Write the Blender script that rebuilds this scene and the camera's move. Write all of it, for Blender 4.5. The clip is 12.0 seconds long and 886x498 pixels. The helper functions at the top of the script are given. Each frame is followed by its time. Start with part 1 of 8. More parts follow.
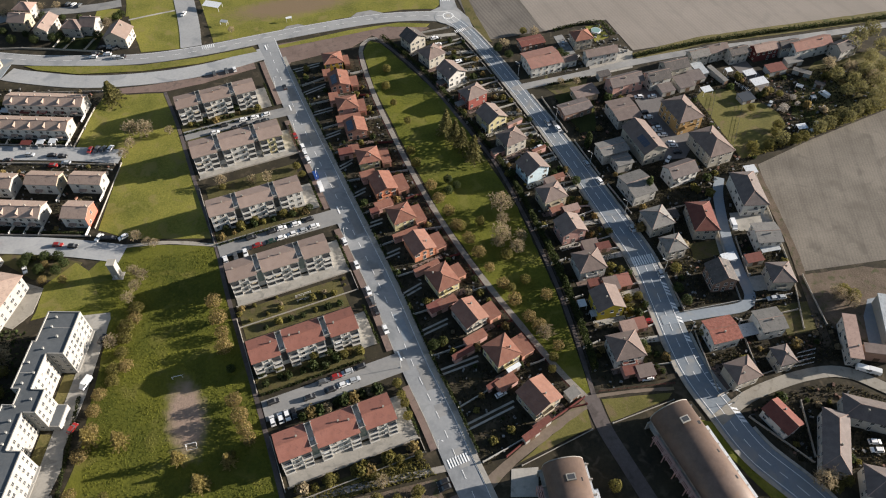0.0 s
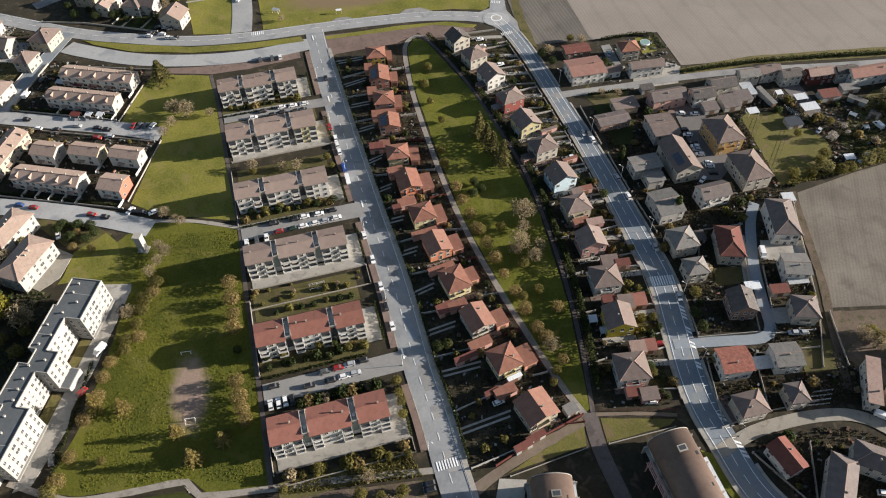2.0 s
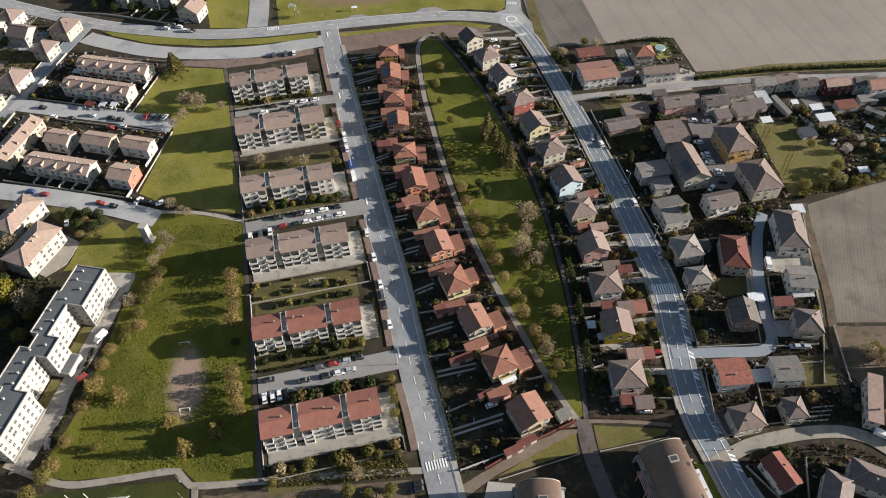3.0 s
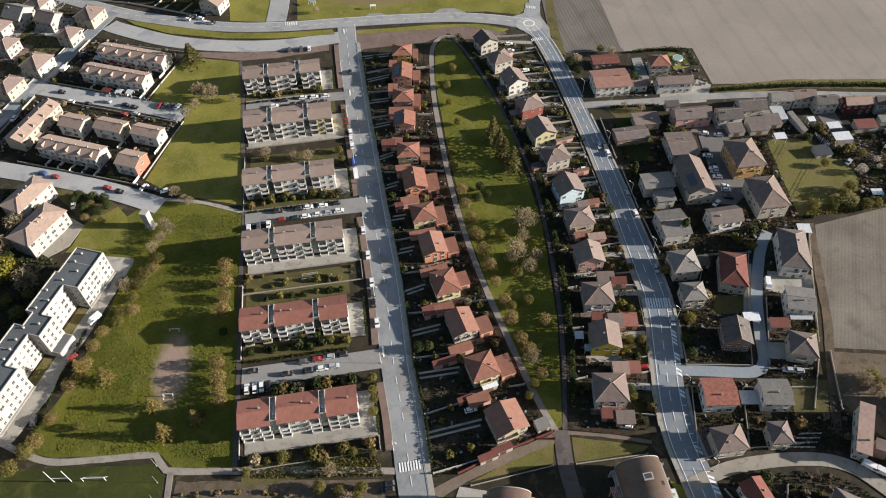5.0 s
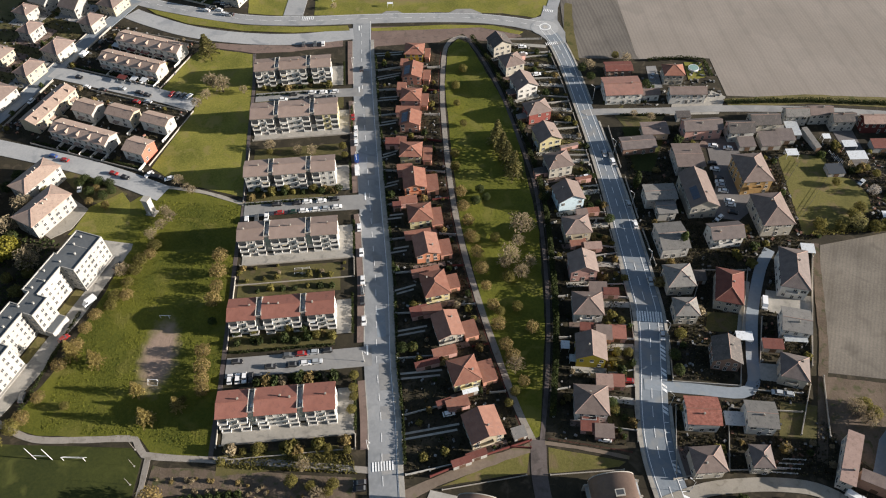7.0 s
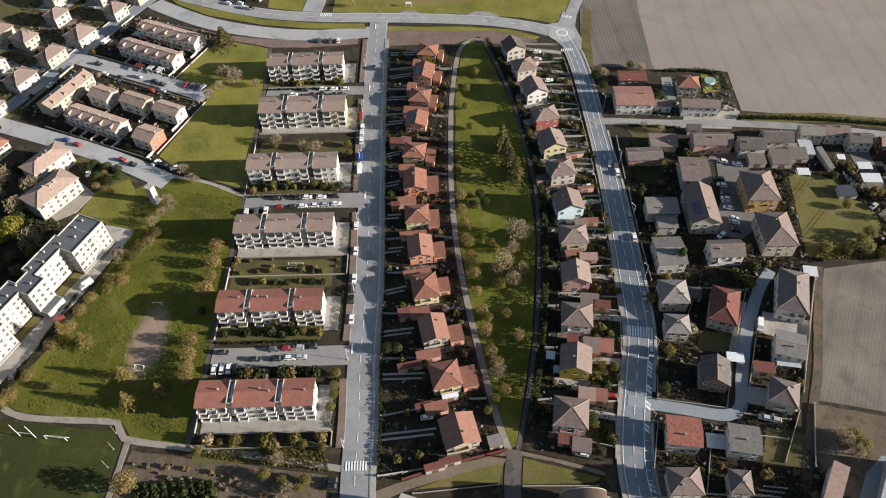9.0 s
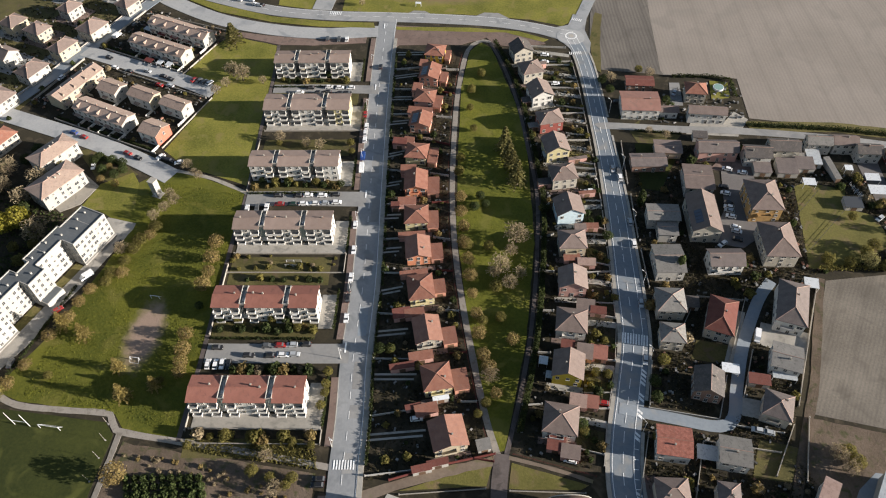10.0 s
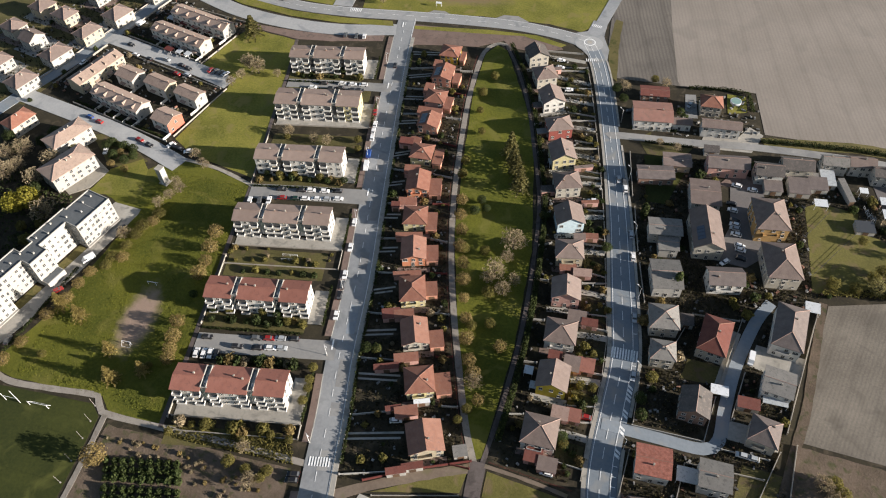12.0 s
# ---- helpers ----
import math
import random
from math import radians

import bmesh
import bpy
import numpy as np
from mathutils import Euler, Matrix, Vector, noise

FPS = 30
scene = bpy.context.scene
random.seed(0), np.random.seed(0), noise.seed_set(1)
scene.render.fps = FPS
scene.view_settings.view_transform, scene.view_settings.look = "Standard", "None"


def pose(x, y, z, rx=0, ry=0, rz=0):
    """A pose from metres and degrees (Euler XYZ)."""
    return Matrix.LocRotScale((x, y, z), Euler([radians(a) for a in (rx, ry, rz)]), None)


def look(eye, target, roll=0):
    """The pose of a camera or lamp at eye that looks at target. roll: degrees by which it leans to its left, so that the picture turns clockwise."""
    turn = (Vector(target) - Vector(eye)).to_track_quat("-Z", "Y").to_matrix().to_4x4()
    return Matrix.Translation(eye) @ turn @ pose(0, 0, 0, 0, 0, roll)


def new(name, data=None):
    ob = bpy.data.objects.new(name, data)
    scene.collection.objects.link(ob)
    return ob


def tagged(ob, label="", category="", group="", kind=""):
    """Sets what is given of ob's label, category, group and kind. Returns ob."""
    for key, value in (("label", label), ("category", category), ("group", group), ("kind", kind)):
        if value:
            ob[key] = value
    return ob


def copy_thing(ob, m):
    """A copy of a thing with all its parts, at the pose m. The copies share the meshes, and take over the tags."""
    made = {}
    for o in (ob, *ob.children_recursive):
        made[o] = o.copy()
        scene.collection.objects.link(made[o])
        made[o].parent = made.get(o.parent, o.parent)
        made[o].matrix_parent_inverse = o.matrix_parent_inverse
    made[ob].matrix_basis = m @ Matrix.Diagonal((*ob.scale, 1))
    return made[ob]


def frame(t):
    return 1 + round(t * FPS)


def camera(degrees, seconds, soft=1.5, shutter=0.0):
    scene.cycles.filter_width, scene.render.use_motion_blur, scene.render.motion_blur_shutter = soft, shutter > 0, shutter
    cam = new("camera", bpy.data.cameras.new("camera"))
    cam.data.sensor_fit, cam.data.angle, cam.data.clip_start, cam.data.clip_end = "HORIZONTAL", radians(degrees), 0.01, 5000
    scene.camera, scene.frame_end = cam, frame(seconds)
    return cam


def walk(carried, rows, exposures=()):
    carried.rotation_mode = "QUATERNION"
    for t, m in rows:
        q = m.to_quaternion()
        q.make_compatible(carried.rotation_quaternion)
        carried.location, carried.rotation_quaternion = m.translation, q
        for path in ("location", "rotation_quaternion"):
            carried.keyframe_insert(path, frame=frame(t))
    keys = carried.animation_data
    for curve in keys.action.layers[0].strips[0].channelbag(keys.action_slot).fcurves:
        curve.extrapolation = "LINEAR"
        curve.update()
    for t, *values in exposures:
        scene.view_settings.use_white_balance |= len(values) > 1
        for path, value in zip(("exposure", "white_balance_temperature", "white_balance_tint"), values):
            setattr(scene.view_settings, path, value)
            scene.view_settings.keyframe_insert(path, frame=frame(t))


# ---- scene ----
cam = camera(63.0, 12.0, soft=1.1)
PATH = [
    (0, (-1.326, -2.076, 227.421), (-3.13, 61.42, 150.17), -0.7),
    (0.5, (2.719, -1.52, 227.409), (-1.18, 61.83, 150.16), -0.9),
    (1, (6.713, -0.953, 227.386), (0.86, 62.25, 150.09), -0.9),
    (1.5, (10.637, -0.35, 227.338), (2.84, 62.65, 150.04), -1.0),
    (2, (14.565, 0.327, 227.282), (4.96, 63.13, 150.03), -1.1),
    (2.5, (18.528, 1.122, 227.209), (7.38, 63.67, 149.96), -1.2),
    (3, (22.504, 2.047, 227.126), (9.95, 64.3, 149.88), -1.2),
    (5, (38.19, 6.389, 226.503), (20.94, 67.69, 149.4), -1.5),
    (5.5, (41.97, 7.669, 226.409), (23.57, 68.67, 149.31), -1.5),
    (6, (45.642, 9.114, 226.308), (26.14, 69.76, 149.21), -1.6),
    (6.5, (49.259, 10.692, 226.198), (28.61, 70.94, 149.1), -1.7),
    (7, (52.81, 12.378, 226.072), (31.26, 72.28, 148.92), -1.7),
    (9, (66.964, 19.267, 225.519), (41.11, 77.57, 148.52), -1.8),
    (9.5, (70.388, 21.166, 225.482), (43.39, 78.97, 148.43), -1.8),
    (10, (73.691, 23.205, 225.482), (45.69, 80.51, 148.48), -1.9),
    (10.5, (76.929, 25.308, 225.476), (47.88, 82.06, 148.48), -1.9),
    (11, (80.116, 27.496, 225.446), (49.97, 83.7, 148.4), -1.9),
    (11.5, (83.282, 29.724, 225.4), (52.13, 85.32, 148.35), -2.0),
    (12, (86.418, 31.99, 225.361), (54.27, 86.99, 148.31), -2.0),
]
walk(cam, [(t, look(eye, target, roll)) for t, eye, target, roll in PATH])

# ---- light: low clear sun from the east, blue sky fill ----
SUN_ELEV, SUN_AZ = 14.4, 13.5          # degrees; azimuth counted from +x towards +y
world = bpy.data.worlds.new("sky")
scene.world = world
world.use_nodes = True
wn = world.node_tree.nodes
sky = wn.new("ShaderNodeTexSky")
sky.sky_type = "NISHITA"
sky.sun_disc = False
sky.sun_elevation = radians(SUN_ELEV)
sky.sun_rotation = radians(90 - SUN_AZ)
wn["Background"].inputs["Strength"].default_value = 0.056
world.node_tree.links.new(sky.outputs["Color"], wn["Background"].inputs["Color"])
sun_data = bpy.data.lights.new("sun", "SUN")
sun_data.energy, sun_data.angle, sun_data.color = 5.0, radians(0.55), (1.0, 0.918, 0.825)
sun = new("sun", sun_data)
ce = math.cos(radians(SUN_ELEV))
sun.matrix_world = look((0, 0, 300), (-ce * math.cos(radians(SUN_AZ)), -ce * math.sin(radians(SUN_AZ)), 300 - math.sin(radians(SUN_ELEV))))
scene.view_settings.exposure = 1.47

# ---- materials ----
def mat(name, a, b, scale=1.0, rough=0.9, bump=0.0, fine=6.0, c=None, metal=0.0, island=0.0, spread=0.12, stretch=None, world_space=False, turn=0.0):
    """Two-scale mottled surface between colours a and b, with c as sparse stains."""
    m = bpy.data.materials.new(name)
    m.use_nodes = True
    t = m.node_tree
    n, l = t.nodes, t.links
    bsdf = n["Principled BSDF"]
    bsdf.inputs["Roughness"].default_value = rough
    bsdf.inputs["Metallic"].default_value = metal
    bsdf.inputs["Specular IOR Level"].default_value = 0.25
    if world_space:
        src = n.new("ShaderNodeNewGeometry").outputs["Position"]
    else:
        src = n.new("ShaderNodeTexCoord").outputs["Object"]
    if stretch:
        mp = n.new("ShaderNodeMapping")
        mp.inputs["Scale"].default_value = stretch
        mp.inputs["Rotation"].default_value = (0, 0, radians(turn))
        mp.vector_type = "POINT"
        l.new(src, mp.inputs["Vector"])
        src = mp.outputs["Vector"]
    big = n.new("ShaderNodeTexNoise")
    big.inputs["Scale"].default_value = scale
    big.inputs["Detail"].default_value = 5
    l.new(src, big.inputs["Vector"])
    small = n.new("ShaderNodeTexNoise")
    small.inputs["Scale"].default_value = scale * fine
    small.inputs["Detail"].default_value = 6
    small.inputs["Roughness"].default_value = 0.7
    l.new(src, small.inputs["Vector"])
    add = n.new("ShaderNodeMath")
    add.operation = "MULTIPLY_ADD"
    l.new(small.outputs["Fac"], add.inputs[0])
    add.inputs[1].default_value = 0.9
    l.new(big.outputs["Fac"], add.inputs[2])
    ramp = n.new("ShaderNodeMapRange")
    ramp.inputs["From Min"].default_value, ramp.inputs["From Max"].default_value = 0.68, 1.22
    l.new(add.outputs[0], ramp.inputs["Value"])
    mix = n.new("ShaderNodeMix")
    mix.data_type = "RGBA"
    mix.inputs["A"].default_value, mix.inputs["B"].default_value = (*a, 1), (*b, 1)
    l.new(ramp.outputs["Result"], mix.inputs["Factor"])
    col = mix.outputs["Result"]
    if c:
        st = n.new("ShaderNodeTexNoise")
        st.inputs["Scale"].default_value = scale * 2.3
        st.inputs["Detail"].default_value = 4
        st.inputs["Distortion"].default_value = 0.6
        l.new(src, st.inputs["Vector"])
        sr = n.new("ShaderNodeMapRange")
        sr.inputs["From Min"].default_value, sr.inputs["From Max"].default_value = 0.54, 0.68
        l.new(st.outputs["Fac"], sr.inputs["Value"])
        m2 = n.new("ShaderNodeMix")
        m2.data_type = "RGBA"
        l.new(sr.outputs["Result"], m2.inputs["Factor"])
        l.new(col, m2.inputs["A"])
        m2.inputs["B"].default_value = (*c, 1)
        col = m2.outputs["Result"]
    hsv = n.new("ShaderNodeHueSaturation")
    rnd = n.new("ShaderNodeMapRange")
    rnd.inputs["To Min"].default_value, rnd.inputs["To Max"].default_value = 1 - spread, 1 + spread
    l.new(n.new("ShaderNodeObjectInfo").outputs["Random"], rnd.inputs["Value"])
    l.new(col, hsv.inputs["Color"])
    l.new(rnd.outputs["Result"], hsv.inputs["Value"])
    col = hsv.outputs["Color"]
    if island:
        h2 = n.new("ShaderNodeHueSaturation")
        r2 = n.new("ShaderNodeMapRange")
        r2.inputs["To Min"].default_value, r2.inputs["To Max"].default_value = 1 - island, 1 + island
        l.new(n.new("ShaderNodeNewGeometry").outputs["Random Per Island"], r2.inputs["Value"])
        l.new(col, h2.inputs["Color"])
        l.new(r2.outputs["Result"], h2.inputs["Value"])
        col = h2.outputs["Color"]
    l.new(col, bsdf.inputs["Base Color"])
    if bump:
        bp = n.new("ShaderNodeBump")
        bp.inputs["Strength"].default_value = 0.6
        bp.inputs["Distance"].default_value = bump
        l.new(add.outputs[0], bp.inputs["Height"])
        l.new(bp.outputs["Normal"], bsdf.inputs["Normal"])
    return m


def furrowed(name, a, b, angle, pitch, c, depths=(0.12, 0.10), grain=(0.02, 25)):
    """Ploughed soil: rows at an angle, wavering, with tractor lines."""
    m = mat(name, a, b, grain[0], 1.0, 0.04, grain[1], c, world_space=True, spread=0.0)
    t = m.node_tree
    n, l = t.nodes, t.links
    bsdf = n["Principled BSDF"]
    base = bsdf.inputs["Base Color"].links[0].from_socket
    mp = n.new("ShaderNodeMapping")
    mp.inputs["Rotation"].default_value = (0, 0, radians(angle))
    l.new(n.new("ShaderNodeNewGeometry").outputs["Position"], mp.inputs["Vector"])
    out = base
    for k, (step, depth, lo) in enumerate(((pitch, depths[0], 0.3), (pitch * 7.3, depths[1], 0.8))):
        wv = n.new("ShaderNodeTexWave")
        wv.inputs["Scale"].default_value = 0.314 / step
        wv.inputs["Distortion"].default_value = 2.2
        wv.inputs["Detail"].default_value = 3
        wv.inputs["Detail Scale"].default_value = 0.6
        l.new(mp.outputs["Vector"], wv.inputs["Vector"])
        r = n.new("ShaderNodeMapRange")
        r.inputs["From Min"].default_value = lo
        r.inputs["To Min"].default_value, r.inputs["To Max"].default_value = 1.0, 1.0 - depth
        l.new(wv.outputs["Fac"], r.inputs["Value"])
        h = n.new("ShaderNodeHueSaturation")
        l.new(out, h.inputs["Color"])
        l.new(r.outputs["Result"], h.inputs["Value"])
        out = h.outputs["Color"]
    l.new(out, bsdf.inputs["Base Color"])
    return m


def glass(name, tint, rough=0.08):
    m = bpy.data.materials.new(name)
    m.use_nodes = True
    p = m.node_tree.nodes["Principled BSDF"]
    p.inputs["Base Color"].default_value = (*tint, 1)
    p.inputs["Roughness"].default_value = rough
    p.inputs["Specular IOR Level"].default_value = 0.6
    return m


def paint(name, c, rough=0.3):
    m = mat(name, c, tuple(v * 0.9 for v in c), 1.5, rough, spread=0.1)
    m.node_tree.nodes["Principled BSDF"].inputs["Coat Weight"].default_value = 0.5
    return m


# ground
# soil set darker than bare earth, so its colour holds the gardens' shade
GARDEN = mat("shade_dark_garden_soil", (0.017, 0.014, 0.010), (0.038, 0.032, 0.018), 0.11, 1.0, 0.10, 9, (0.060, 0.047, 0.031), world_space=True)
YARD_GRASS = mat("dry_yard_grass", (0.076, 0.072, 0.018), (0.150, 0.132, 0.038), 0.08, 1.0, 0.2, 14, (0.140, 0.104, 0.052), world_space=True)
GARDEN_GRASS = mat("garden_grass", (0.022, 0.022, 0.008), (0.058, 0.052, 0.020), 0.14, 1.0, 0.15, 12, (0.062, 0.048, 0.026), world_space=True)
PLOT = mat("rough_plot_grass", (0.046, 0.044, 0.014), (0.108, 0.092, 0.034), 0.12, 1.0, 0.2, 12, (0.085, 0.064, 0.036), world_space=True)
LAWN = mat("lawn_grass", (0.082, 0.088, 0.013), (0.205, 0.186, 0.036), 0.06, 1.0, 0.2, 16, (0.170, 0.145, 0.044), world_space=True)
MEADOW = mat("meadow_grass", (0.053, 0.064, 0.007), (0.136, 0.133, 0.015), 0.05, 1.0, 0.3, 18, (0.130, 0.122, 0.024), world_space=True)
DRY_GRASS = mat("dry_grass", (0.080, 0.070, 0.024), (0.140, 0.116, 0.044), 0.1, 1.0, 0.2, 12, (0.060, 0.062, 0.016), world_space=True)
# turf kept dark so that its colour carries shade, with lighter patches
SPORT = mat("shade_toned_turf", (0.016, 0.022, 0.004), (0.040, 0.046, 0.008), 0.05, 1.0, 0.1, 18, (0.060, 0.064, 0.014), world_space=True)
SCRUB = mat("scrub_soil", (0.070, 0.052, 0.036), (0.130, 0.098, 0.074), 0.15, 1.0, 0.3, 9, (0.056, 0.056, 0.024), world_space=True)
DUST = mat("trodden_earth", (0.120, 0.092, 0.070), (0.172, 0.135, 0.104), 0.08, 1.0, 0.05, 8, (0.120, 0.105, 0.060), world_space=True)
FIELD = furrowed("ploughed_field", (0.205, 0.178, 0.152), (0.262, 0.228, 0.198), -24.0, 1.7, (0.212, 0.186, 0.161), (0.085, 0.07), (0.03, 28))
FIELD_DARK = furrowed("darker_ploughed_field", (0.105, 0.094, 0.083), (0.165, 0.146, 0.126), -26.0, 1.8, (0.115, 0.103, 0.090), (0.2, 0.15), (0.04, 28))
FIELD_EAST = furrowed("ploughed_field_east", (0.110, 0.096, 0.079), (0.200, 0.175, 0.145), 5.0, 1.3, (0.122, 0.107, 0.088), (0.10, 0.10), (0.05, 28))
ASPHALT = mat("worn_asphalt", (0.188, 0.195, 0.203), (0.262, 0.267, 0.270), 0.06, 0.88, 0.01, 14, (0.165, 0.174, 0.180), world_space=True)
ASPHALT_BLUE = mat("dark_asphalt", (0.156, 0.182, 0.208), (0.216, 0.242, 0.268), 0.05, 0.85, 0.01, 16, (0.240, 0.240, 0.234), world_space=True)
LOT = mat("parking_asphalt", (0.195, 0.192, 0.186), (0.262, 0.256, 0.246), 0.05, 0.9, 0.01, 12, (0.170, 0.170, 0.170), world_space=True)
LOT_DARK = mat("dark_lot_asphalt", (0.100, 0.092, 0.090), (0.142, 0.130, 0.126), 0.08, 0.88, 0.01, 12, (0.140, 0.132, 0.124), world_space=True)
RED_ASPHALT = mat("reddish_footway", (0.140, 0.098, 0.082), (0.190, 0.138, 0.116), 0.15, 0.92, 0.003, 9, (0.118, 0.088, 0.074), world_space=True)
CONCRETE = mat("pale_concrete", (0.250, 0.235, 0.208), (0.340, 0.318, 0.282), 0.12, 0.9, 0.01, 9, (0.200, 0.190, 0.170), world_space=True)
GRAVEL = mat("gravel_path", (0.225, 0.205, 0.172), (0.300, 0.275, 0.235), 0.2, 1.0, 0.02, 12, (0.190, 0.172, 0.140), world_space=True)
AVENUE_ASPHALT = mat("pale_avenue_asphalt", (0.245, 0.248, 0.250), (0.325, 0.325, 0.320), 0.06, 0.88, 0.01, 14, (0.215, 0.222, 0.228), world_space=True)
# worn surface, darkened further to stand for the warehouse shadow on the lane
LANE = mat("shade_dark_worn_lane", (0.072, 0.058, 0.054), (0.112, 0.094, 0.087), 0.12, 0.95, 0.01, 9, (0.060, 0.050, 0.046), world_space=True)
FOOTPATH = mat("pale_gravel_walk", (0.190, 0.170, 0.146), (0.255, 0.230, 0.200), 0.3, 1.0, 0.02, 10, (0.165, 0.145, 0.120), world_space=True)
MARK = mat("road_paint", (0.680, 0.680, 0.670), (0.780, 0.780, 0.770), 0.5, 0.8, 0, 10, (0.480, 0.480, 0.475), world_space=True)
# roofs
R_RED = mat("terracotta_tiles", (0.153, 0.063, 0.044), (0.233, 0.110, 0.077), 0.5, 0.9, 0.0, 7, (0.181, 0.095, 0.073))
R_ORANGE = mat("orange_clay_tiles", (0.176, 0.085, 0.061), (0.234, 0.125, 0.093), 0.5, 0.9, 0.0, 7, (0.164, 0.092, 0.074))
R_RUST = mat("faded_red_roofing", (0.190, 0.078, 0.058), (0.240, 0.105, 0.080), 0.3, 0.85, 0.0, 9, (0.165, 0.074, 0.058))
R_FADED = mat("weathered_red_roofing", (0.205, 0.106, 0.084), (0.262, 0.142, 0.114), 0.35, 0.9, 0.0, 9, (0.180, 0.112, 0.092))
R_MOSSY = mat("mottled_red_tiles", (0.130, 0.044, 0.032), (0.300, 0.120, 0.090), 1.1, 0.95, 0.0, 5, (0.160, 0.080, 0.064))
R_BROWN = mat("brown_grey_tiles", (0.190, 0.140, 0.118), (0.245, 0.186, 0.158), 0.4, 0.9, 0.0, 8, (0.215, 0.165, 0.140))
R_TAUPE = mat("taupe_tiles", (0.122, 0.092, 0.082), (0.187, 0.146, 0.129), 0.5, 0.9, 0.0, 8, (0.152, 0.117, 0.104))
R_GREY = mat("weathered_grey_tiles", (0.131, 0.124, 0.117), (0.178, 0.170, 0.158), 0.5, 0.9, 0.0, 8, (0.104, 0.100, 0.094))
R_SLATE = mat("dark_slate_tiles", (0.052, 0.047, 0.045), (0.088, 0.078, 0.073), 0.5, 0.85, 0.0, 8, (0.110, 0.092, 0.083))
R_DARKRED = mat("maroon_tiles", (0.100, 0.034, 0.026), (0.152, 0.056, 0.044), 0.5, 0.9, 0.0, 8, (0.120, 0.052, 0.044))
R_UMBER = mat("umber_tiles", (0.092, 0.076, 0.072), (0.150, 0.124, 0.116), 0.5, 0.88, 0.0, 8, (0.120, 0.098, 0.090))
R_TAN = mat("tan_clay_tiles", (0.246, 0.180, 0.146), (0.312, 0.236, 0.194), 0.5, 0.9, 0.0, 8, (0.212, 0.158, 0.128))
R_PINK = mat("rosy_clay_tiles", (0.235, 0.160, 0.132), (0.300, 0.212, 0.180), 0.5, 0.9, 0.0, 8, (0.205, 0.140, 0.118))
BITUMEN = mat("flat_bitumen", (0.070, 0.078, 0.084), (0.105, 0.112, 0.118), 0.12, 0.8, 0.003, 8, (0.082, 0.092, 0.100))
VAULT = mat("rusty_vault_sheet", (0.100, 0.068, 0.054), (0.165, 0.116, 0.094), 0.08, 0.55, 0.004, 7, (0.150, 0.100, 0.074))
SHEET = mat("pale_sheet_metal", (0.300, 0.320, 0.335), (0.390, 0.410, 0.425), 0.6, 0.5, 0.0, 5, (0.24, 0.25, 0.26))
# walls
def wall(name, c):
    return mat(name, tuple(v * 0.9 for v in c), c, 0.35, 0.92, 0.002, 7, tuple(v * 0.78 for v in c), spread=0.05)


W_WHITE = wall("white_render", (0.305, 0.293, 0.271))
W_FLATS = wall("pale_flats_render", (0.500, 0.485, 0.455))
W_CREAM = wall("cream_render", (0.355, 0.306, 0.224))
W_IVORY = wall("ivory_render", (0.345, 0.318, 0.270))
W_YELLOW = wall("yellow_render", (0.560, 0.400, 0.050))
W_PALE = wall("pale_yellow_render", (0.450, 0.395, 0.225))
W_OCHRE = wall("ochre_render", (0.370, 0.232, 0.095))
W_SALMON = wall("salmon_render", (0.480, 0.235, 0.165))
W_ORANGE = wall("orange_render", (0.520, 0.215, 0.120))
W_RED = wall("red_render", (0.235, 0.068, 0.056))
W_CORAL = wall("coral_render", (0.400, 0.125, 0.085))
W_PINK = wall("pink_render", (0.430, 0.250, 0.215))
W_BLUE = wall("light_blue_render", (0.440, 0.540, 0.590))
W_GREY = wall("grey_render", (0.350, 0.335, 0.310))
W_BRICK = wall("brick_masonry", (0.230, 0.140, 0.105))
W_DARKRED = wall("dark_red_paint", (0.110, 0.028, 0.024))
STONE = wall("garden_wall_stone", (0.300, 0.275, 0.240))
HEDGE = mat("hedge_leaves", (0.020, 0.028, 0.008), (0.045, 0.056, 0.014), 0.8, 0.8, 0.0, 6, island=0.4)
# small stuff
PANE = glass("window_glass", (0.055, 0.057, 0.060), 0.15)
FRAME = mat("window_frame", (0.42, 0.40, 0.37), (0.50, 0.48, 0.44), 2.0, 0.6)
SHUTTER = mat("brown_shutter", (0.085, 0.050, 0.030), (0.120, 0.072, 0.045), 2.0, 0.8, spread=0.4)
DARK_IRON = mat("dark_iron", (0.030, 0.030, 0.032), (0.050, 0.050, 0.052), 3.0, 0.6)
GOODS = mat("stored_goods", (0.080, 0.078, 0.075), (0.210, 0.205, 0.198), 2.0, 0.7, island=0.7)
GOODS_RED = mat("reddish_stored_goods", (0.110, 0.050, 0.038), (0.230, 0.130, 0.090), 2.0, 0.8, island=0.6)
STEEL = mat("painted_steel", (0.55, 0.55, 0.55), (0.65, 0.65, 0.64), 2.0, 0.45)
GREEN_GLASS = glass("stair_glass", (0.130, 0.175, 0.160), 0.2)
TARP = mat("white_tarp", (0.50, 0.52, 0.54), (0.58, 0.60, 0.62), 0.6, 0.6, 0.0, 6, (0.40, 0.41, 0.42))
SOLAR = glass("solar_panel", (0.045, 0.055, 0.080), 0.15)
BARK = mat("bark", (0.070, 0.052, 0.038), (0.120, 0.092, 0.068), 2.0, 0.95)
L_BROWN = mat("budding_brown_leaves", (0.170, 0.124, 0.046), (0.260, 0.196, 0.082), 0.6, 0.85, island=0.4, spread=0.15)
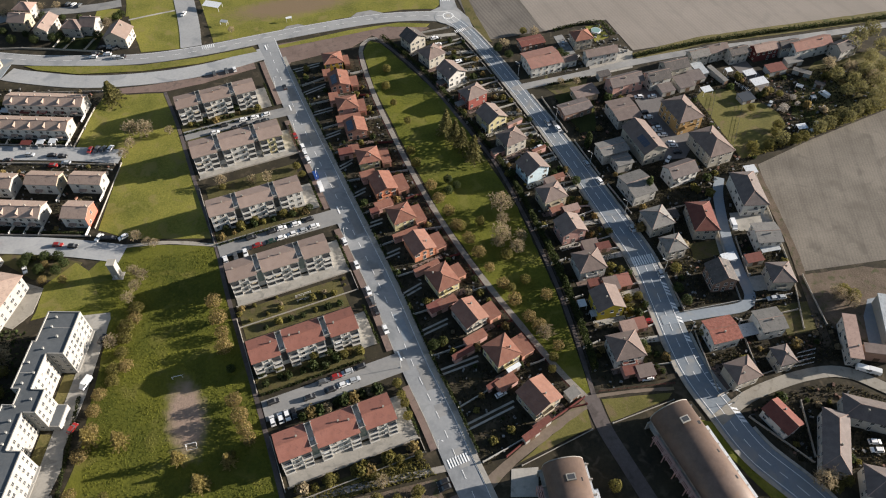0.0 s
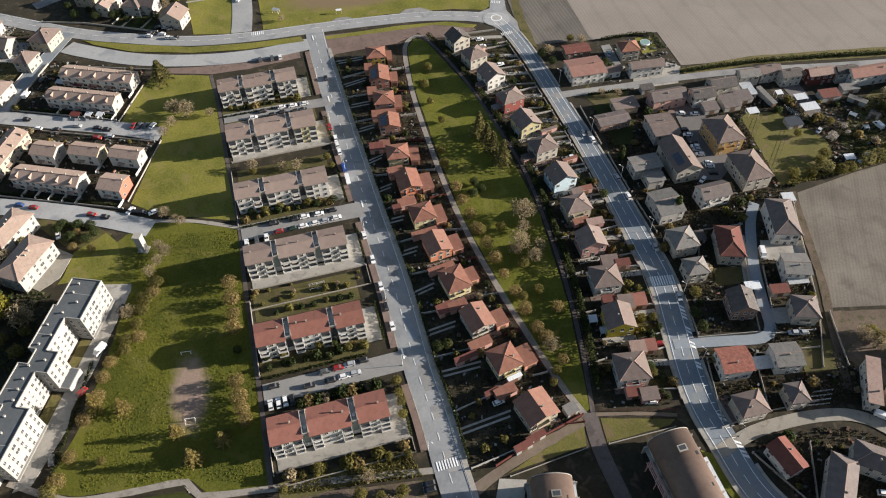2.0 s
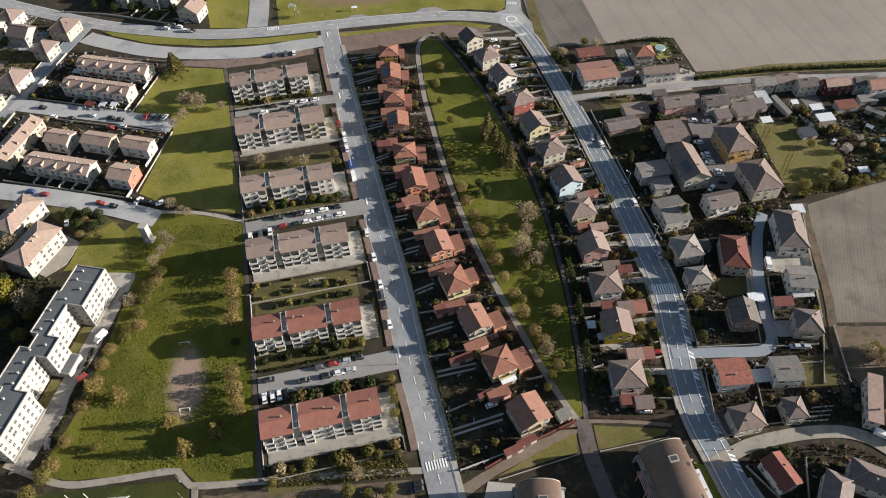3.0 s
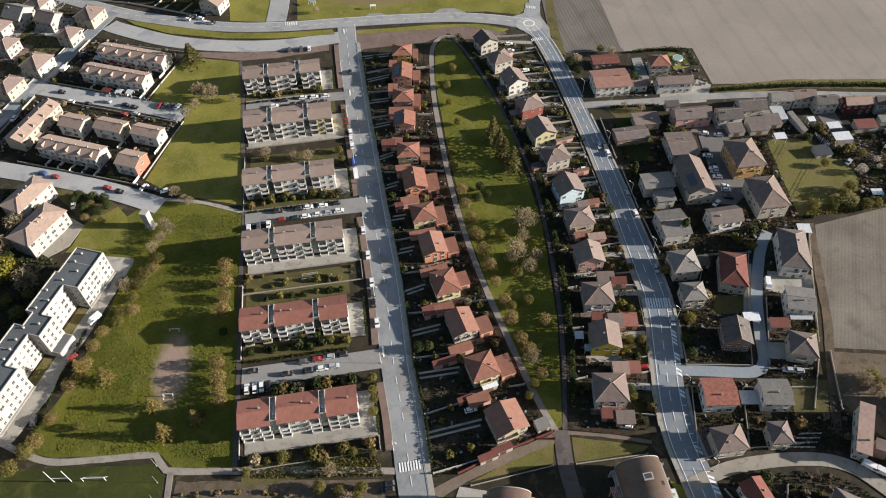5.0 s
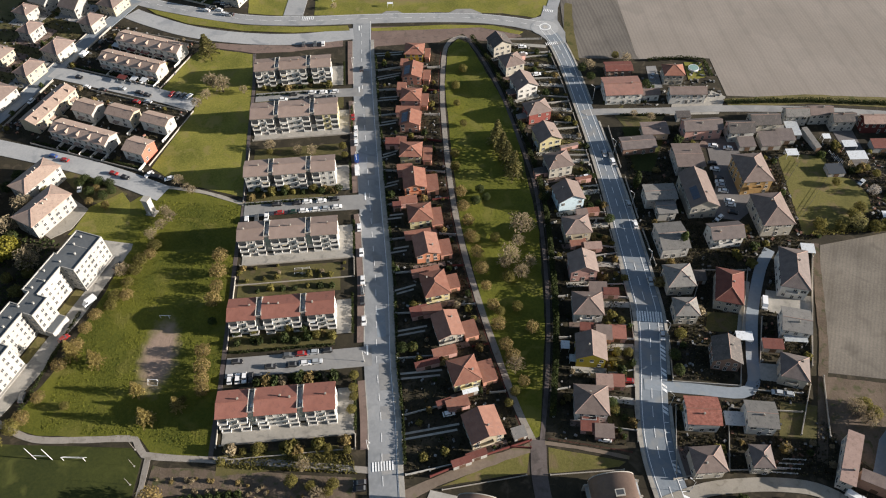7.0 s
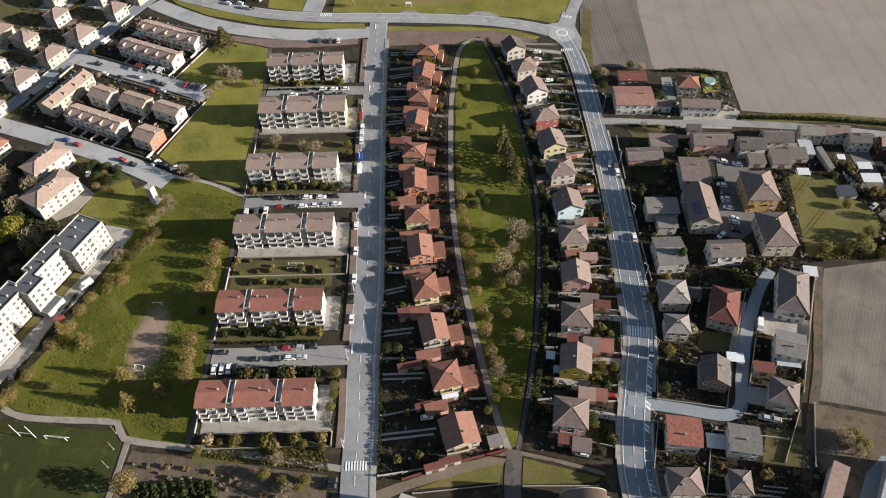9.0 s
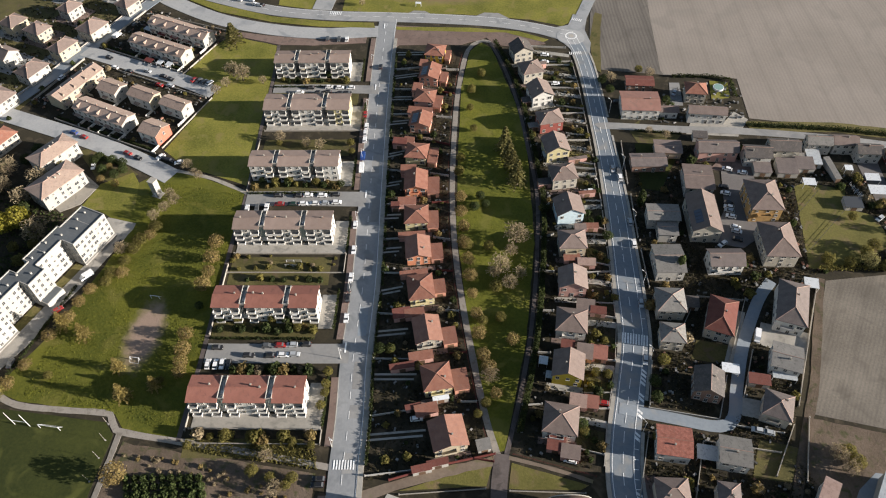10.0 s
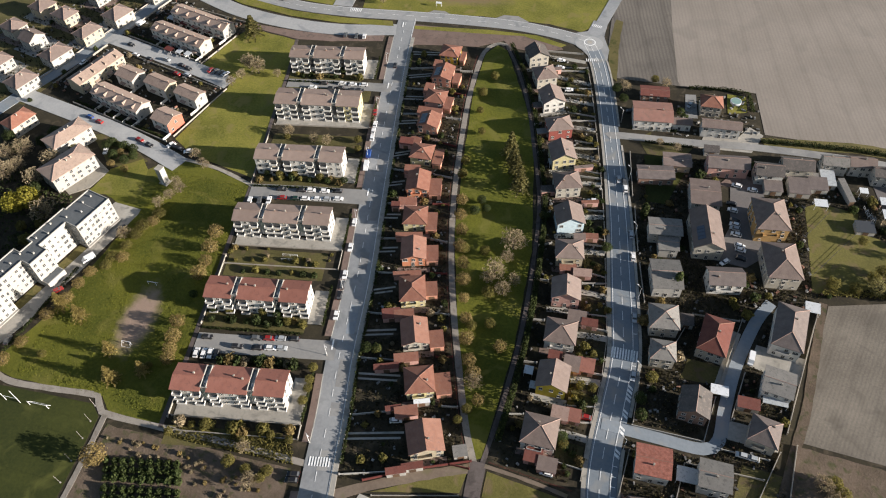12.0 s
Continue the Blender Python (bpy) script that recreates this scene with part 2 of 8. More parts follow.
L_OLIVE = mat("olive_leaves", (0.110, 0.098, 0.026), (0.180, 0.156, 0.046), 0.6, 0.85, island=0.4, spread=0.2)
L_GREEN = mat("dark_green_leaves", (0.026, 0.038, 0.012), (0.060, 0.076, 0.022), 0.6, 0.8, island=0.5, spread=0.3)
L_DRY = mat("dry_garden_growth", (0.060, 0.047, 0.028), (0.120, 0.092, 0.056), 0.6, 0.95, island=0.3, spread=0.1)
L_DULL = mat("dull_garden_growth", (0.020, 0.019, 0.010), (0.050, 0.044, 0.020), 0.6, 0.9, island=0.5, spread=0.1)
L_YELLOW = mat("yellow_green_leaves", (0.180, 0.165, 0.020), (0.280, 0.245, 0.040), 0.6, 0.8, island=0.4, spread=0.15)
L_PALE = mat("pale_spring_leaves", (0.135, 0.124, 0.046), (0.225, 0.200, 0.085), 0.6, 0.85, island=0.4, spread=0.2)
L_BLOSSOM = mat("pale_blossom", (0.300, 0.270, 0.235), (0.420, 0.385, 0.350), 0.6, 0.9, island=0.35, spread=0.1)
L_CONIFER = mat("conifer_needles", (0.075, 0.074, 0.024), (0.210, 0.185, 0.070), 0.5, 0.85, island=0.5, spread=0.2)
L_GOLD = mat("golden_needles", (0.190, 0.150, 0.045), (0.330, 0.260, 0.095), 0.5, 0.85, island=0.4, spread=0.15)
TWIG = mat("bare_twigs", (0.215, 0.172, 0.108), (0.310, 0.252, 0.162), 0.6, 0.95, island=0.35, spread=0.2)
def leafy(m, amount=0.45):
    """Lets some of the sun through thin leaves."""
    t = m.node_tree
    p = t.nodes["Principled BSDF"]
    tr = t.nodes.new("ShaderNodeBsdfTranslucent")
    t.links.new(p.inputs["Base Color"].links[0].from_socket, tr.inputs["Color"])
    mx = t.nodes.new("ShaderNodeMixShader")
    mx.inputs["Fac"].default_value = amount
    t.links.new(p.outputs["BSDF"], mx.inputs[1])
    t.links.new(tr.outputs["BSDF"], mx.inputs[2])
    t.links.new(mx.outputs["Shader"], t.nodes["Material Output"].inputs["Surface"])


for leaf in (L_DRY, L_PALE, L_BLOSSOM, L_DULL, L_BROWN, L_OLIVE, L_GREEN, L_YELLOW, L_CONIFER, L_GOLD, TWIG, HEDGE):
    leafy(leaf)


def worn_patch(m, cx, cy, half_long, half_wide, turn, colour):
    """Trodden bare earth with a soft outline inside a grass material."""
    t = m.node_tree
    n, l = t.nodes, t.links
    bsdf = n["Principled BSDF"]
    mp = n.new("ShaderNodeMapping")
    mp.vector_type = "TEXTURE"
    mp.inputs["Location"].default_value = (cx, cy, 0)
    mp.inputs["Rotation"].default_value = (0, 0, radians(turn))
    mp.inputs["Scale"].default_value = (half_long, half_wide, 100)
    pos = n.new("ShaderNodeNewGeometry").outputs["Position"]
    l.new(pos, mp.inputs["Vector"])
    ln = n.new("ShaderNodeVectorMath")
    ln.operation = "LENGTH"
    l.new(mp.outputs["Vector"], ln.inputs[0])
    nz = n.new("ShaderNodeTexNoise")
    nz.inputs["Scale"].default_value = 0.35
    nz.inputs["Detail"].default_value = 5
    l.new(pos, nz.inputs["Vector"])
    ad = n.new("ShaderNodeMath")
    ad.operation = "MULTIPLY_ADD"
    l.new(nz.outputs["Fac"], ad.inputs[0])
    ad.inputs[1].default_value = 0.8
    l.new(ln.outputs["Value"], ad.inputs[2])
    mr = n.new("ShaderNodeMapRange")
    mr.interpolation_type = "SMOOTHSTEP"
    mr.inputs["From Min"].default_value, mr.inputs["From Max"].default_value = 1.85, 0.95
    l.new(ad.outputs[0], mr.inputs["Value"])
    mix = n.new("ShaderNodeMix")
    mix.data_type = "RGBA"
    l.new(mr.outputs["Result"], mix.inputs["Factor"])
    l.new(bsdf.inputs["Base Color"].links[0].from_socket, mix.inputs["A"])
    mix.inputs["B"].default_value = (*colour, 1)
    l.new(mix.outputs["Result"], bsdf.inputs["Base Color"])


worn_patch(MEADOW, -93.2, 109.0, 13.5, 5.8, -70.0, (0.250, 0.180, 0.138))
worn_patch(LAWN, -95.7, 360.7, 30.0, 9.0, 15.0, (0.165, 0.118, 0.070))
RUBBER = mat("tyre_rubber", (0.015, 0.015, 0.015), (0.025, 0.025, 0.025), 4.0, 0.9)
CAR_PAINT = {
    "white": paint("white_car_paint", (0.72, 0.72, 0.72)), "silver": paint("silver_car_paint", (0.36, 0.38, 0.40)),
    "black": paint("black_car_paint", (0.016, 0.016, 0.018)), "red": paint("red_car_paint", (0.26, 0.020, 0.018)),
    "blue": paint("blue_car_paint", (0.025, 0.065, 0.230)), "grey": paint("grey_car_paint", (0.075, 0.080, 0.085)),
    "green": paint("dark_green_car_paint", (0.012, 0.035, 0.025)),
}


# ---- building blocks ----
class Geo:
    """Collects boxes, prisms and polygons into one mesh."""

    def __init__(self):
        self.v, self.f = [], []

    def poly(self, pts):
        k = len(self.v)
        self.v += [tuple(p) for p in pts]
        self.f.append(tuple(range(k, k + len(pts))))
        return self

    def solid(self, low, high):
        """A closed body between two rings of equal length."""
        k, n = len(self.v), len(low)
        self.v += [tuple(p) for p in low] + [tuple(p) for p in high]
        self.f.append(tuple(range(k + n - 1, k - 1, -1)))
        self.f.append(tuple(range(k + n, k + 2 * n)))
        for i in range(n):
            j = (i + 1) % n
            self.f.append((k + i, k + j, k + n + j, k + n + i))
        return self

    def box(self, x0, x1, y0, y1, z0, z1):
        ring = ((x0, y0), (x1, y0), (x1, y1), (x0, y1))
        return self.solid([(x, y, z0) for x, y in ring], [(x, y, z1) for x, y in ring])

    def tube(self, a, b, r0, r1, sides=6):
        a, b = Vector(a), Vector(b)
        q = (b - a).to_track_quat("Z", "Y")
        ring = [Vector((math.cos(2 * math.pi * i / sides), math.sin(2 * math.pi * i / sides), 0)) for i in range(sides)]
        return self.solid([a + q @ (p * r0) for p in ring], [b + q @ (p * r1) for p in ring])

    def mesh(self, name, material):
        me = bpy.data.meshes.new(name)
        me.from_pydata(self.v, [], self.f)
        if material:
            me.materials.append(material)
        me.update()
        return me


def part(name, geo, material, parent=None, label="", at=None):
    """One mesh object from a Geo or ready mesh, under a thing or a part."""
    me = geo.mesh(name, material) if isinstance(geo, Geo) else geo
    ob = new(name, me)
    if parent:
        ob.parent = parent
    if at is not None:
        ob.matrix_basis = at
    return tagged(ob, label)


def thing(name, x, y, z=0.0, rot=0.0, label="", category="", group=""):
    ob = new(name)
    ob.empty_display_size = 0.5
    ob.matrix_basis = pose(x, y, z, 0, 0, rot)
    return tagged(ob, label, category, group)


def smooth_line(pts, step=3.0):
    """A rounded line through the corner points of a plan."""
    P = [Vector(p).to_2d() for p in pts]
    P = [P[0] * 2 - P[1]] + P + [P[-1] * 2 - P[-2]]
    out = []
    for i in range(1, len(P) - 2):
        n = max(2, int((P[i + 1] - P[i]).length / step))
        for k in range(n):
            t = k / n
            out.append(0.5 * (2 * P[i] + (P[i + 1] - P[i - 1]) * t + (2 * P[i - 1] - 5 * P[i] + 4 * P[i + 1] - P[i + 2]) * t * t
                              + (3 * P[i] - P[i - 1] - 3 * P[i + 1] + P[i + 2]) * t ** 3))
    out.append(P[-2])
    return out


def even(p):
    return 1.0


def east_taper(p):
    """The eastern road narrows towards the north."""
    return 1.0 - 0.22 * min(1.0, max(0.0, (p.y - 200) / 80))


def offset(line, side, scale=even):
    out = []
    for i, p in enumerate(line):
        d = (line[min(i + 1, len(line) - 1)] - line[max(i - 1, 0)]).normalized()
        out.append(p + Vector((-d.y, d.x)) * side * scale(p))
    return out


def strip(g, left, right, z, thick=0.2):
    for i in range(len(left) - 1):
        a, b, c, d = right[i], right[i + 1], left[i + 1], left[i]
        ring = (a, b, c, d)
        g.poly([(p.x, p.y, z) for p in ring])
        g.poly([(p.x, p.y, q) for p, q in ((a, z - thick), (b, z - thick), (b, z), (a, z))])
        g.poly([(p.x, p.y, q) for p, q in ((c, z - thick), (d, z - thick), (d, z), (c, z))])


def ribbon(name, pts, width, z, material, label, category="road", kind="structure", wob=0.0, scale=even):
    line = smooth_line(pts)
    g = Geo()
    wl = [width / 2 * scale(p) + wob * noise.noise((p.x * 0.2, p.y * 0.2, 1.0)) for p in line]
    left, right = offset(line, 1.0), offset(line, -1.0)
    left = [p + (q - p) * w for p, q, w in zip(line, left, wl)]
    right = [p + (q - p) * w for p, q, w in zip(line, right, wl)]
    strip(g, left, right, z)
    return tagged(part(name, g, material), label, category, kind=kind)


def sheet(name, pts, z, material, label, category, ragged=0.0, kind="structure"):
    """A flat area of ground bounded by a few corners, with a low edge; ragged: metres of unevenness along it."""
    ring = []
    n = len(pts)
    for i in range(n):
        a, b = Vector(pts[i]).to_2d(), Vector(pts[(i + 1) % n]).to_2d()
        k = max(1, int((b - a).length / 4)) if ragged else 1
        for j in range(k):
            p = a.lerp(b, j / k)
            ring.append(p + Vector((noise.noise((p.x * 0.3, p.y * 0.3, 0)), noise.noise((p.x * 0.3, p.y * 0.3, 9)))) * ragged)
    g = Geo().solid([(p.x, p.y, z - 0.2) for p in ring], [(p.x, p.y, z) for p in ring])
    return tagged(part(name, g, material), label, category, kind=kind)


def dashes(parent, pts, side, length, gap, width, z, start=0.0, name="road_marking", scale=even):
    """Painted line along a road; gap 0 makes it continuous."""
    line = offset(smooth_line(pts, 1.0), side, scale)
    g, run = Geo(), -start
    for i in range(len(line) - 1):
        if gap == 0 or (run % (length + gap)) < length:
            d = (line[i + 1] - line[i]).normalized()
            s = Vector((-d.y, d.x)) * width / 2
            a, b = line[i], line[i + 1]
            g.poly([(p.x, p.y, z) for p in (a - s, b - s, b + s, a + s)])
        run += (line[i + 1] - line[i]).length
    return part(name, g, MARK, parent)


def zebra(parent, x, y, rot, n, length, z, stripe=0.5, step=1.0):
    me = Geo().box(-stripe / 2, stripe / 2, -length / 2, length / 2, 0, 0.01).mesh("crossing_stripe", MARK)
    for i in range(n):
        part("crossing_stripe", me, None, parent, at=pose(x, y, z, 0, 0, rot) @ pose((i - (n - 1) / 2) * step, 0, 0))


BLOCKED = []        # plan rectangles of buildings: x, y, half width, half depth, turn


def free(x, y, margin=0.5):
    for bx, by, hw, hd, rot in BLOCKED:
        c, s = math.cos(rot), math.sin(rot)
        dx, dy = x - bx, y - by
        if abs(dx * c + dy * s) < hw + margin and abs(dy * c - dx * s) < hd + margin:
            return False
    return True


# ---- plants ----
def leaf_mesh(name, pts, normals, sizes, material, seed, aspect=1.0):
    """Many small leaf clumps, each a bent quad of its own."""
    r = np.random.RandomState(seed)
    n = len(pts)
    a = np.cross(normals, r.normal(size=(n, 3)))
    a /= np.linalg.norm(a, axis=1, keepdims=True) + 1e-9
    b = np.cross(normals, a)
    a, b = a * sizes[:, None] * 0.5, b * sizes[:, None] * 0.5 * aspect
    bend = normals * sizes[:, None] * 0.18
    v = np.stack([pts - a - b, pts + a - b + bend, pts + a + b, pts - a + b + bend], 1).reshape(-1, 3)
    me = bpy.data.meshes.new(name)
    me.from_pydata(v.tolist(), [], np.arange(4 * n).reshape(-1, 4).tolist())
    me.materials.append(material)
    me.update()
    return me


def crown_points(n, rx, rz, cz, seed, lumps=0.35, shell=0.5):
    r = np.random.RandomState(seed)
    d = r.normal(size=(n, 3))
    d /= np.linalg.norm(d, axis=1, keepdims=True)
    k = np.array([noise.noise((q[0] * 1.7 + seed, q[1] * 1.7, q[2] * 1.7)) for q in d])
    rad = (shell + (1 - shell) * r.rand(n) ** 0.5) * (1 + lumps * k)
    keep = np.array([noise.noise((q[0] * 4 + seed * 3, q[1] * 4, q[2] * 4)) for q in d]) > -0.28
    p = d * rad[:, None] * np.array([rx, rx, rz]) + np.array([0, 0, cz])
    nm = d + r.normal(size=(n, 3)) * 0.5
    nm /= np.linalg.norm(nm, axis=1, keepdims=True)
    ok = keep & (p[:, 2] > 0.15)
    return p[ok], nm[ok]


def limbs(g, base, tip_r, h, n, r, rng, spread=0.7):
    for i in range(n):
        a = 2 * math.pi * (i + rng.random()) / n
        z0 = h * rng.uniform(0.35, 0.6)
        p0 = Vector((0, 0, z0))
        p1 = p0 + Vector((math.cos(a) * spread * 0.5, math.sin(a) * spread * 0.5, h * 0.2))
        p2 = p1 + Vector((math.cos(a + 0.3) * spread * 0.6, math.sin(a + 0.3) * spread * 0.6, h * rng.uniform(0.12, 0.28)))
        g.tube(p0, p1, r * 0.6, r * 0.4, 5).tube(p1, p2, r * 0.4, r * 0.12, 5)


TREES = {}
TREE_WORDS = {
    "park": ("rounded tree with budding brownish foliage", L_BROWN), "olive": ("rounded tree with olive green foliage", L_OLIVE), "bare": ("bare twiggy tree without leaves", TWIG),
    "green": ("dense dark green garden tree", L_GREEN), "yellow": ("large yellow-green leafy tree", L_YELLOW), "conifer": ("drooping conifer with dark needles", L_CONIFER),
    "gold": ("young conifer with golden drooping branches", L_GOLD), "willow": ("wispy tree with pale yellow-green spring leaves", L_PALE), "blossom": ("fruit tree in pale blossom", L_BLOSSOM), "cypress": ("slim dark green cypress", L_GREEN),
}


def build_tree(kind, v):
    """Template of about 5 m crown width (conifers 5 m wide and 8 m high)."""
    rng = random.Random(v * 17 + len(kind))
    label, m = TREE_WORDS[kind]
    ob = thing("tree", 0, 0, 0, 0, label, "tree")
    t = Geo()
    if kind in ("conifer", "gold"):
        t.tube((0, 0, 0), (0, 0, 7.8), 0.22, 0.03, 7)
        pts, nms = [], []
        for tier in range(13):
            z = 0.9 + tier * 0.55
            rad = 2.6 * (1 - tier / 13.5) ** 0.85
            arms = 6 if tier < 8 else 5
            for k in range(arms):
                a = 2 * math.pi * (k + rng.random() * 0.5) / arms + tier * 0.7
                L = rad * rng.uniform(0.75, 1.15)
                for s in range(9):
                    f = (s + 0.6) / 9
                    for q in range(2):
                        pts.append((math.cos(a) * L * f + rng.uniform(-0.14, 0.14), math.sin(a) * L * f + rng.uniform(-0.14, 0.14), z + 0.35 - 0.8 * f * f + rng.uniform(-0.1, 0.1)))
                        nms.append((rng.uniform(-0.5, 0.5), rng.uniform(-0.5, 0.5), 1))
        pts, nms = np.array(pts), np.array(nms)
        nms /= np.linalg.norm(nms, axis=1, keepdims=True)
        crown = leaf_mesh("crown", pts, nms, np.random.RandomState(v).uniform(0.25, 0.5, len(pts)), m, v, 0.8)
    elif kind == "bare":
        t.tube((0, 0, 0), (0, 0, 2.2), 0.2, 0.14, 7)
        limbs(t, 0, 0, 4.6, 7, 0.16, rng, 1.5)
        p, nm = crown_points(620, 2.5, 2.0, 3.2, v + 50, 0.5, 0.3)
        out = p - np.array([0, 0, 2.0])
        out /= np.linalg.norm(out, axis=1, keepdims=True)
        crown = leaf_mesh("crown", p, np.cross(out, nm) / (np.linalg.norm(np.cross(out, nm), axis=1, keepdims=True) + 1e-9), np.random.RandomState(v).uniform(0.07, 0.14, len(p)), m, v, 6.0)
    elif kind == "cypress":
        t.tube((0, 0, 0), (0, 0, 5.5), 0.16, 0.03, 6)
        p, nm = crown_points(900, 0.9, 3.0, 3.2, v, 0.2, 0.6)
        crown = leaf_mesh("crown", p, nm, np.random.RandomState(v).uniform(0.2, 0.4, len(p)), m, v)
    else:
        t.tube((0, 0, 0), (0, 0, 2.0), 0.19, 0.13, 7)
        limbs(t, 0, 0, 4.0, 6, 0.13, rng, 1.2)
        p, nm = crown_points({"willow": 1000, "blossom": 1000, "park": 1150}.get(kind, 1700), 2.55, 2.1, 2.9, v * 7 + len(kind), 0.3, 0.45)
        crown = leaf_mesh("crown", p, nm, np.random.RandomState(v).uniform(0.14, 0.34, len(p)), m, v)
    part("trunk", t, BARK, ob)
    part("crown", crown, None, ob)
    return ob


def tree(kind, x, y, width=5.0, tall=1.0, group=""):
    v = int(abs(x * 7 + y * 3)) % 3
    s = width / (1.9 if kind == "cypress" else 5.0)
    m = pose(x, y, 0, 0, 0, (x * 37 + y * 91) % 360) @ Matrix.Diagonal((s, s, s * tall, 1))
    if (kind, v) not in TREES:
        TREES[kind, v] = build_tree(kind, v)
        TREES[kind, v].matrix_basis = m
        ob = TREES[kind, v]
    else:
        ob = copy_thing(TREES[kind, v], Matrix())
        ob.matrix_basis = m
    if group:
        ob["group"] = group
    return ob


SHRUBS = []


def shrub(x, y, width, mi=None):
    if not SHRUBS:
        for k, (m, lab) in enumerate(((L_GREEN, "dark green shrub in a garden"), (L_OLIVE, "olive green shrub in a garden"), (L_GREEN, "dense evergreen garden shrub"), (L_BROWN, "brownish leafless garden shrub"), (TWIG, "twiggy bare garden shrub"), (L_OLIVE, "low spreading garden shrub"))):
            p, nm = crown_points(330, 0.8, 0.75, 0.55, k + 200, 0.5, 0.4)
            me = leaf_mesh("shrub", p, nm, np.random.RandomState(k).uniform(0.14, 0.34, len(p)), m, k)
            SHRUBS.append((me, lab))
    me, lab = SHRUBS[int(abs(x * 13 + y * 7)) % len(SHRUBS) if mi is None else mi]
    ob = new("shrub", me)
    s = width / 1.6
    ob.matrix_basis = pose(x, y, 0, 0, 0, (x * 57 + y * 31) % 360) @ Matrix.Diagonal((s, s, s * (0.8 + (x * 3.7 % 1) * 0.5), 1))
    return tagged(ob, lab, "shrub")


def bushes(name, spots, material, label, seed):
    """A thicket of many low bushes, each spot (x, y, width)."""
    pts, normals, sizes = [], [], []
    for k, (x, y, width) in enumerate(spots):
        s = width / 1.6
        p, nm = crown_points(240, 0.8, 0.75, 0.55, seed + k, 0.5, 0.4)
        pts.append(p * s + np.array((x, y, 0.0)))
        normals.append(nm)
        sizes.append(np.random.RandomState(seed + k).uniform(0.16, 0.36, len(p)) * s)
    ob = new(name, leaf_mesh(name, np.concatenate(pts), np.concatenate(normals), np.concatenate(sizes), material, seed))
    return tagged(ob, label, "bushes", kind="stuff")


def hedge(x0, y0, x1, y1, h, w, label="clipped dark green garden hedge", material=None, dens=9, seed=0):
    L = math.hypot(x1 - x0, y1 - y0)
    r = np.random.RandomState(seed + int(abs(x0 * 10 + y0)))
    n = int(L * dens * (h + w))
    p = np.stack([r.uniform(-L / 2, L / 2, n), r.uniform(-0.5, 0.5, n) * w, r.rand(n) ** 0.6 * h], 1)
    bump = np.array([noise.noise((q[0] * 0.5 + x0, q[1], q[2])) for q in p])
    p[:, 2] *= 1 + 0.35 * bump
    p[:, 1] *= 1 + 0.4 * bump
    nm = r.normal(size=(n, 3)) + np.array([0, 0, 0.8])
    nm /= np.linalg.norm(nm, axis=1, keepdims=True)
    ob = new("hedge", leaf_mesh("hedge", p, nm, r.uniform(0.25, 0.5, n), material or HEDGE, seed))
    ob.matrix_basis = pose((x0 + x1) / 2, (y0 + y1) / 2, 0, 0, 0, math.degrees(math.atan2(y1 - y0, x1 - x0)))
    return tagged(ob, label, "hedge")


def inside(x, y, ring):
    hit = False
    for (ax, ay), (bx, by) in zip(ring, ring[1:] + ring[:1]):
        if (ay > y) != (by > y) and x < (bx - ax) * (y - ay) / (by - ay) + ax:
            hit = not hit
    return hit


def clear_of(x, y, lines):
    for pts, half in lines:
        for (ax, ay), (bx, by) in zip(pts, pts[1:]):
            dx, dy = bx - ax, by - ay
            t = max(0, min(1, ((x - ax) * dx + (y - ay) * dy) / (dx * dx + dy * dy)))
            if (x - ax - t * dx) ** 2 + (y - ay - t * dy) ** 2 < half * half:
                return False
    return True


def tufts(name, ring, n, size, material, label, lines=(), height=0.5, seed=3, avoid=True, category="undergrowth", skip=()):
    """Low growth scattered over an area, as one object."""
    r = random.Random(seed)
    xs, ys = [p[0] for p in ring], [p[1] for p in ring]
    pts = []
    tries = 0
    while len(pts) < n and tries < n * 6:
        tries += 1
        x, y = r.uniform(min(xs), max(xs)), r.uniform(min(ys), max(ys))
        if noise.noise((x * 0.13, y * 0.13, seed)) < r.uniform(-1.0, 0.3) or not inside(x, y, ring):
            continue
        if any(inside(x, y, q) for q in skip):
            continue
        if avoid and (not free(x, y, 0.3) or not clear_of(x, y, lines)):
            continue
        pts.append((x, y, r.uniform(0.05, 1) * height))
    p = np.array(pts)
    q = np.random.RandomState(seed)
    nm = q.normal(size=(len(p), 3)) * (0.35 if category == "grass" else 1.0) + np.array([0, 0, 0.5])
    nm /= np.linalg.norm(nm, axis=1, keepdims=True)
    ob = new(name, leaf_mesh(name, p, nm, q.uniform(0.5, 1.3, len(p)) * size, material, seed))
    return tagged(ob, label, category, kind="stuff")


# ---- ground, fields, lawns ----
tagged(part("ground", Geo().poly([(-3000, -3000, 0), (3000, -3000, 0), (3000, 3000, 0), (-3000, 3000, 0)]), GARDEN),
       "garden soil darkened for shade, with patchy grass between the houses", "ground", kind="structure")
sheet("field_north", [(27, 385), (43.4, 341.4), (45.8, 338), (66, 346), (79.7, 349), (90.4, 321), (173, 341), (260, 362), (900, 520), (900, 1200), (-60, 1200), (-12, 560), (8, 440)], 0.10, FIELD,
      "wide pale brown ploughed field with fine furrows", "field")
sheet("field_north_dark", [(-4, 376), (3.2, 352), (16.2, 330), (45.8, 338), (43.4, 341.4), (27, 385), (8, 440), (-12, 560), (-30, 560)], 0.13, FIELD_DARK, "narrow darker ploughed field beside the road", "field")
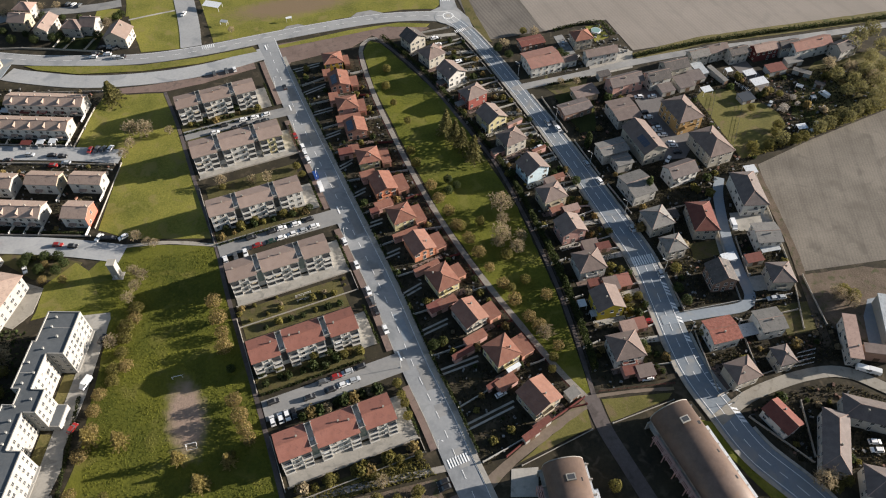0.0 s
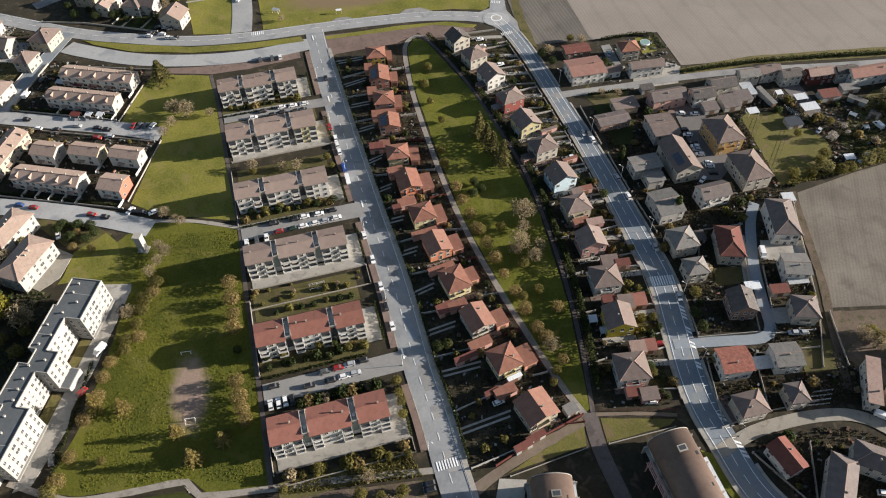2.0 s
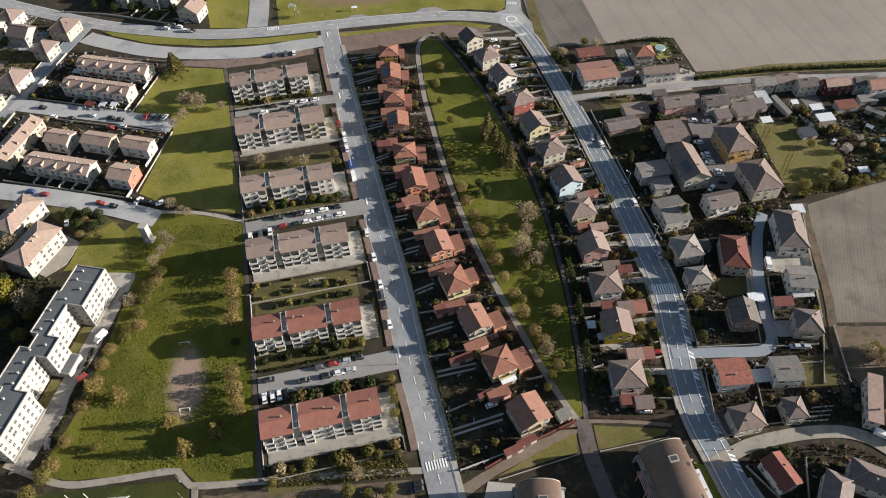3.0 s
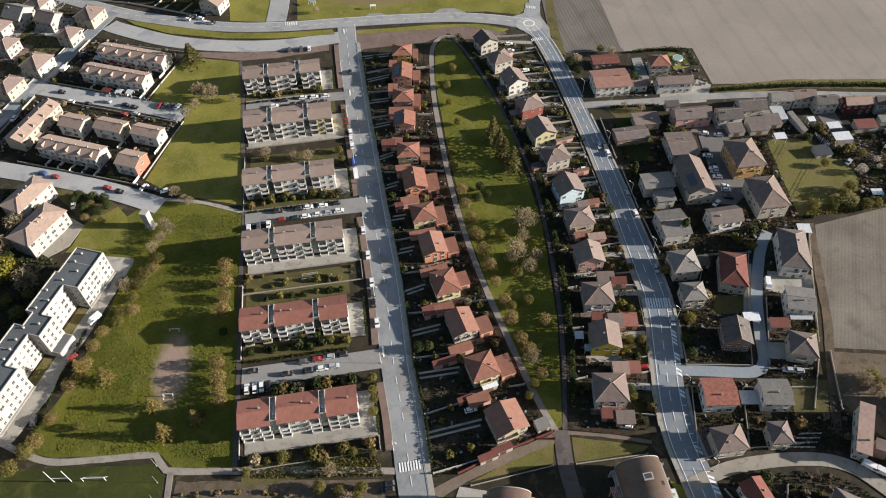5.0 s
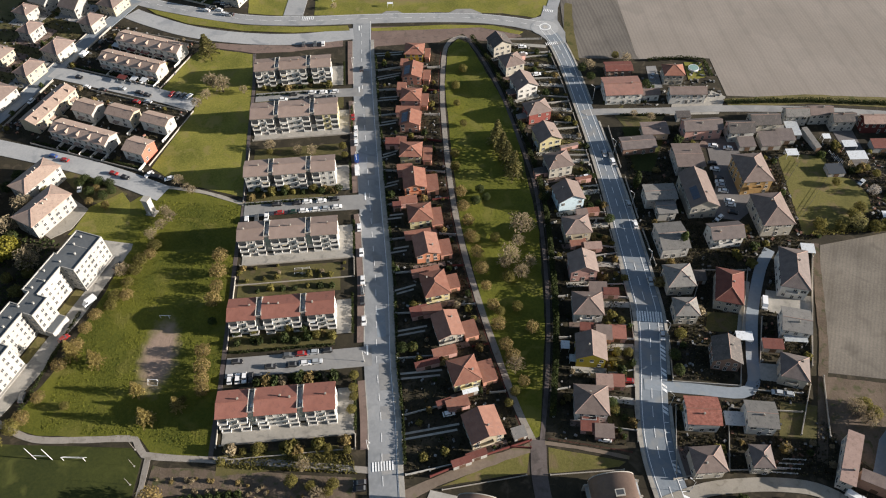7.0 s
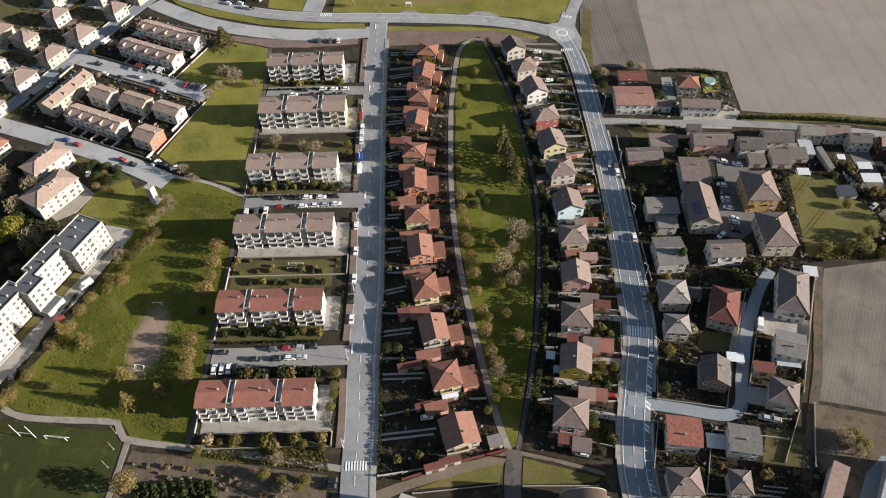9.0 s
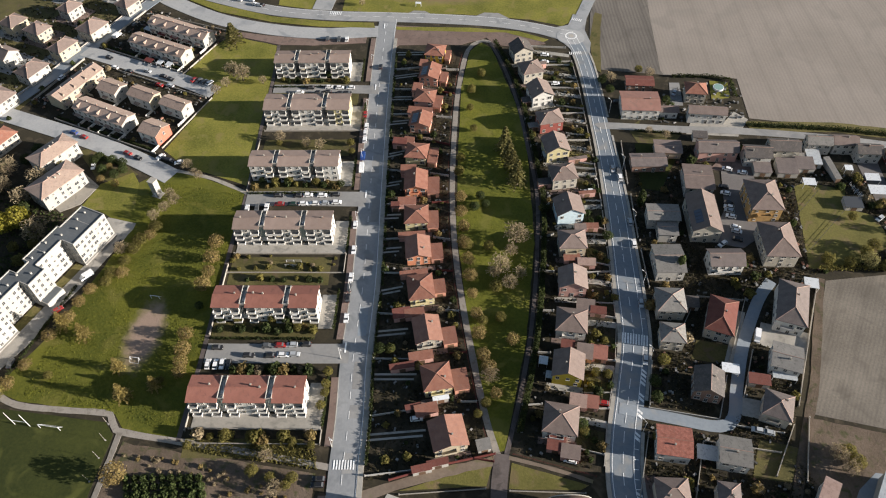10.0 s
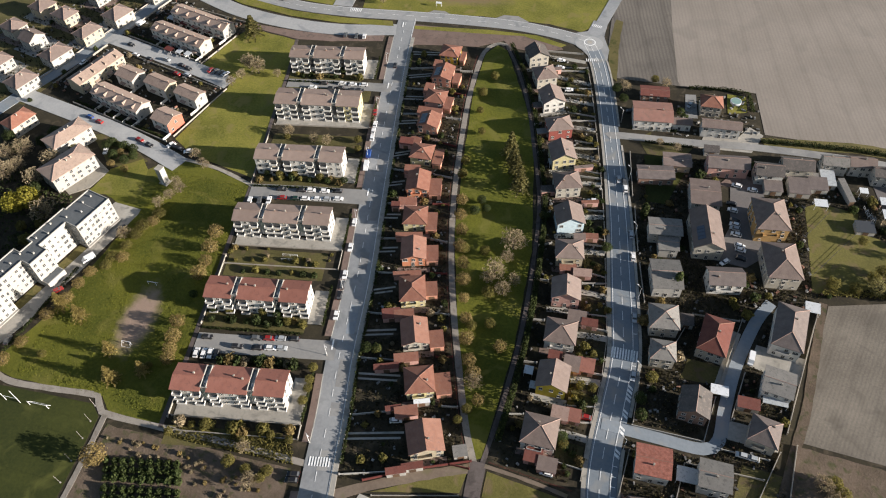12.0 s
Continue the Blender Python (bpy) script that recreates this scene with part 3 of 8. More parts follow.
sheet("field_east", [(133.5, 235.5), (160.6, 251.5), (204.5, 274), (420, 370), (420, 150), (170.6, 181.5), (135, 175)], 0.10, FIELD_EAST, "brown ploughed field edged by hedges", "field")
sheet("field_corner", [(135, 173.5), (160, 178), (420, 145), (420, 60), (176, 120), (155, 140), (137, 150)], 0.08, SCRUB, "rough bare soil beside the ploughed field", "field", 0.8)
sheet("field_margin", [(89, 318), (93, 312), (128, 326.5), (172, 336), (260, 356), (259, 364), (172, 344), (126, 333)], 0.14, DRY_GRASS, "bright grass verge along the ploughed field", "lawn", 0.5)
sheet("field_margin_west", [(3, 352), (12, 330), (17, 327), (9, 352), (2, 378), (-2, 378)], 0.16, DRY_GRASS, "dry yellow grass verge by the road", "lawn", 0.6)
sheet("meadow_west", [(-145.7, 176), (-135.5, 186.2), (-100.3, 185.2), (-79.6, 136), (-55.2, 80.2), (-75, 75.2), (-81.2, 79), (-116, 68.5), (-127, 69), (-125.5, 95), (-132, 148.5), (-158, 152)], 0.06, MEADOW,
      "large green meadow with uneven grass and long shadows", "lawn", 0.6)
sheet("lawn_north_west", [(-176, 281), (-146, 283.5), (-101.6, 189.3), (-136.3, 188.5), (-151, 193.2), (-153.4, 234), (-157.4, 243), (-178, 243), (-178, 271)], 0.07, LAWN, "mown green lawn between housing blocks", "lawn", 0.5)
sheet("park_strip", [(-51.1, 318.7), (-49, 328.1), (-42.2, 326), (-14.3, 288.8), (2.9, 258.9), (24.6, 208.4), (37.3, 165), (46.2, 121), (44.3, 119.5), (21.7, 150.7), (-8.1, 203.7), (-27.3, 249.6), (-43.2, 288.8)], 0.07, MEADOW,
      "long green park strip between two footpaths", "lawn", 0.4)
sheet("lawn_top", [(-132, 326), (-149.4, 368), (-190, 470), (-20, 480), (-11, 400), (-9, 368), (-14.8, 359), (-32.2, 358), (-68.5, 348.5), (-97.5, 336.5)], 0.08, LAWN, "sunlit green lawn beyond the avenue", "lawn", 0.5)
sheet("lawn_top_west", [(-168.4, 317), (-186.2, 353), (-200, 390), (-172, 395), (-160.7, 359), (-145.5, 321)], 0.09, LAWN, "rectangular green lawn beyond the avenue", "lawn", 0.3)
sheet("lawn_far_west", [(-186.6, 350.0), (-190.8, 367.0), (-192.9, 382.0), (-170.3, 382.1), (-162.9, 357.4)], 0.085, LAWN, "rectangular green lawn beyond the avenue", "lawn", 0.3)
sheet("lawn_small_west", [(-203.5, 347.1), (-204.6, 356.6), (-192.2, 357.8), (-187.9, 347.8)], 0.08, LAWN, "small green plot among houses", "lawn", 0.3)
sheet("front_gardens_north", [(-218.8, 319.2), (-216.6, 332.6), (-193.2, 333.8), (-194.0, 317.4)], 0.06, SPORT, "front gardens along the avenue in shade-dark green", "lawn", 0.4)
ribbon("lane_north_west", [(-268.5, 332.2), (-255.7, 346.2), (-242.0, 351.9), (-224.1, 355.3), (-206.0, 358.9), (-193.0, 363.5)], 7.5, 0.25, LOT, "pale lane and car park behind the houses")
ribbon("path_between_lawns", [(-183.8, 346.7), (-173.3, 351.2), (-160.4, 356.3)], 1.3, 0.15, CONCRETE, "thin pale path between two lawns", "path")
sheet("lawn_triangle_east", [(49.5, 118), (74.5, 121), (73, 118.5), (52, 109.5)], 0.07, YARD_GRASS, "small triangular lawn by the warehouses", "lawn", 0.3)
sheet("lawn_triangle_west", [(44.2, 115.4), (45, 107.5), (20, 94.5)], 0.07, YARD_GRASS, "small triangular lawn by the warehouses", "lawn", 0.3)
sheet("sports_field", [(-128, 60), (-124.6, 62.5), (-82.1, 75), (-76.5, 72.5), (-62, 30), (-170, 0), (-180, 40)], 0.06, SPORT, "green sports field with shade put into its dark colour", "sports field", 0.2)
sheet("scrub_plot", [(-72, 71.5), (-7, 88.6), (1, 71), (-30, 30), (-60, 30), (-67.5, 57)], 0.05, SCRUB, "overgrown scrubby plot of brown brush", "scrub", 0.8)
sheet("yard_lawn", [(115.7, 282.9), (120.3, 288.2), (135.8, 289.2), (136.6, 278.4), (147.1, 278.9), (152.6, 271.4), (153.9, 262.4), (145.4, 250.5), (136.6, 243.6), (127.1, 239.1)], 0.06, YARD_GRASS, "sunny dry garden lawn behind the houses", "lawn", 0.4)
sheet("kitchen_garden", [(161.2, 280.7), (174.6, 280.0), (172.7, 269.5), (164.4, 264.1), (158.0, 269.3)], 0.06, SPORT, "green kitchen garden plot", "lawn", 0.5)
sheet("brush_garden", [(150.7, 292.9), (164.1, 293.0), (161.5, 279.9), (152.5, 278.9), (148.4, 284.1)], 0.05, SCRUB, "rough brown garden ground", "ground", 0.6)
sheet("dark_yard", [(137.9, 310.4), (147.1, 312.3), (154.1, 292.9), (149.2, 284.9)], 0.10, LOT_DARK, "dark asphalt yard between sheds", "yard")
sheet("warehouse_verge", [(82.1, 111.0), (86.4, 109.9), (96.5, 98.4), (107.1, 84.3), (99.1, 84.2), (89.0, 98.2)], 0.12, MEADOW, "green verge between the warehouse and the road", "lawn", 0.3)
sheet("store_yard", [(17.4, 92.4), (26.2, 93.2), (25.6, 83.4), (16.8, 83.2)], 0.12, CONCRETE, "pale concrete yard beside the warehouse", "yard")
sheet("bus_bay_west", [(-98.5, 334), (-95, 341.4), (-89, 343.4), (-81.5, 341)], 0.20, LOT, "pale paved bay beside the avenue", "paving", 0.2)
sheet("bus_bay_east", [(-62, 348), (-58, 354.6), (-50.5, 357.2), (-43, 354.5)], 0.20, LOT, "pale paved bay beside the avenue", "paving", 0.2)
sheet("works_yard", [(152.2, 154.1), (156.4, 162.0), (162.3, 163.4), (156.6, 139.3), (149.5, 139.2)], 0.12, ASPHALT_BLUE, "asphalt yard beside the brick building", "yard")
sheet("tower_grass", [(-141, 112), (-137.3, 112), (-136.6, 125), (-141, 125)], 0.10, DRY_GRASS, "dry grass strip in a recess of the tower block", "lawn", 0.3)
sheet("tower_grass_south", [(-141, 91), (-137, 91), (-136.5, 102), (-141, 102)], 0.10, DRY_GRASS, "dry grass strip in a recess of the tower block", "lawn", 0.3)
sheet("copse_floor", [(160, 256), (205, 279), (232, 300), (215, 322), (182, 312), (165, 290)], 0.05, DRY_GRASS, "dry grass under the eastern copse", "ground", 0.8)
# the dark soil colour stands for tree shade here
sheet("wood_floor", [(-230, 140), (-196, 148), (-182, 140), (-166, 142), (-160, 148), (-152, 146), (-152, 30), (-230, 30)], 0.05, GARDEN, "ground under trees, shade put into its dark soil colour", "ground", 0.8)
for k, (cx, cy, lx, ly) in enumerate(((-106, 254.5, 42, 12), (-91, 221, 40, 11), (-63, 154.8, 40, 14), (-33.5, 86.2, 40, 7))):
    c, s = math.cos(radians(23.5)), math.sin(radians(23.5))
    sheet(f"plot_grass_{k + 1}", [(cx + c * a * lx / 2 - s * b * ly / 2, cy + s * a * lx / 2 + c * b * ly / 2) for a, b in ((-1, -1), (1, -1), (1, 1), (-1, 1))], 0.06,
          (PLOT, PLOT, PLOT, PLOT)[k], "rough fenced grass plot beside the flats", "lawn", 0.2)

sheet("pool_lawn", [(67.5, 342), (76, 344.2), (79.5, 333), (71.5, 327.8)], 0.16, LAWN, "green garden lawn round a pool", "lawn", 0.3)
sheet("hedge_garden", [(44, 300), (45, 291), (64, 297), (62, 289), (47, 284), (40, 292)], 0.065, PLOT, "rough green garden by the road", "lawn", 0.4)
sheet("paved_drive_north", [(49.8, 332.9), (54.4, 334.8), (60.1, 318.2), (54.7, 316.0)], 0.12, LOT, "grey paved drive between farmhouses", "paving")
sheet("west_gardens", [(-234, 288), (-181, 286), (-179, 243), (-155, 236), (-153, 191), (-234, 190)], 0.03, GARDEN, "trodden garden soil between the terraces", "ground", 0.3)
# lighter ground colour lifts the hazy shadows between the far villas
sheet("villa_gardens", [(-420, 310), (-246, 300), (-246, 100), (-420, 100)], 0.03, PLOT, "rough grassy gardens between far villas, brightened to fill shadows", "ground", 0.3)
sheet("villa_green", [(-187.4, 177.0), (-181.4, 183.7), (-151.8, 176.0), (-155.8, 166.9), (-168.9, 167.1)], 0.04, PLOT, "rough grass beside the villas", "lawn", 0.4)

# ---- roads and paths ----
MAIN = [(12, 68), (4.4, 85.7), (0.2, 95), (-6.6, 111), (-16.3, 131.4), (-30.2, 164.7), (-48.6, 203.9), (-74.2, 259.1), (-93, 301.3), (-104, 328)]
EAST = [(128, 62), (112.5, 84.4), (98.6, 99.6), (90.6, 115), (84.7, 127.6), (80.9, 141.7), (77.8, 159.6), (74, 179.2), (67.1, 197.8), (59.3, 217.4), (50.8, 238.6), (40.6, 262), (28.3, 288.5), (14.1, 318.5), (3.1, 338.5), (-7, 352)]
AVENUE = [(-420, 345), (-300, 322), (-237, 311), (-200.7, 309.4), (-167.1, 311.2), (-137.2, 318.6), (-106.9, 329.6), (-79, 339.4), (-49.5, 348.2), (-27.8, 351.4), (-7, 352)]
AVE_SOUTH = [(-232, 298), (-224, 296), (-192.1, 292), (-160.2, 294.7), (-130.7, 302.6), (-104, 316)]
AV_WEST = [(-246, 100), (-243.5, 180), (-240.5, 220), (-239.5, 265), (-237.5, 300), (-236.8, 310)]
ZR = 0.20
road_main = ribbon("road_main", MAIN, 9.8, ZR, ASPHALT, "pale worn asphalt street with parked cars")
road_east = ribbon("road_east", EAST, 9.6, ZR + 0.006, ASPHALT_BLUE, "bluish grey asphalt road with white lines", scale=east_taper)
road_avenue = ribbon("road_avenue", AVENUE, 9.0, ZR + 0.012, AVENUE_ASPHALT, "pale asphalt avenue along the lawns")
road_parallel = ribbon("road_parallel", AVE_SOUTH, 10.0, ZR + 0.018, AVENUE_ASPHALT, "wide pale parking street beside the avenue")
road_west = ribbon("road_west", AV_WEST, 8.0, ZR + 0.024, ASPHALT_BLUE, "grey asphalt street between gardens")
road_exit = ribbon("road_exit", [(-7, 353), (-7.4, 364), (-8, 378), (-10.5, 420), (-16, 500)], 6.4, ZR + 0.030, ASPHALT, "pale asphalt road between lawn and field")
ribbon("road_lot", [(-143, 322), (-150, 345), (-165, 385)], 11.0, ZR + 0.03, AVENUE_ASPHALT, "pale paved access between lawns")
road_s1 = ribbon("road_side_1", [(-129, 251.5), (-107.3, 261), (-80, 271.5)], 6.4, ZR + 0.036, LOT, "short parking street between the flats")
road_s2 = ribbon("road_side_2", [(-98, 182.5), (-75.1, 192.6), (-50, 203)], 8.6, ZR + 0.042, LOT, "short parking street between the flats")
road_s3 = ribbon("road_side_3", [(-67, 111.5), (-45, 121), (-19, 132.5)], 8.2, ZR + 0.048, LOT, "short parking street between the flats")
ribbon("road_west_1", [(-240, 239.5), (-200.8, 239.2), (-176.1, 239), (-154.5, 237.5)], 9.0, ZR + 0.054, AVENUE_ASPHALT, "dead-end parking street between terraces")
ribbon("road_west_2", [(-243, 183), (-191.7, 184.5), (-162.6, 183.6), (-136.5, 180.6)], 9.2, ZR + 0.060, AVENUE_ASPHALT, "dead-end parking street beside the lawn")
ribbon("road_east_1", [(27, 287), (31.5, 289.9), (61.7, 300.1), (88, 310), (127.8, 321.5), (172.1, 331), (260, 352)], 4.6, ZR + 0.066, LOT, "pale village lane along the field")
ribbon("road_east_2", [(76, 151), (94.2, 154.7), (108, 157.8), (112, 163), (110.8, 175), (109.8, 193.6), (111.5, 216), (114.5, 227)], 4.3, ZR + 0.072, ASPHALT_BLUE, "narrow asphalt lane between houses")
ribbon("road_east_3", [(88, 110.5), (95, 115.9), (104, 121.5), (121, 128), (136, 130), (149, 124), (185, 100)], 4.6, ZR + 0.078, GRAVEL, "pale sandy lane curving between yards")
sheet("car_park", [(85, 281), (98, 285), (109.5, 252.5), (102, 239.5), (89, 237.5), (91, 258)], 0.17, LOT_DARK, "dark asphalt car park behind the houses", "car park")
sheet("car_park_front", [(80, 279), (84, 289), (98.5, 292), (98, 284)], 0.176, RED_ASPHALT, "reddish paved forecourt", "car park")
sheet("tower_yard", [(-137, 149), (-132.4, 150), (-131.6, 143), (-130.6, 116), (-131.4, 97), (-129.6, 90), (-132, 70), (-137, 67)], 0.17, CONCRETE, "pale paved yard beside the tower block", "car park")
sheet("tower_yard_north", [(-146, 143.5), (-146, 149.8), (-133, 151.8), (-131.9, 149), (-132, 143)], 0.174, CONCRETE, "pale paved yard beside the tower block", "car park")
sheet("villa_yard", [(-188.5, 172.0), (-179.1, 168.2), (-162.8, 162.8), (-162.3, 151.1), (-167.6, 143.6), (-174.8, 145.7)], 0.15, GRAVEL, "pale gravel yard beside the villas", "yard", 0.4)
sheet("villa_lawn", [(-163.0, 164.0), (-154.6, 175.8), (-147.8, 171.8), (-138.4, 157.7), (-162.2, 147.6), (-161.4, 151.9)], 0.09, LAWN, "rough lawn between the villas and the kiosk", "lawn", 0.4)
sheet("avenue_apron", [(-97, 325), (-96, 318), (-90, 304), (-88, 309), (-58, 322), (-48, 333), (-41, 329), (-30, 331), (-17, 340), (-24, 345), (-45, 341), (-70, 333)], 0.15, RED_ASPHALT, "reddish brown unsealed apron by the avenue", "ground", 0.4)
sheet("avenue_verge", [(-97, 323.5), (-95.5, 321), (-67.5, 331), (-40, 341.5), (-19, 341), (-17, 344.2), (-34, 345.2), (-60, 338)], 0.21, LAWN, "narrow grass verge along the avenue", "lawn", 0.2)
sheet("avenue_median", [(-226, 304.5), (-198.6, 304.3), (-165.2, 305.7), (-134.9, 313), (-110, 322), (-107, 318), (-136, 307.2), (-162.9, 300.8), (-194.9, 298), (-217.9, 301.2)], 0.30, LAWN, "raised grass median between two carriageways", "lawn", 0.15)
sheet("parking_bank", [(-176, 285.8), (-160, 288.5), (-131, 296.5), (-107, 308.5), (-105, 304), (-130, 291), (-147, 284.5), (-175, 282)], 0.15, RED_ASPHALT, "reddish bare bank below the parking street", "ground", 0.4)
PATH_W = [(-41, 329.5), (-48.5, 330), (-52.5, 319), (-44.4, 288.8), (-34, 260.4), (-18, 221.9), (-3.4, 192.2), (10, 169), (23, 148.6), (35.8, 129.4), (45.7, 117)]
PATH_E = [(-44.5, 330), (-32, 315.6), (-14.7, 291), (3.4, 259), (16.6, 233.7), (25.7, 208.7), (32.9, 186), (38.6, 165.1), (43.6, 141.5), (47.4, 118.1)]
ribbon("footpath_west", PATH_W, 2.3, 0.12, FOOTPATH, "pale gravel footpath along the park", "path", wob=0.2)
ribbon("footpath_east", PATH_E, 1.6, 0.124, LANE, "narrow grey footpath along garden fences", "path", wob=0.15)
ribbon("lane_south", [(45.9, 119.5), (49.5, 107), (55.5, 94), (64, 76)], 5.2, 0.128, LANE, "worn lane running to the warehouses, darkened for their shadow", "path")
ribbon("dirt_track", [(45, 116.8), (30.7, 106), (16, 93.5), (7, 84)], 3.4, 0.10, DUST, "brown dirt track beside the gardens", "path", wob=0.5)
ribbon("path_to_road", [(48.2, 119.2), (62.1, 121.4), (75.5, 122.6)], 1.4, 0.136, DUST, "narrow trodden path by a red fence", "path", wob=0.3)
ribbon("path_meadow", [(-140, 70), (-127.5, 68), (-115.3, 67.4), (-99.2, 72.4), (-82.5, 78), (-76.8, 74.2), (-53.9, 79.7), (-29, 86.4), (-3.5, 92.4)], 2.3, 0.14, FOOTPATH, "pale footpath along the sports field", "path", wob=0.25)
ribbon("path_flats", [(-54.8, 79.3), (-65.3, 104.5), (-79.2, 136.4), (-91.2, 164), (-99.5, 184.7), (-120.1, 228.3), (-133.7, 258.2), (-146.9, 284)], 1.6, 0.144, LANE, "narrow dark path beside the garden walls", "path")
ribbon("path_south", [(-75, 74), (-69.6, 59.4), (-64, 42), (-60, 25)], 2.0, 0.148, FOOTPATH, "pale footpath beside the scrub plot", "path", wob=0.25)
ribbon("field_track", [(131.6, 236), (133.4, 210), (135.0, 187.1), (134.7, 170.6), (134.7, 161.1), (134.9, 150.3), (134.7, 140.1)], 3.2, 0.15, SCRUB, "bare earth track along the field", "path", wob=0.4)
ribbon("path_cross", [(-137, 184.6), (-119.5, 186.8), (-99.5, 185.6)], 1.8, 0.152, GRAVEL, "trodden path crossing the lawn", "path", wob=0.3)
# footways and kerbs along the main street
line = smooth_line(MAIN)
for nm, near, far, mt, lab in (("pavement_west", 4.95, 7.4, RED_ASPHALT, "reddish footway with a pale kerb"), ("pavement_east", -4.95, -6.5, CONCRETE, "grey concrete footway beside garden fences")):
    g = Geo()
    keep = [i for i, p in enumerate(line) if 70 < p.y < 312]
    runs, cur = [], []
    for i in keep:
        p = line[i]
        gap = near > 0 and any(abs(p.y - c) < 5.2 for c in (271, 203.5, 132.5, 93))
        if gap:
            if len(cur) > 1:
                runs.append(cur)
            cur = []
        else:
            cur.append(i)
    runs.append(cur)
    a, b = offset(line, near), offset(line, far)
    for r in runs:
        l, rr = ([b[i] for i in r], [a[i] for i in r]) if near > 0 else ([a[i] for i in r], [b[i] for i in r])
        strip(g, l, rr, ZR + 0.14, 0.3)
    tagged(part(nm, g, mt), lab, "pavement", kind="structure")
    k = Geo()
    a2 = offset(line, near - (0.25 if near > 0 else -0.25))
    for r in runs:
        l, rr = ([a[i] for i in r], [a2[i] for i in r]) if near > 0 else ([a2[i] for i in r], [a[i] for i in r])
        strip(k, l, rr, ZR + 0.16, 0.3)
    tagged(part("kerb", k, CONCRETE), "pale concrete kerb", "kerb", kind="structure")
lineE = smooth_line(EAST)
for nm, near, far in (("pavement_east_road_w", 4.9, 6.3), ("pavement_east_road_e", -4.9, -6.0)):
    g = Geo()
    a, b = offset(lineE, near, east_taper), offset(lineE, far, east_taper)
    run = [i for i, p in enumerate(lineE) if p.y < 340 and not (near < 0 and any(abs(p.y - c) < 5 for c in (113, 150, 288)))]
    for i, j in zip(run, run[1:]):
        if j == i + 1:
            l, r = ([b[i], b[j]], [a[i], a[j]]) if near > 0 else ([a[i], a[j]], [b[i], b[j]])
            strip(g, l, r, ZR + 0.13, 0.3)
    tagged(part(nm, g, CONCRETE), "pale concrete footway", "pavement", kind="structure")
# markings
ZM = ZR + 0.1
dashes(road_main, MAIN, 0.3, 3.0, 4.5, 0.16, ZM)
dashes(road_main, MAIN, -4.5, 1, 0, 0.14, ZM)
dashes(road_east, EAST, 0.6, 4.0, 3.0, 0.2, ZM, scale=east_taper)
dashes(road_east, EAST, 4.1, 1, 0, 0.2, ZM, scale=east_taper)
dashes(road_east, EAST, -2.8, 1, 0, 0.2, ZM, scale=east_taper)
dashes(road_avenue, AVENUE, 0, 4.0, 4.0, 0.18, ZM)
dashes(road_avenue, AVENUE, 3.9, 1, 0, 0.18, ZM)
dashes(road_west, AV_WEST, 3.3, 1, 0, 0.2, ZM)
zebra(road_main, 0.1, 95.0, 24, 8, 3.2, ZM, 0.48, 0.92)
zebra(road_east, 73.6, 180, 14, 10, 4.6, ZM, 0.55, 0.98)
zebra(road_avenue, -134, 322, 18, 7, 3.0, ZM, 0.5, 1.0)
zebra(road_exit, -9.0, 367.5, 0, 6, 2.4, ZM, 0.45, 0.95)
zebra(road_east, -0.2, 338.1, 28, 7, 2.4, ZM, 0.45, 0.95)
def beside_east(y):
    """Point of the eastern road at a northing, its heading and its right-hand side."""
    i = [j for j, p in enumerate(lineE) if p.y > y][0]
    d = (lineE[i + 1] - lineE[i]).normalized()
    return lineE[i], d, Vector((d.y, -d.x))


for y in (108, 112, 121, 141, 149, 155, 160, 165):     # painted islands between the parking bays
    p, d, s = beside_east(y)
    for a, b in ((0.0, 1.1), (1.7, 2.6)):
        q = p + s * 2.9 + d * a
        part("bay_marking", Geo().poly([(*v, ZM + 0.004) for v in (q, q + s * 1.7 - d * 1.2, q + s * 1.7 + d * (b - a - 1.2), q + d * (b - a))]), MARK, road_east)
for y in (114, 117.5, 123, 126.5, 130, 134, 137.5, 175, 186, 192, 198):     # bay end ticks
    p, d, s = beside_east(y)
    part("bay_tick", Geo().poly([(*v, ZM + 0.004) for v in (p + s * 2.8, p + s * 4.3, p + s * 4.3 + d * 0.22, p + s * 2.8 + d * 0.22)]), MARK, road_east)
for x, y, rot in ((-51.6, 205.5, 24), (-21.4, 134.2, 24), (-82.5, 272.5, 24), (-103, 321.5, 24)):
    part("stop_line", Geo().box(-0.3, 0.3, -2.2, 2.2, 0, 0.01), MARK, road_main, at=pose(x, y, ZM + 0.02, 0, 0, rot))
# patched lengths of asphalt on the main street
for x, y, w, l in ((-0.5, 96, 3.4, 7), (-13, 126, 3.6, 11), (-22.5, 147, 3.2, 13), (-34, 172.5, 3.6, 9), (-45, 199, 3.5, 14), (-58, 224, 3.4, 12), (-70.5, 253, 3.4, 16), (-84, 282, 3.5, 12), (-7.5, 113, 3.2, 5)):
    part("asphalt_patch", Geo().box(-w / 2, w / 2, -l / 2, l / 2, 0, 0.012), random.choice((ASPHALT_BLUE, LOT)), road_main, at=pose(x + 1.4, y, ZR + 0.001, 0, 0, 24))
# junction and roundabout
sheet("junction", [(-26, 347.5), (-17, 356.5), (-11.6, 361), (-12.5, 372), (-4.6, 372), (-2, 360), (4.5, 350), (7.5, 338), (4, 331), (-4, 341), (-12, 346.5)], ZR - 0.004, AVENUE_ASPHALT, "pale asphalt junction of four roads", "road", 0.2)
g = Geo()
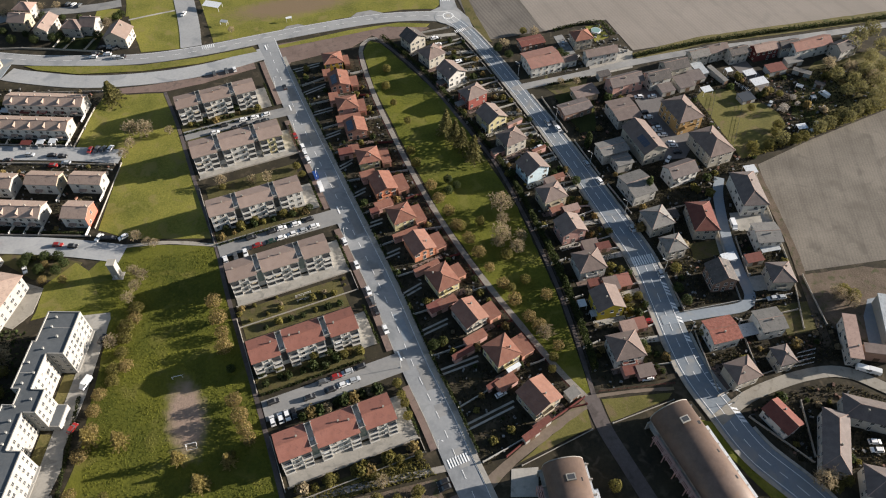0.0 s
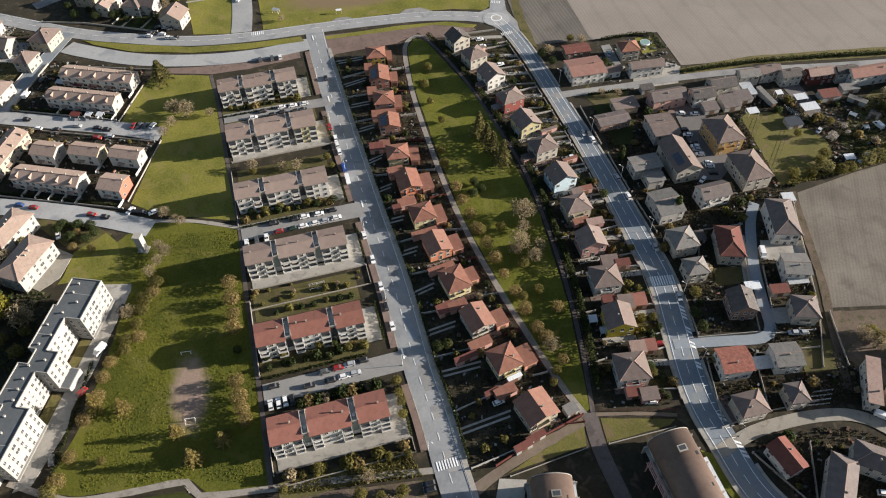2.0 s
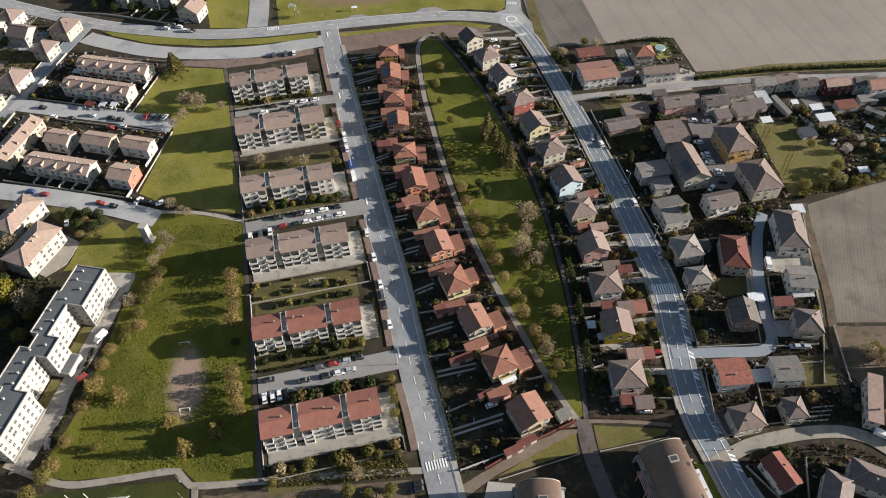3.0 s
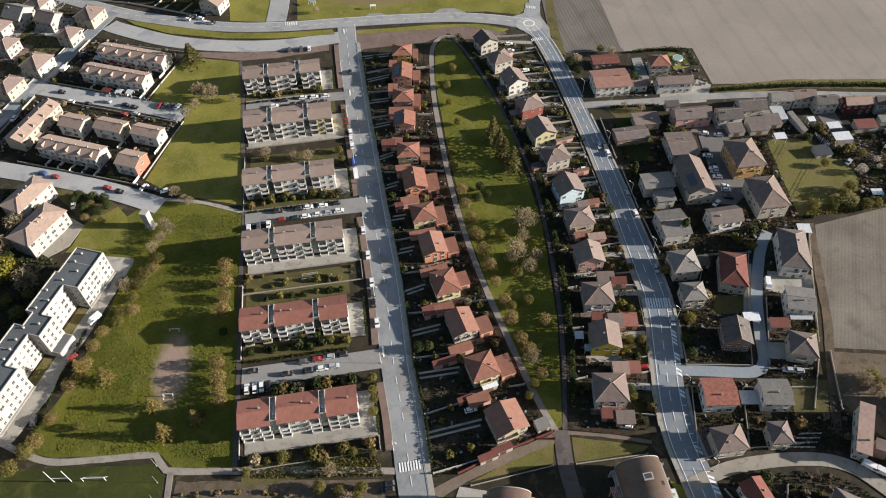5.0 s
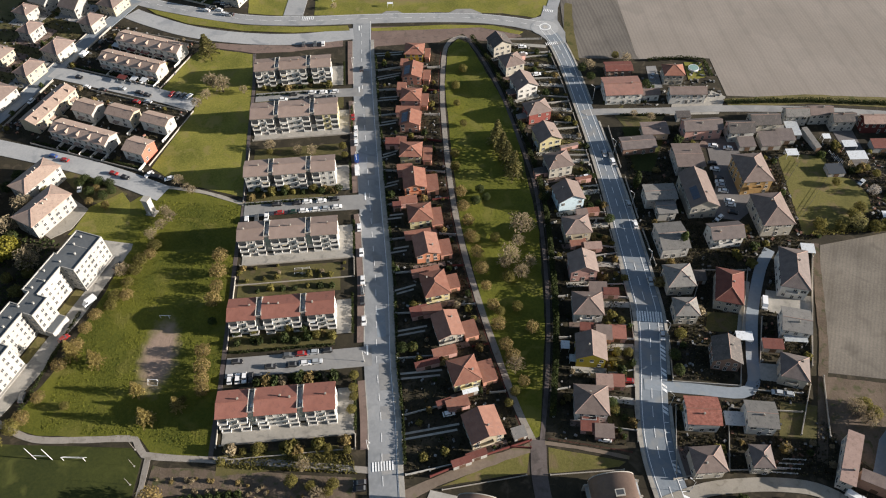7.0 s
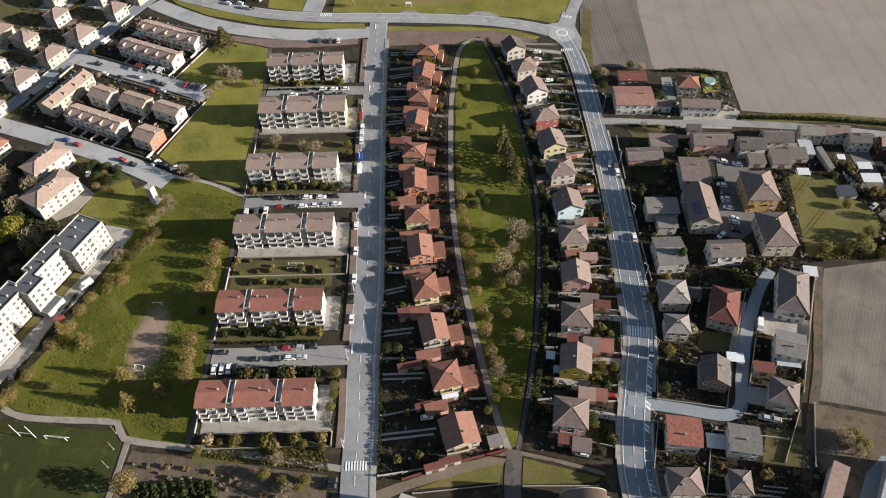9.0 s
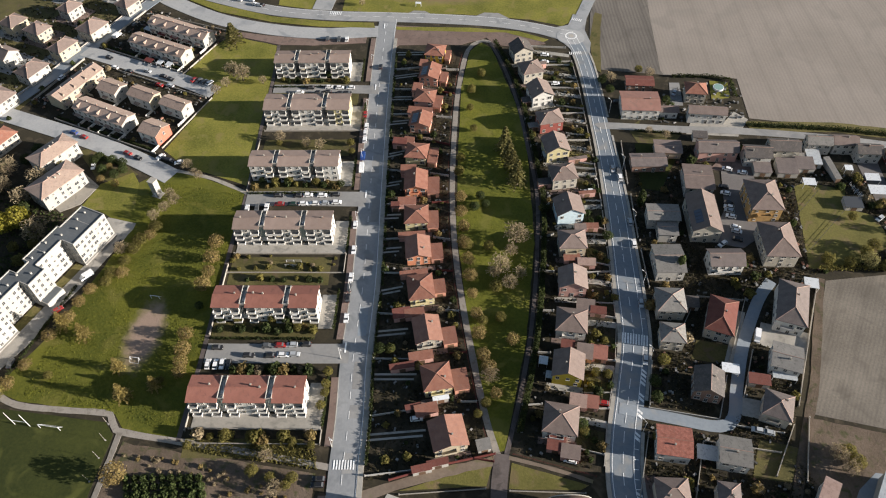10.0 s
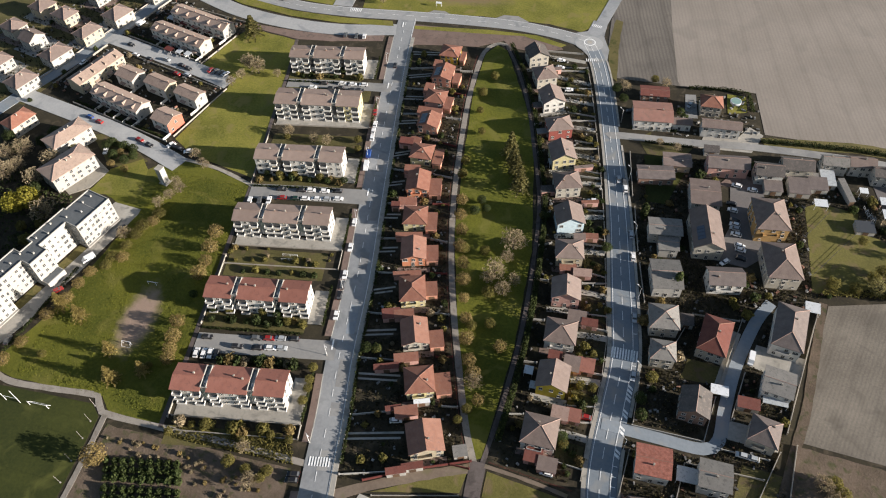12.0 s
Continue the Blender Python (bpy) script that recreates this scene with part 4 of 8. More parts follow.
g.solid([(-7 + 7.4 * math.cos(a), 351 + 6.8 * math.sin(a), 0) for a in np.linspace(0, 6.283, 33)[:-1]], [(-7 + 7.4 * math.cos(a), 351 + 6.8 * math.sin(a), ZR + 0.084) for a in np.linspace(0, 6.283, 33)[:-1]])
rb = tagged(part("roundabout", g, AVENUE_ASPHALT), "small asphalt roundabout with painted ring", "road", kind="structure")
for r0, r1, m in ((2.6, 3.1, MARK), (0.0, 1.4, CONCRETE)):
    g = Geo()
    for i in range(24):
        a, b = 2 * math.pi * i / 24, 2 * math.pi * (i + 1) / 24
        g.poly([(-7 + r * math.cos(t), 352 + r * math.sin(t), ZR + 0.1) for r, t in ((max(r0, 0.01), a), (r1, a), (r1, b), (max(r0, 0.01), b))])
    part("ring_marking", g, m, rb)


# ---- buildings ----
def win_mesh(kind):
    """Window frame with shutters, and its pane; outward is -y."""
    w, h = {"std": (1.15, 1.4), "wide": (1.9, 1.4), "small": (0.8, 0.8), "door": (1.1, 2.15), "tall": (1.6, 2.2)}[kind]
    g = Geo()
    t = 0.09
    g.box(-w / 2 - t, -w / 2, -0.09, 0.02, 0, h).box(w / 2, w / 2 + t, -0.09, 0.02, 0, h)
    g.box(-w / 2 - t, w / 2 + t, -0.09, 0.02, h, h + t).box(-w / 2 - t - 0.06, w / 2 + t + 0.06, -0.2, 0.02, -t, 0)
    g.box(-0.03, 0.03, -0.07, 0.02, 0, h)
    s = Geo()
    for q in (-1, 1):
        s.box(*sorted((q * (w / 2 + t + 0.01), q * (w / 2 + t + 0.01 + w * 0.48))), -0.10, -0.02, 0, h)
    return g.mesh("window", FRAME), Geo().box(-w / 2, w / 2, -0.03, 0.015, 0, h).mesh("pane", PANE), s.mesh("shutter", SHUTTER)


WIN = {k: win_mesh(k) for k in ("std", "wide", "small", "door", "tall")}


def window(parent, m, kind="std", shutters=False):
    f, p, s = WIN[kind]
    ob = part("door" if kind == "door" else "window", f, None, parent, at=m)
    part("pane", p, None, ob)
    if shutters:
        part("shutter", s, None, ob)
    return ob


def roof_geo(shape, w, d, h, slope, thick=0.22):
    W, D = w / 2, d / 2
    g, caps = Geo(), Geo()
    ring = [(-W, -D), (W, -D), (W, D), (-W, D)]

    def slab(pts):
        g.solid([(x, y, z - thick) for x, y, z in pts], pts)

    if shape == "hip":
        if W >= D:
            r = D * slope
            a, b = (-(W - D), 0, h + r), (W - D, 0, h + r)
        else:
            r = W * slope
            a, b = (0, -(D - W), h + r), (0, D - W, h + r)
        c = [(x, y, h) for x, y in ring]
        if W >= D:
            faces = ([c[0], c[1], b, a], [c[1], c[2], b], [c[2], c[3], a, b], [c[3], c[0], a])
            hips = ((a, b), (c[0], a), (c[3], a), (c[1], b), (c[2], b))
        else:
            faces = ([c[0], c[1], a], [c[1], c[2], b, a], [c[2], c[3], b], [c[3], c[0], a, b])
            hips = ((a, b), (c[0], a), (c[1], a), (c[2], b), (c[3], b))
        for f in faces:
            g.poly(f)
        g.poly([(x, y, h - thick) for x, y in ring][::-1])
        for i in range(4):
            j = (i + 1) % 4
            g.poly([(*ring[i], h - thick), (*ring[j], h - thick), (*ring[j], h), (*ring[i], h)])
        for p, q in hips:
            if (Vector(p) - Vector(q)).length > 0.3:
                caps.tube(p, q, 0.13, 0.13, 5)
    elif shape == "gable_y":
        r = W * slope
        slab([(-W, -D, h), (0, -D, h + r), (0, D, h + r), (-W, D, h)][::-1])
        slab([(0, -D, h + r), (W, -D, h), (W, D, h), (0, D, h + r)])
        caps.tube((0, -D, h + r), (0, D, h + r), 0.14, 0.14, 5)
    elif shape == "gable_x":
        r = D * slope
        slab([(-W, -D, h), (W, -D, h), (W, 0, h + r), (-W, 0, h + r)])
        slab([(-W, 0, h + r), (W, 0, h + r), (W, D, h), (-W, D, h)])
        caps.tube((-W, 0, h + r), (W, 0, h + r), 0.14, 0.14, 5)
    else:               # mono pitch or flat
        r = d * slope
        slab([(-W, -D, h), (W, -D, h), (W, D, h + r), (-W, D, h + r)])
    return g, caps


def wall_geo(shape, w, d, h, slope, over):
    W, D = w / 2 - over, d / 2 - over
    g = Geo()
    if shape == "gable_y":
        pts = [(-W, 0), (W, 0), (W, h + over * slope - 0.22), (0, h + (W + over) * slope - 0.24), (-W, h + over * slope - 0.22)]
        g.solid([(x, D, z) for x, z in pts], [(x, -D, z) for x, z in pts])
    elif shape == "gable_x":
        pts = [(-D, 0), (D, 0), (D, h + over * slope - 0.22), (0, h + (D + over) * slope - 0.24), (-D, h + over * slope - 0.22)]
        g.solid([(-W, y, z) for y, z in pts], [(W, y, z) for y, z in pts])
    elif shape == "hip":
        g.box(-W, W, -D, D, 0, h - 0.2)
    else:
        r = slope * d
        g.solid([(-W, -D, 0), (W, -D, 0), (W, D, 0), (-W, D, 0)], [(-W, -D, h - 0.2), (W, -D, h - 0.2), (W, D, h + r - 0.3), (-W, D, h + r - 0.3)])
    return g


def chimney(parent, x, y, z, roof_mat=None):
    c = part("chimney", Geo().box(-0.24, 0.24, -0.24, 0.24, -0.8, 0.65), W_BRICK if random.random() < 0.5 else STONE, parent, at=pose(x, y, z))
    part("cowl", Geo().box(-0.32, 0.32, -0.32, 0.32, 0.65, 0.73).box(-0.2, 0.2, -0.2, 0.2, 0.73, 0.9), STONE, c)


def house(x, y, w, d, rot, h, shape, roof, walls, label, slope=0.58, over=0.55, floors=2, windows=True, chim=1, shutters=False, balcony=False, solar=False, name="house", category="house", east=True, west=True):
    ob = thing(name, x, y, 0, rot, label, category)
    rng = random.Random(int(x * 10) * 31 + int(y * 10))
    BLOCKED.append((x, y, w / 2, d / 2, radians(rot)))
    part("wall", wall_geo(shape, w, d, h, slope, over), walls, ob)
    g, caps = roof_geo(shape, w, d, h, slope)
    rf = part("roof", g, roof, ob)
    if caps.v:
        part("ridge_tiles", caps, R_ORANGE if roof in (R_RED, R_RUST, R_MOSSY, R_DARKRED, R_ORANGE, R_FADED) else R_PINK, rf)
    W, D = w / 2 - over, d / 2 - over
    for k in range(chim):
        px, py = (rng.uniform(-0.6, 0.6) * W, rng.uniform(-0.5, 0.5) * D)
        if shape == "gable_y":
            z = h + (w / 2 - abs(px)) * slope
        elif shape == "gable_x":
            z = h + (d / 2 - abs(py)) * slope
        elif shape == "hip":
            z = h + min(w / 2 - abs(px), d / 2 - abs(py)) * slope
        else:
            z = h + (py + d / 2) * slope
        chimney(ob, px, py, z)
    if windows:
        for fl in range(floors):
            z = 0.95 + fl * (h - 0.4) / floors
            for side, length, reach in (("s", w, D), ("e", d, W), ("w", d, W), ("n", w, D)):
                if side == "n" or (side == "e" and not east) or (side == "w" and not west):
                    continue
                n = max(2, int(length / 3.4))
                for i in range(n):
                    u = (i + 0.5) / n * (length - 2 * over) - (length / 2 - over) + rng.uniform(-0.3, 0.3)
                    if rng.random() < 0.12:
                        continue
                    kind = rng.choice(("std", "std", "std", "wide", "small"))
                    zz = z
                    if fl == 0 and i == n // 2 and side == "s":
                        kind, zz = "door", 0.12
                    m = {"s": pose(u, -reach, zz), "e": pose(reach, u, zz, 0, 0, 90), "w": pose(-reach, u, zz, 0, 0, -90)}[side]
                    window(ob, m, kind, shutters and kind == "std")
    if balcony:
        g = Geo().box(-W * 0.6, W * 0.3, -D - 1.3, -D, h / 2 - 0.1, h / 2 + 0.08)
        g.box(-W * 0.6, W * 0.3, -D - 1.3, -D - 1.2, h / 2 + 0.08, h / 2 + 1.0).box(-W * 0.6, -W * 0.6 + 0.1, -D - 1.2, -D, h / 2 + 0.08, h / 2 + 1.0).box(W * 0.3 - 0.1, W * 0.3, -D - 1.2, -D, h / 2 + 0.08, h / 2 + 1.0)
        part("balcony", g, walls, ob)
    if solar:
        for k in range(4):
            part("solar_panel", Geo().box(-1.5, 1.5, -0.8, 0.8, 0.05, 0.12), SOLAR, rf, "dark glossy solar panel",
                 at=pose(-w * 0.25, -d * 0.3 + k * 1.75, h + w * 0.25 * slope, 0, -math.degrees(math.atan(slope)), 0))
    return ob


def outbuilding(x, y, w, d, rot, h, roof, walls, label, shape="mono", slope=0.12, name="garage", category="garage", door=True):
    ob = thing(name, x, y, 0, rot, label, category)
    BLOCKED.append((x, y, w / 2, d / 2, radians(rot)))
    part("wall", wall_geo(shape, w, d, h, slope, 0.25), walls, ob)
    g, caps = roof_geo(shape, w, d, h, slope, 0.15)
    rf = part("roof", g, roof, ob)
    if caps.v:
        part("ridge_tiles", caps, roof, rf)
    if door:
        part("door", Geo().box(-1.1, 1.1, -0.06, 0.02, 0.02, 2.1), SHUTTER, ob, at=pose(0, -d / 2 + 0.25, 0))
    return ob


def canopy(x, y, w, d, rot, h, material, label):
    ob = thing("canopy", x, y, 0, rot, label, "canopy")
    part("roof", Geo().solid([(-w / 2, -d / 2, h), (w / 2, -d / 2, h), (w / 2, d / 2, h + 0.3), (-w / 2, d / 2, h + 0.3)],
                             [(-w / 2, -d / 2, h + 0.08), (w / 2, -d / 2, h + 0.08), (w / 2, d / 2, h + 0.38), (-w / 2, d / 2, h + 0.38)]), material, ob)
    for sx in (-1, 1):
        for sy in (-1, 1):
            part("post", Geo().box(-0.06, 0.06, -0.06, 0.06, 0, h + 0.05), STEEL, ob, at=pose(sx * (w / 2 - 0.15), sy * (d / 2 - 0.15), 0))
    return ob


def flats(x, y, w, d, rot, h, roof, walls, label, split, plan, accent=None):
    """A three-storey block of flats: roof bays parted by stair wells, balconies on the long front. plan: per bay, w window or b balcony column."""
    ob = thing("apartment_block", x, y, 0, rot, label, "apartment building", "blocks of flats in a row")
    BLOCKED.append((x, y, w / 2, d / 2, radians(rot)))
    W, D, gap, over, slope = w / 2, d / 2, 2.0, 0.4, 0.22
    n = len(plan)
    weights = [len(p) for p in plan]
    usable = w - gap * (n - 1)
    x0 = -W
    fl = (h - 0.5) / 3
    bal, log = {}, {}
    for k, cols in enumerate(plan):
        bw = usable * weights[k] / sum(weights)
        x1 = x0 + bw
        c = (x0 + x1) / 2
        wm = accent if (accent and k == n - 1) else walls
        bay = part("wall", wall_geo("gable_x", bw, d, h, slope, over), wm, ob, at=pose(c, 0, 0))
        g, caps = roof_geo("gable_x", bw, d, h, slope, 0.25)
        rf = part("roof", g, roof, ob, at=pose(c, 0, 0))
        part("ridge_tiles", caps, roof, rf)
        for q in range(2 if bw > 13 else 1):
            px, py = random.uniform(-0.35, 0.35) * bw, random.uniform(-0.02, 0.1) * d
            chimney(ob, c + px, py, h + (D - abs(py)) * slope)
        cw = (bw - 2 * over) / len(cols)
        for i, ch in enumerate(cols):
            cx = x0 + over + (i + 0.5) * cw
            for f in range(3):
                z = 0.3 + f * fl
                if ch == "b":
                    if round(cw, 2) not in bal:
                        b = Geo().box(-cw * 0.49, cw * 0.49, -1.15, 0.02, -0.12, 0.06)
                        b.box(-cw * 0.49, cw * 0.49, -1.15, -1.05, 0.06, 0.85).box(-cw * 0.49, -cw * 0.49 + 0.1, -1.05, 0, 0.06, 0.85).box(cw * 0.49 - 0.1, cw * 0.49, -1.05, 0, 0.06, 0.85)
                        bal[round(cw, 2)] = b.mesh("balcony", W_FLATS)
                    part("balcony", bal[round(cw, 2)], None, ob, at=pose(cx, -D + over, z))
                    part("loggia_glazing", log.setdefault(round(cw, 2), Geo().box(-cw * 0.44, cw * 0.44, -0.05, 0.02, 0.08, 2.3).mesh("loggia_glazing", PANE)), None, ob, at=pose(cx, -D + over, z))
                    if f == 1 and random.random() < 0.6:
                        part("awning", Geo().solid([(-0.9, 0, 2.35), (0.9, 0, 2.35), (0.9, -1.0, 2.0), (-0.9, -1.0, 2.0)], [(-0.9, 0, 2.4), (0.9, 0, 2.4), (0.9, -1.0, 2.05), (-0.9, -1.0, 2.05)]), random.choice((TARP, FRAME, W_CREAM)), ob, at=pose(cx, -D + over - 0.03, z))
                else:
                    window(ob, pose(cx, -D + over, z + 0.95), "std", False)
        for sx, turn in ((x0 + over, -90), (x1 - over, 90)):
            if (k == 0 and turn < 0) or (k == n - 1 and turn > 0):
                for f in range(3):
                    for yy in (-D * 0.4, D * 0.4):
                        window(ob, pose(sx, yy, 1.25 + f * fl, 0, 0, turn), "std")
        if k < n - 1:
            s0, s1 = x1 - over, x1 + gap + over
            part("stair_well", Geo().box(s0, s1, -D + 1.6, D - 0.6, 0, h - 0.9), walls, ob)
            part("stair_glazing", Geo().box(s0 + 0.35, s1 - 0.35, -D + 1.52, -D + 1.62, 2.6, h - 1.2), GREEN_GLASS if split == "glass" else PANE, ob, "glazed stair well")
            part("parapet", Geo().box(s0 + 0.02, s1 - 0.02, -D + 1.4, -D + 1.6, h - 1.0, h + 0.5).box(s0 + 0.02, s1 - 0.02, D - 0.8, D - 0.6, h - 1.0, h + 0.6)
                 .box(x1 - 0.06, x1 + 0.12, -D + 1.4, D - 0.6, h - 0.9, h + D * slope * 0.8).box(x1 + gap - 0.12, x1 + gap + 0.06, -D + 1.4, D - 0.6, h - 0.9, h + D * slope * 0.8), W_WHITE, ob)
            part("skylight", Geo().box(x1 + 0.5, x1 + gap - 0.5, -1.6, -0.4, h - 0.9, h - 0.5), TARP, ob)
        x0 = x1 + gap
    return ob


def terrace(x, y, w, d, rot, h, roof, walls, end, label, units):
    """A row of joined two-storey houses under one ridge, with a small gabled dormer each."""
    ob = thing("terrace_row", x, y, 0, rot, label, "row house")
    BLOCKED.append((x, y, w / 2, d / 2 + 1.5, radians(rot)))
    slope, over = 0.36, 0.4
    W, D = w / 2, d / 2
    part("wall", wall_geo("gable_x", w, d, h, slope, over), walls, ob)
    pts = [(-D + over, 0), (D - over, 0), (D - over, h + over * slope - 0.26), (0, h + D * slope - 0.27), (-D + over, h + over * slope - 0.26)]
    part("end_wall", Geo().solid([(W - over - 0.05, q, z) for q, z in pts], [(W - over + 0.06, q, z) for q, z in pts]), end, ob, "bright gable wall")
    g, caps = roof_geo("gable_x", w, d, h, slope)
    rf = part("roof", g, roof, ob)
    part("ridge_tiles", caps, R_PINK, rf, "pale ridge tiles")
    window(ob, pose(W - over + 0.06, 0.3, h * 0.62, 0, 0, 90), "std")
    window(ob, pose(W - over + 0.06, -D * 0.5, 1.0, 0, 0, 90), "std")
    uw = w / units
    for k in range(units):
        c = -W + (k + 0.5) * uw
        dm = Geo()
        zb, yf, zr = h + 0.3, -D + 0.5, h + 1.75
        dm.solid([(-1.0, yf + 0.5, zb - 0.35), (1.0, yf + 0.5, zb - 0.35), (0, yf + 0.5, zr - 0.2)], [(-1.0, -D * 0.35, zb - 0.35), (1.0, -D * 0.35, zb - 0.35), (0, -D * 0.2, zr - 0.2)])
        if units > 1:
            part("dormer", dm, roof, ob, at=pose(c, 0, 0))
        for fz, kind in ((0.1, "door"), (h / 2 + 0.6, "std")):
            window(ob, pose(c - uw * 0.22, -D + over, fz), kind)
        window(ob, pose(c + uw * 0.2, -D + over, 1.0), "wide")
        window(ob, pose(c + uw * 0.22, -D + over, h / 2 + 0.6), "std")
        chimney(ob, c + uw * 0.4, 0.4, h + D * slope - 0.1)
        part("porch", Geo().solid([(-1.6, -D - 1.1, 2.35), (1.6, -D - 1.1, 2.35), (1.6, -D + over, 2.7), (-1.6, -D + over, 2.7)], [(-1.6, -D - 1.1, 2.5), (1.6, -D - 1.1, 2.5), (1.6, -D + over, 2.85), (-1.6, -D + over, 2.85)]), roof, ob, at=pose(c - uw * 0.1, 0, 0))
        part("party_wall", Geo().box(-0.1, 0.1, -D - 4.5, -D + over, 0, 1.4), walls, ob, at=pose(c + uw * 0.48, 0, 0))
    return ob


def garden_wall(x0, y0, x1, y1, h, material, label, th=0.22, name="garden_wall", category="wall"):
    L = math.hypot(x1 - x0, y1 - y0)
    ob = thing(name, (x0 + x1) / 2, (y0 + y1) / 2, 0, math.degrees(math.atan2(y1 - y0, x1 - x0)), label, category)
    part("wall", Geo().box(-L / 2, L / 2, -th / 2, th / 2, 0, h), material, ob)
    n = max(1, int(L / 32))
    for i in range(n + 1):
        part("pier", Geo().box(-0.2, 0.2, -0.2, 0.2, 0, h + 0.2), material, ob, at=pose(-L / 2 + L * i / n, 0, 0))
    return ob


def rail_fence(x0, y0, x1, y1, h, material, label, step=3.4):
    L = math.hypot(x1 - x0, y1 - y0)
    ob = thing("fence", (x0 + x1) / 2, (y0 + y1) / 2, 0, math.degrees(math.atan2(y1 - y0, x1 - x0)), label, "fence")
    n = max(2, int(L / step))
    post = Geo().box(-0.05, 0.05, -0.05, 0.05, 0, h).mesh("post", material)
    for i in range(n + 1):
        part("post", post, None, ob, at=pose(-L / 2 + L * i / n, 0, 0))
    for k in range(2):
        z = h * (0.5 + 0.46 * k)
        part("rail", Geo().box(-L / 2, L / 2, -0.03, 0.03, z - 0.06, z), material, ob)
    return ob


# ---- houses ----
house(-65.4, 306.6, 10.2, 10.0, 15, 4.8, "hip", R_RED, W_YELLOW, "yellow detached house with a red clay tiled hipped roof", slope=0.38, west=False)
house(-60.2, 289.3, 10.2, 12, 15, 4.8, "gable_y", R_RED, W_SALMON, "salmon detached house with a red clay tiled gabled roof", solar=True, slope=0.38, west=False)
house(-54.4, 271.3, 10.2, 10.0, 15, 4.8, "hip", R_RED, W_PINK, "salmon detached house with a red clay tiled hipped roof", slope=0.38, west=False)
house(-48.7, 254.7, 10.2, 10.0, 16, 4.8, "gable_y", R_RED, W_SALMON, "salmon detached house with a red clay tiled gabled roof", solar=True, slope=0.38, west=False)
house(-41.1, 234.9, 10.2, 10.0, 17, 4.8, "hip", R_RED, W_PALE, "pale yellow detached house with a red clay tiled hipped roof", slope=0.38, west=False)
house(-33.3, 217.9, 10.2, 11.8, 24, 4.8, "gable_y", R_RED, W_ORANGE, "salmon detached house with a red clay tiled gabled roof", balcony=True, slope=0.38, west=False)
house(-24.5, 200.1, 10.2, 10.2, 26, 4.8, "hip", R_RED, W_PALE, "cream detached house with a red clay tiled hipped roof", slope=0.38, west=False)
house(-16.1, 184.3, 10.2, 11.3, 29, 4.8, "gable_y", R_ORANGE, W_ORANGE, "orange detached house with a red clay tiled gabled roof", slope=0.38, west=False)
house(-6.7, 167.2, 10.2, 12, 32, 4.8, "hip", R_RED, W_PALE, "cream detached house with a red clay tiled hipped roof", balcony=True, slope=0.38)
house(3.9, 150.7, 10.2, 11.5, 34, 4.8, "gable_y", R_ORANGE, W_IVORY, "white detached house with a red clay tiled gabled roof", balcony=True, slope=0.38)
house(15.3, 134.3, 10.5, 10.6, 34, 5.3, "hip", R_RED, W_PALE, "cream detached house with a red clay tiled hipped roof", balcony=True, slope=0.38)
house(27.5, 116.8, 12, 11.3, 37, 5.3, "gable_y", R_ORANGE, W_CREAM, "cream detached house with a red clay tiled gabled roof", balcony=True, slope=0.38)
house(-25.1, 324.2, 10.8, 9.8, 40, 6.0, "gable_y", R_SLATE, W_IVORY, "cream detached house with a taupe tiled gabled roof", balcony=False)
house(-14.9, 310.6, 10.9, 10.5, 39, 6.0, "hip", R_TAUPE, W_IVORY, "cream detached house with a taupe tiled hipped roof", balcony=False)
house(-4.7, 295.5, 11.2, 11.2, 38, 6.0, "gable_y", R_TAUPE, W_FLATS, "white detached house with a taupe tiled gabled roof", balcony=False)
house(6.0, 278.7, 11.8, 9.8, 35, 6.0, "hip", R_TAUPE, W_RED, "red detached house with a taupe tiled hipped roof", balcony=False)
house(14.7, 262.0, 11.2, 11.2, 34, 6.0, "gable_y", R_TAUPE, W_PALE, "pale yellow detached house with a taupe tiled gabled roof", balcony=False)
house(23.3, 246.6, 11.5, 10.0, 32, 6.0, "hip", R_TAUPE, W_IVORY, "cream detached house with a taupe tiled hipped roof", balcony=False)
house(31.9, 228.4, 11.8, 10.5, 31, 6.0, "gable_y", R_TAUPE, W_BLUE, "light blue detached house with a taupe tiled gabled roof", balcony=False)
house(38.8, 211.8, 11.2, 9.8, 24, 6.0, "hip", R_TAUPE, W_CREAM, "cream detached house with a taupe tiled hipped roof", balcony=True)
house(45.1, 193.2, 11.1, 9.8, 21, 6.0, "gable_y", R_TAUPE, W_PINK, "pink detached house with a taupe tiled gabled roof", balcony=False)
house(50.7, 174.9, 11.5, 10.6, 16, 6.0, "hip", R_TAUPE, W_FLATS, "white detached house with a taupe tiled hipped roof", balcony=True)
house(55.5, 156.6, 11.1, 10.7, 14, 6.0, "gable_y", R_TAUPE, W_YELLOW, "yellow detached house with a taupe tiled gabled roof", balcony=False)
house(59.6, 136.3, 11.7, 11.2, 14, 6.0, "hip", R_TAUPE, W_FLATS, "white detached house with a taupe tiled hipped roof", balcony=True)
house(68.2, 240.4, 13.4, 9.2, 21, 6.0, "gable_x", R_GREY, W_GREY, "grey detached house with a grey gabled roof", slope=0.12)
house(71.8, 233.7, 8.2, 8.2, 21, 5, "gable_x", R_GREY, W_GREY, "grey detached house with a grey gabled roof", slope=0.12, chim=0)
house(75.9, 217.4, 11.6, 14.2, 24, 6.0, "gable_x", R_GREY, W_GREY, "grey detached house with a grey gabled roof", slope=0.25)
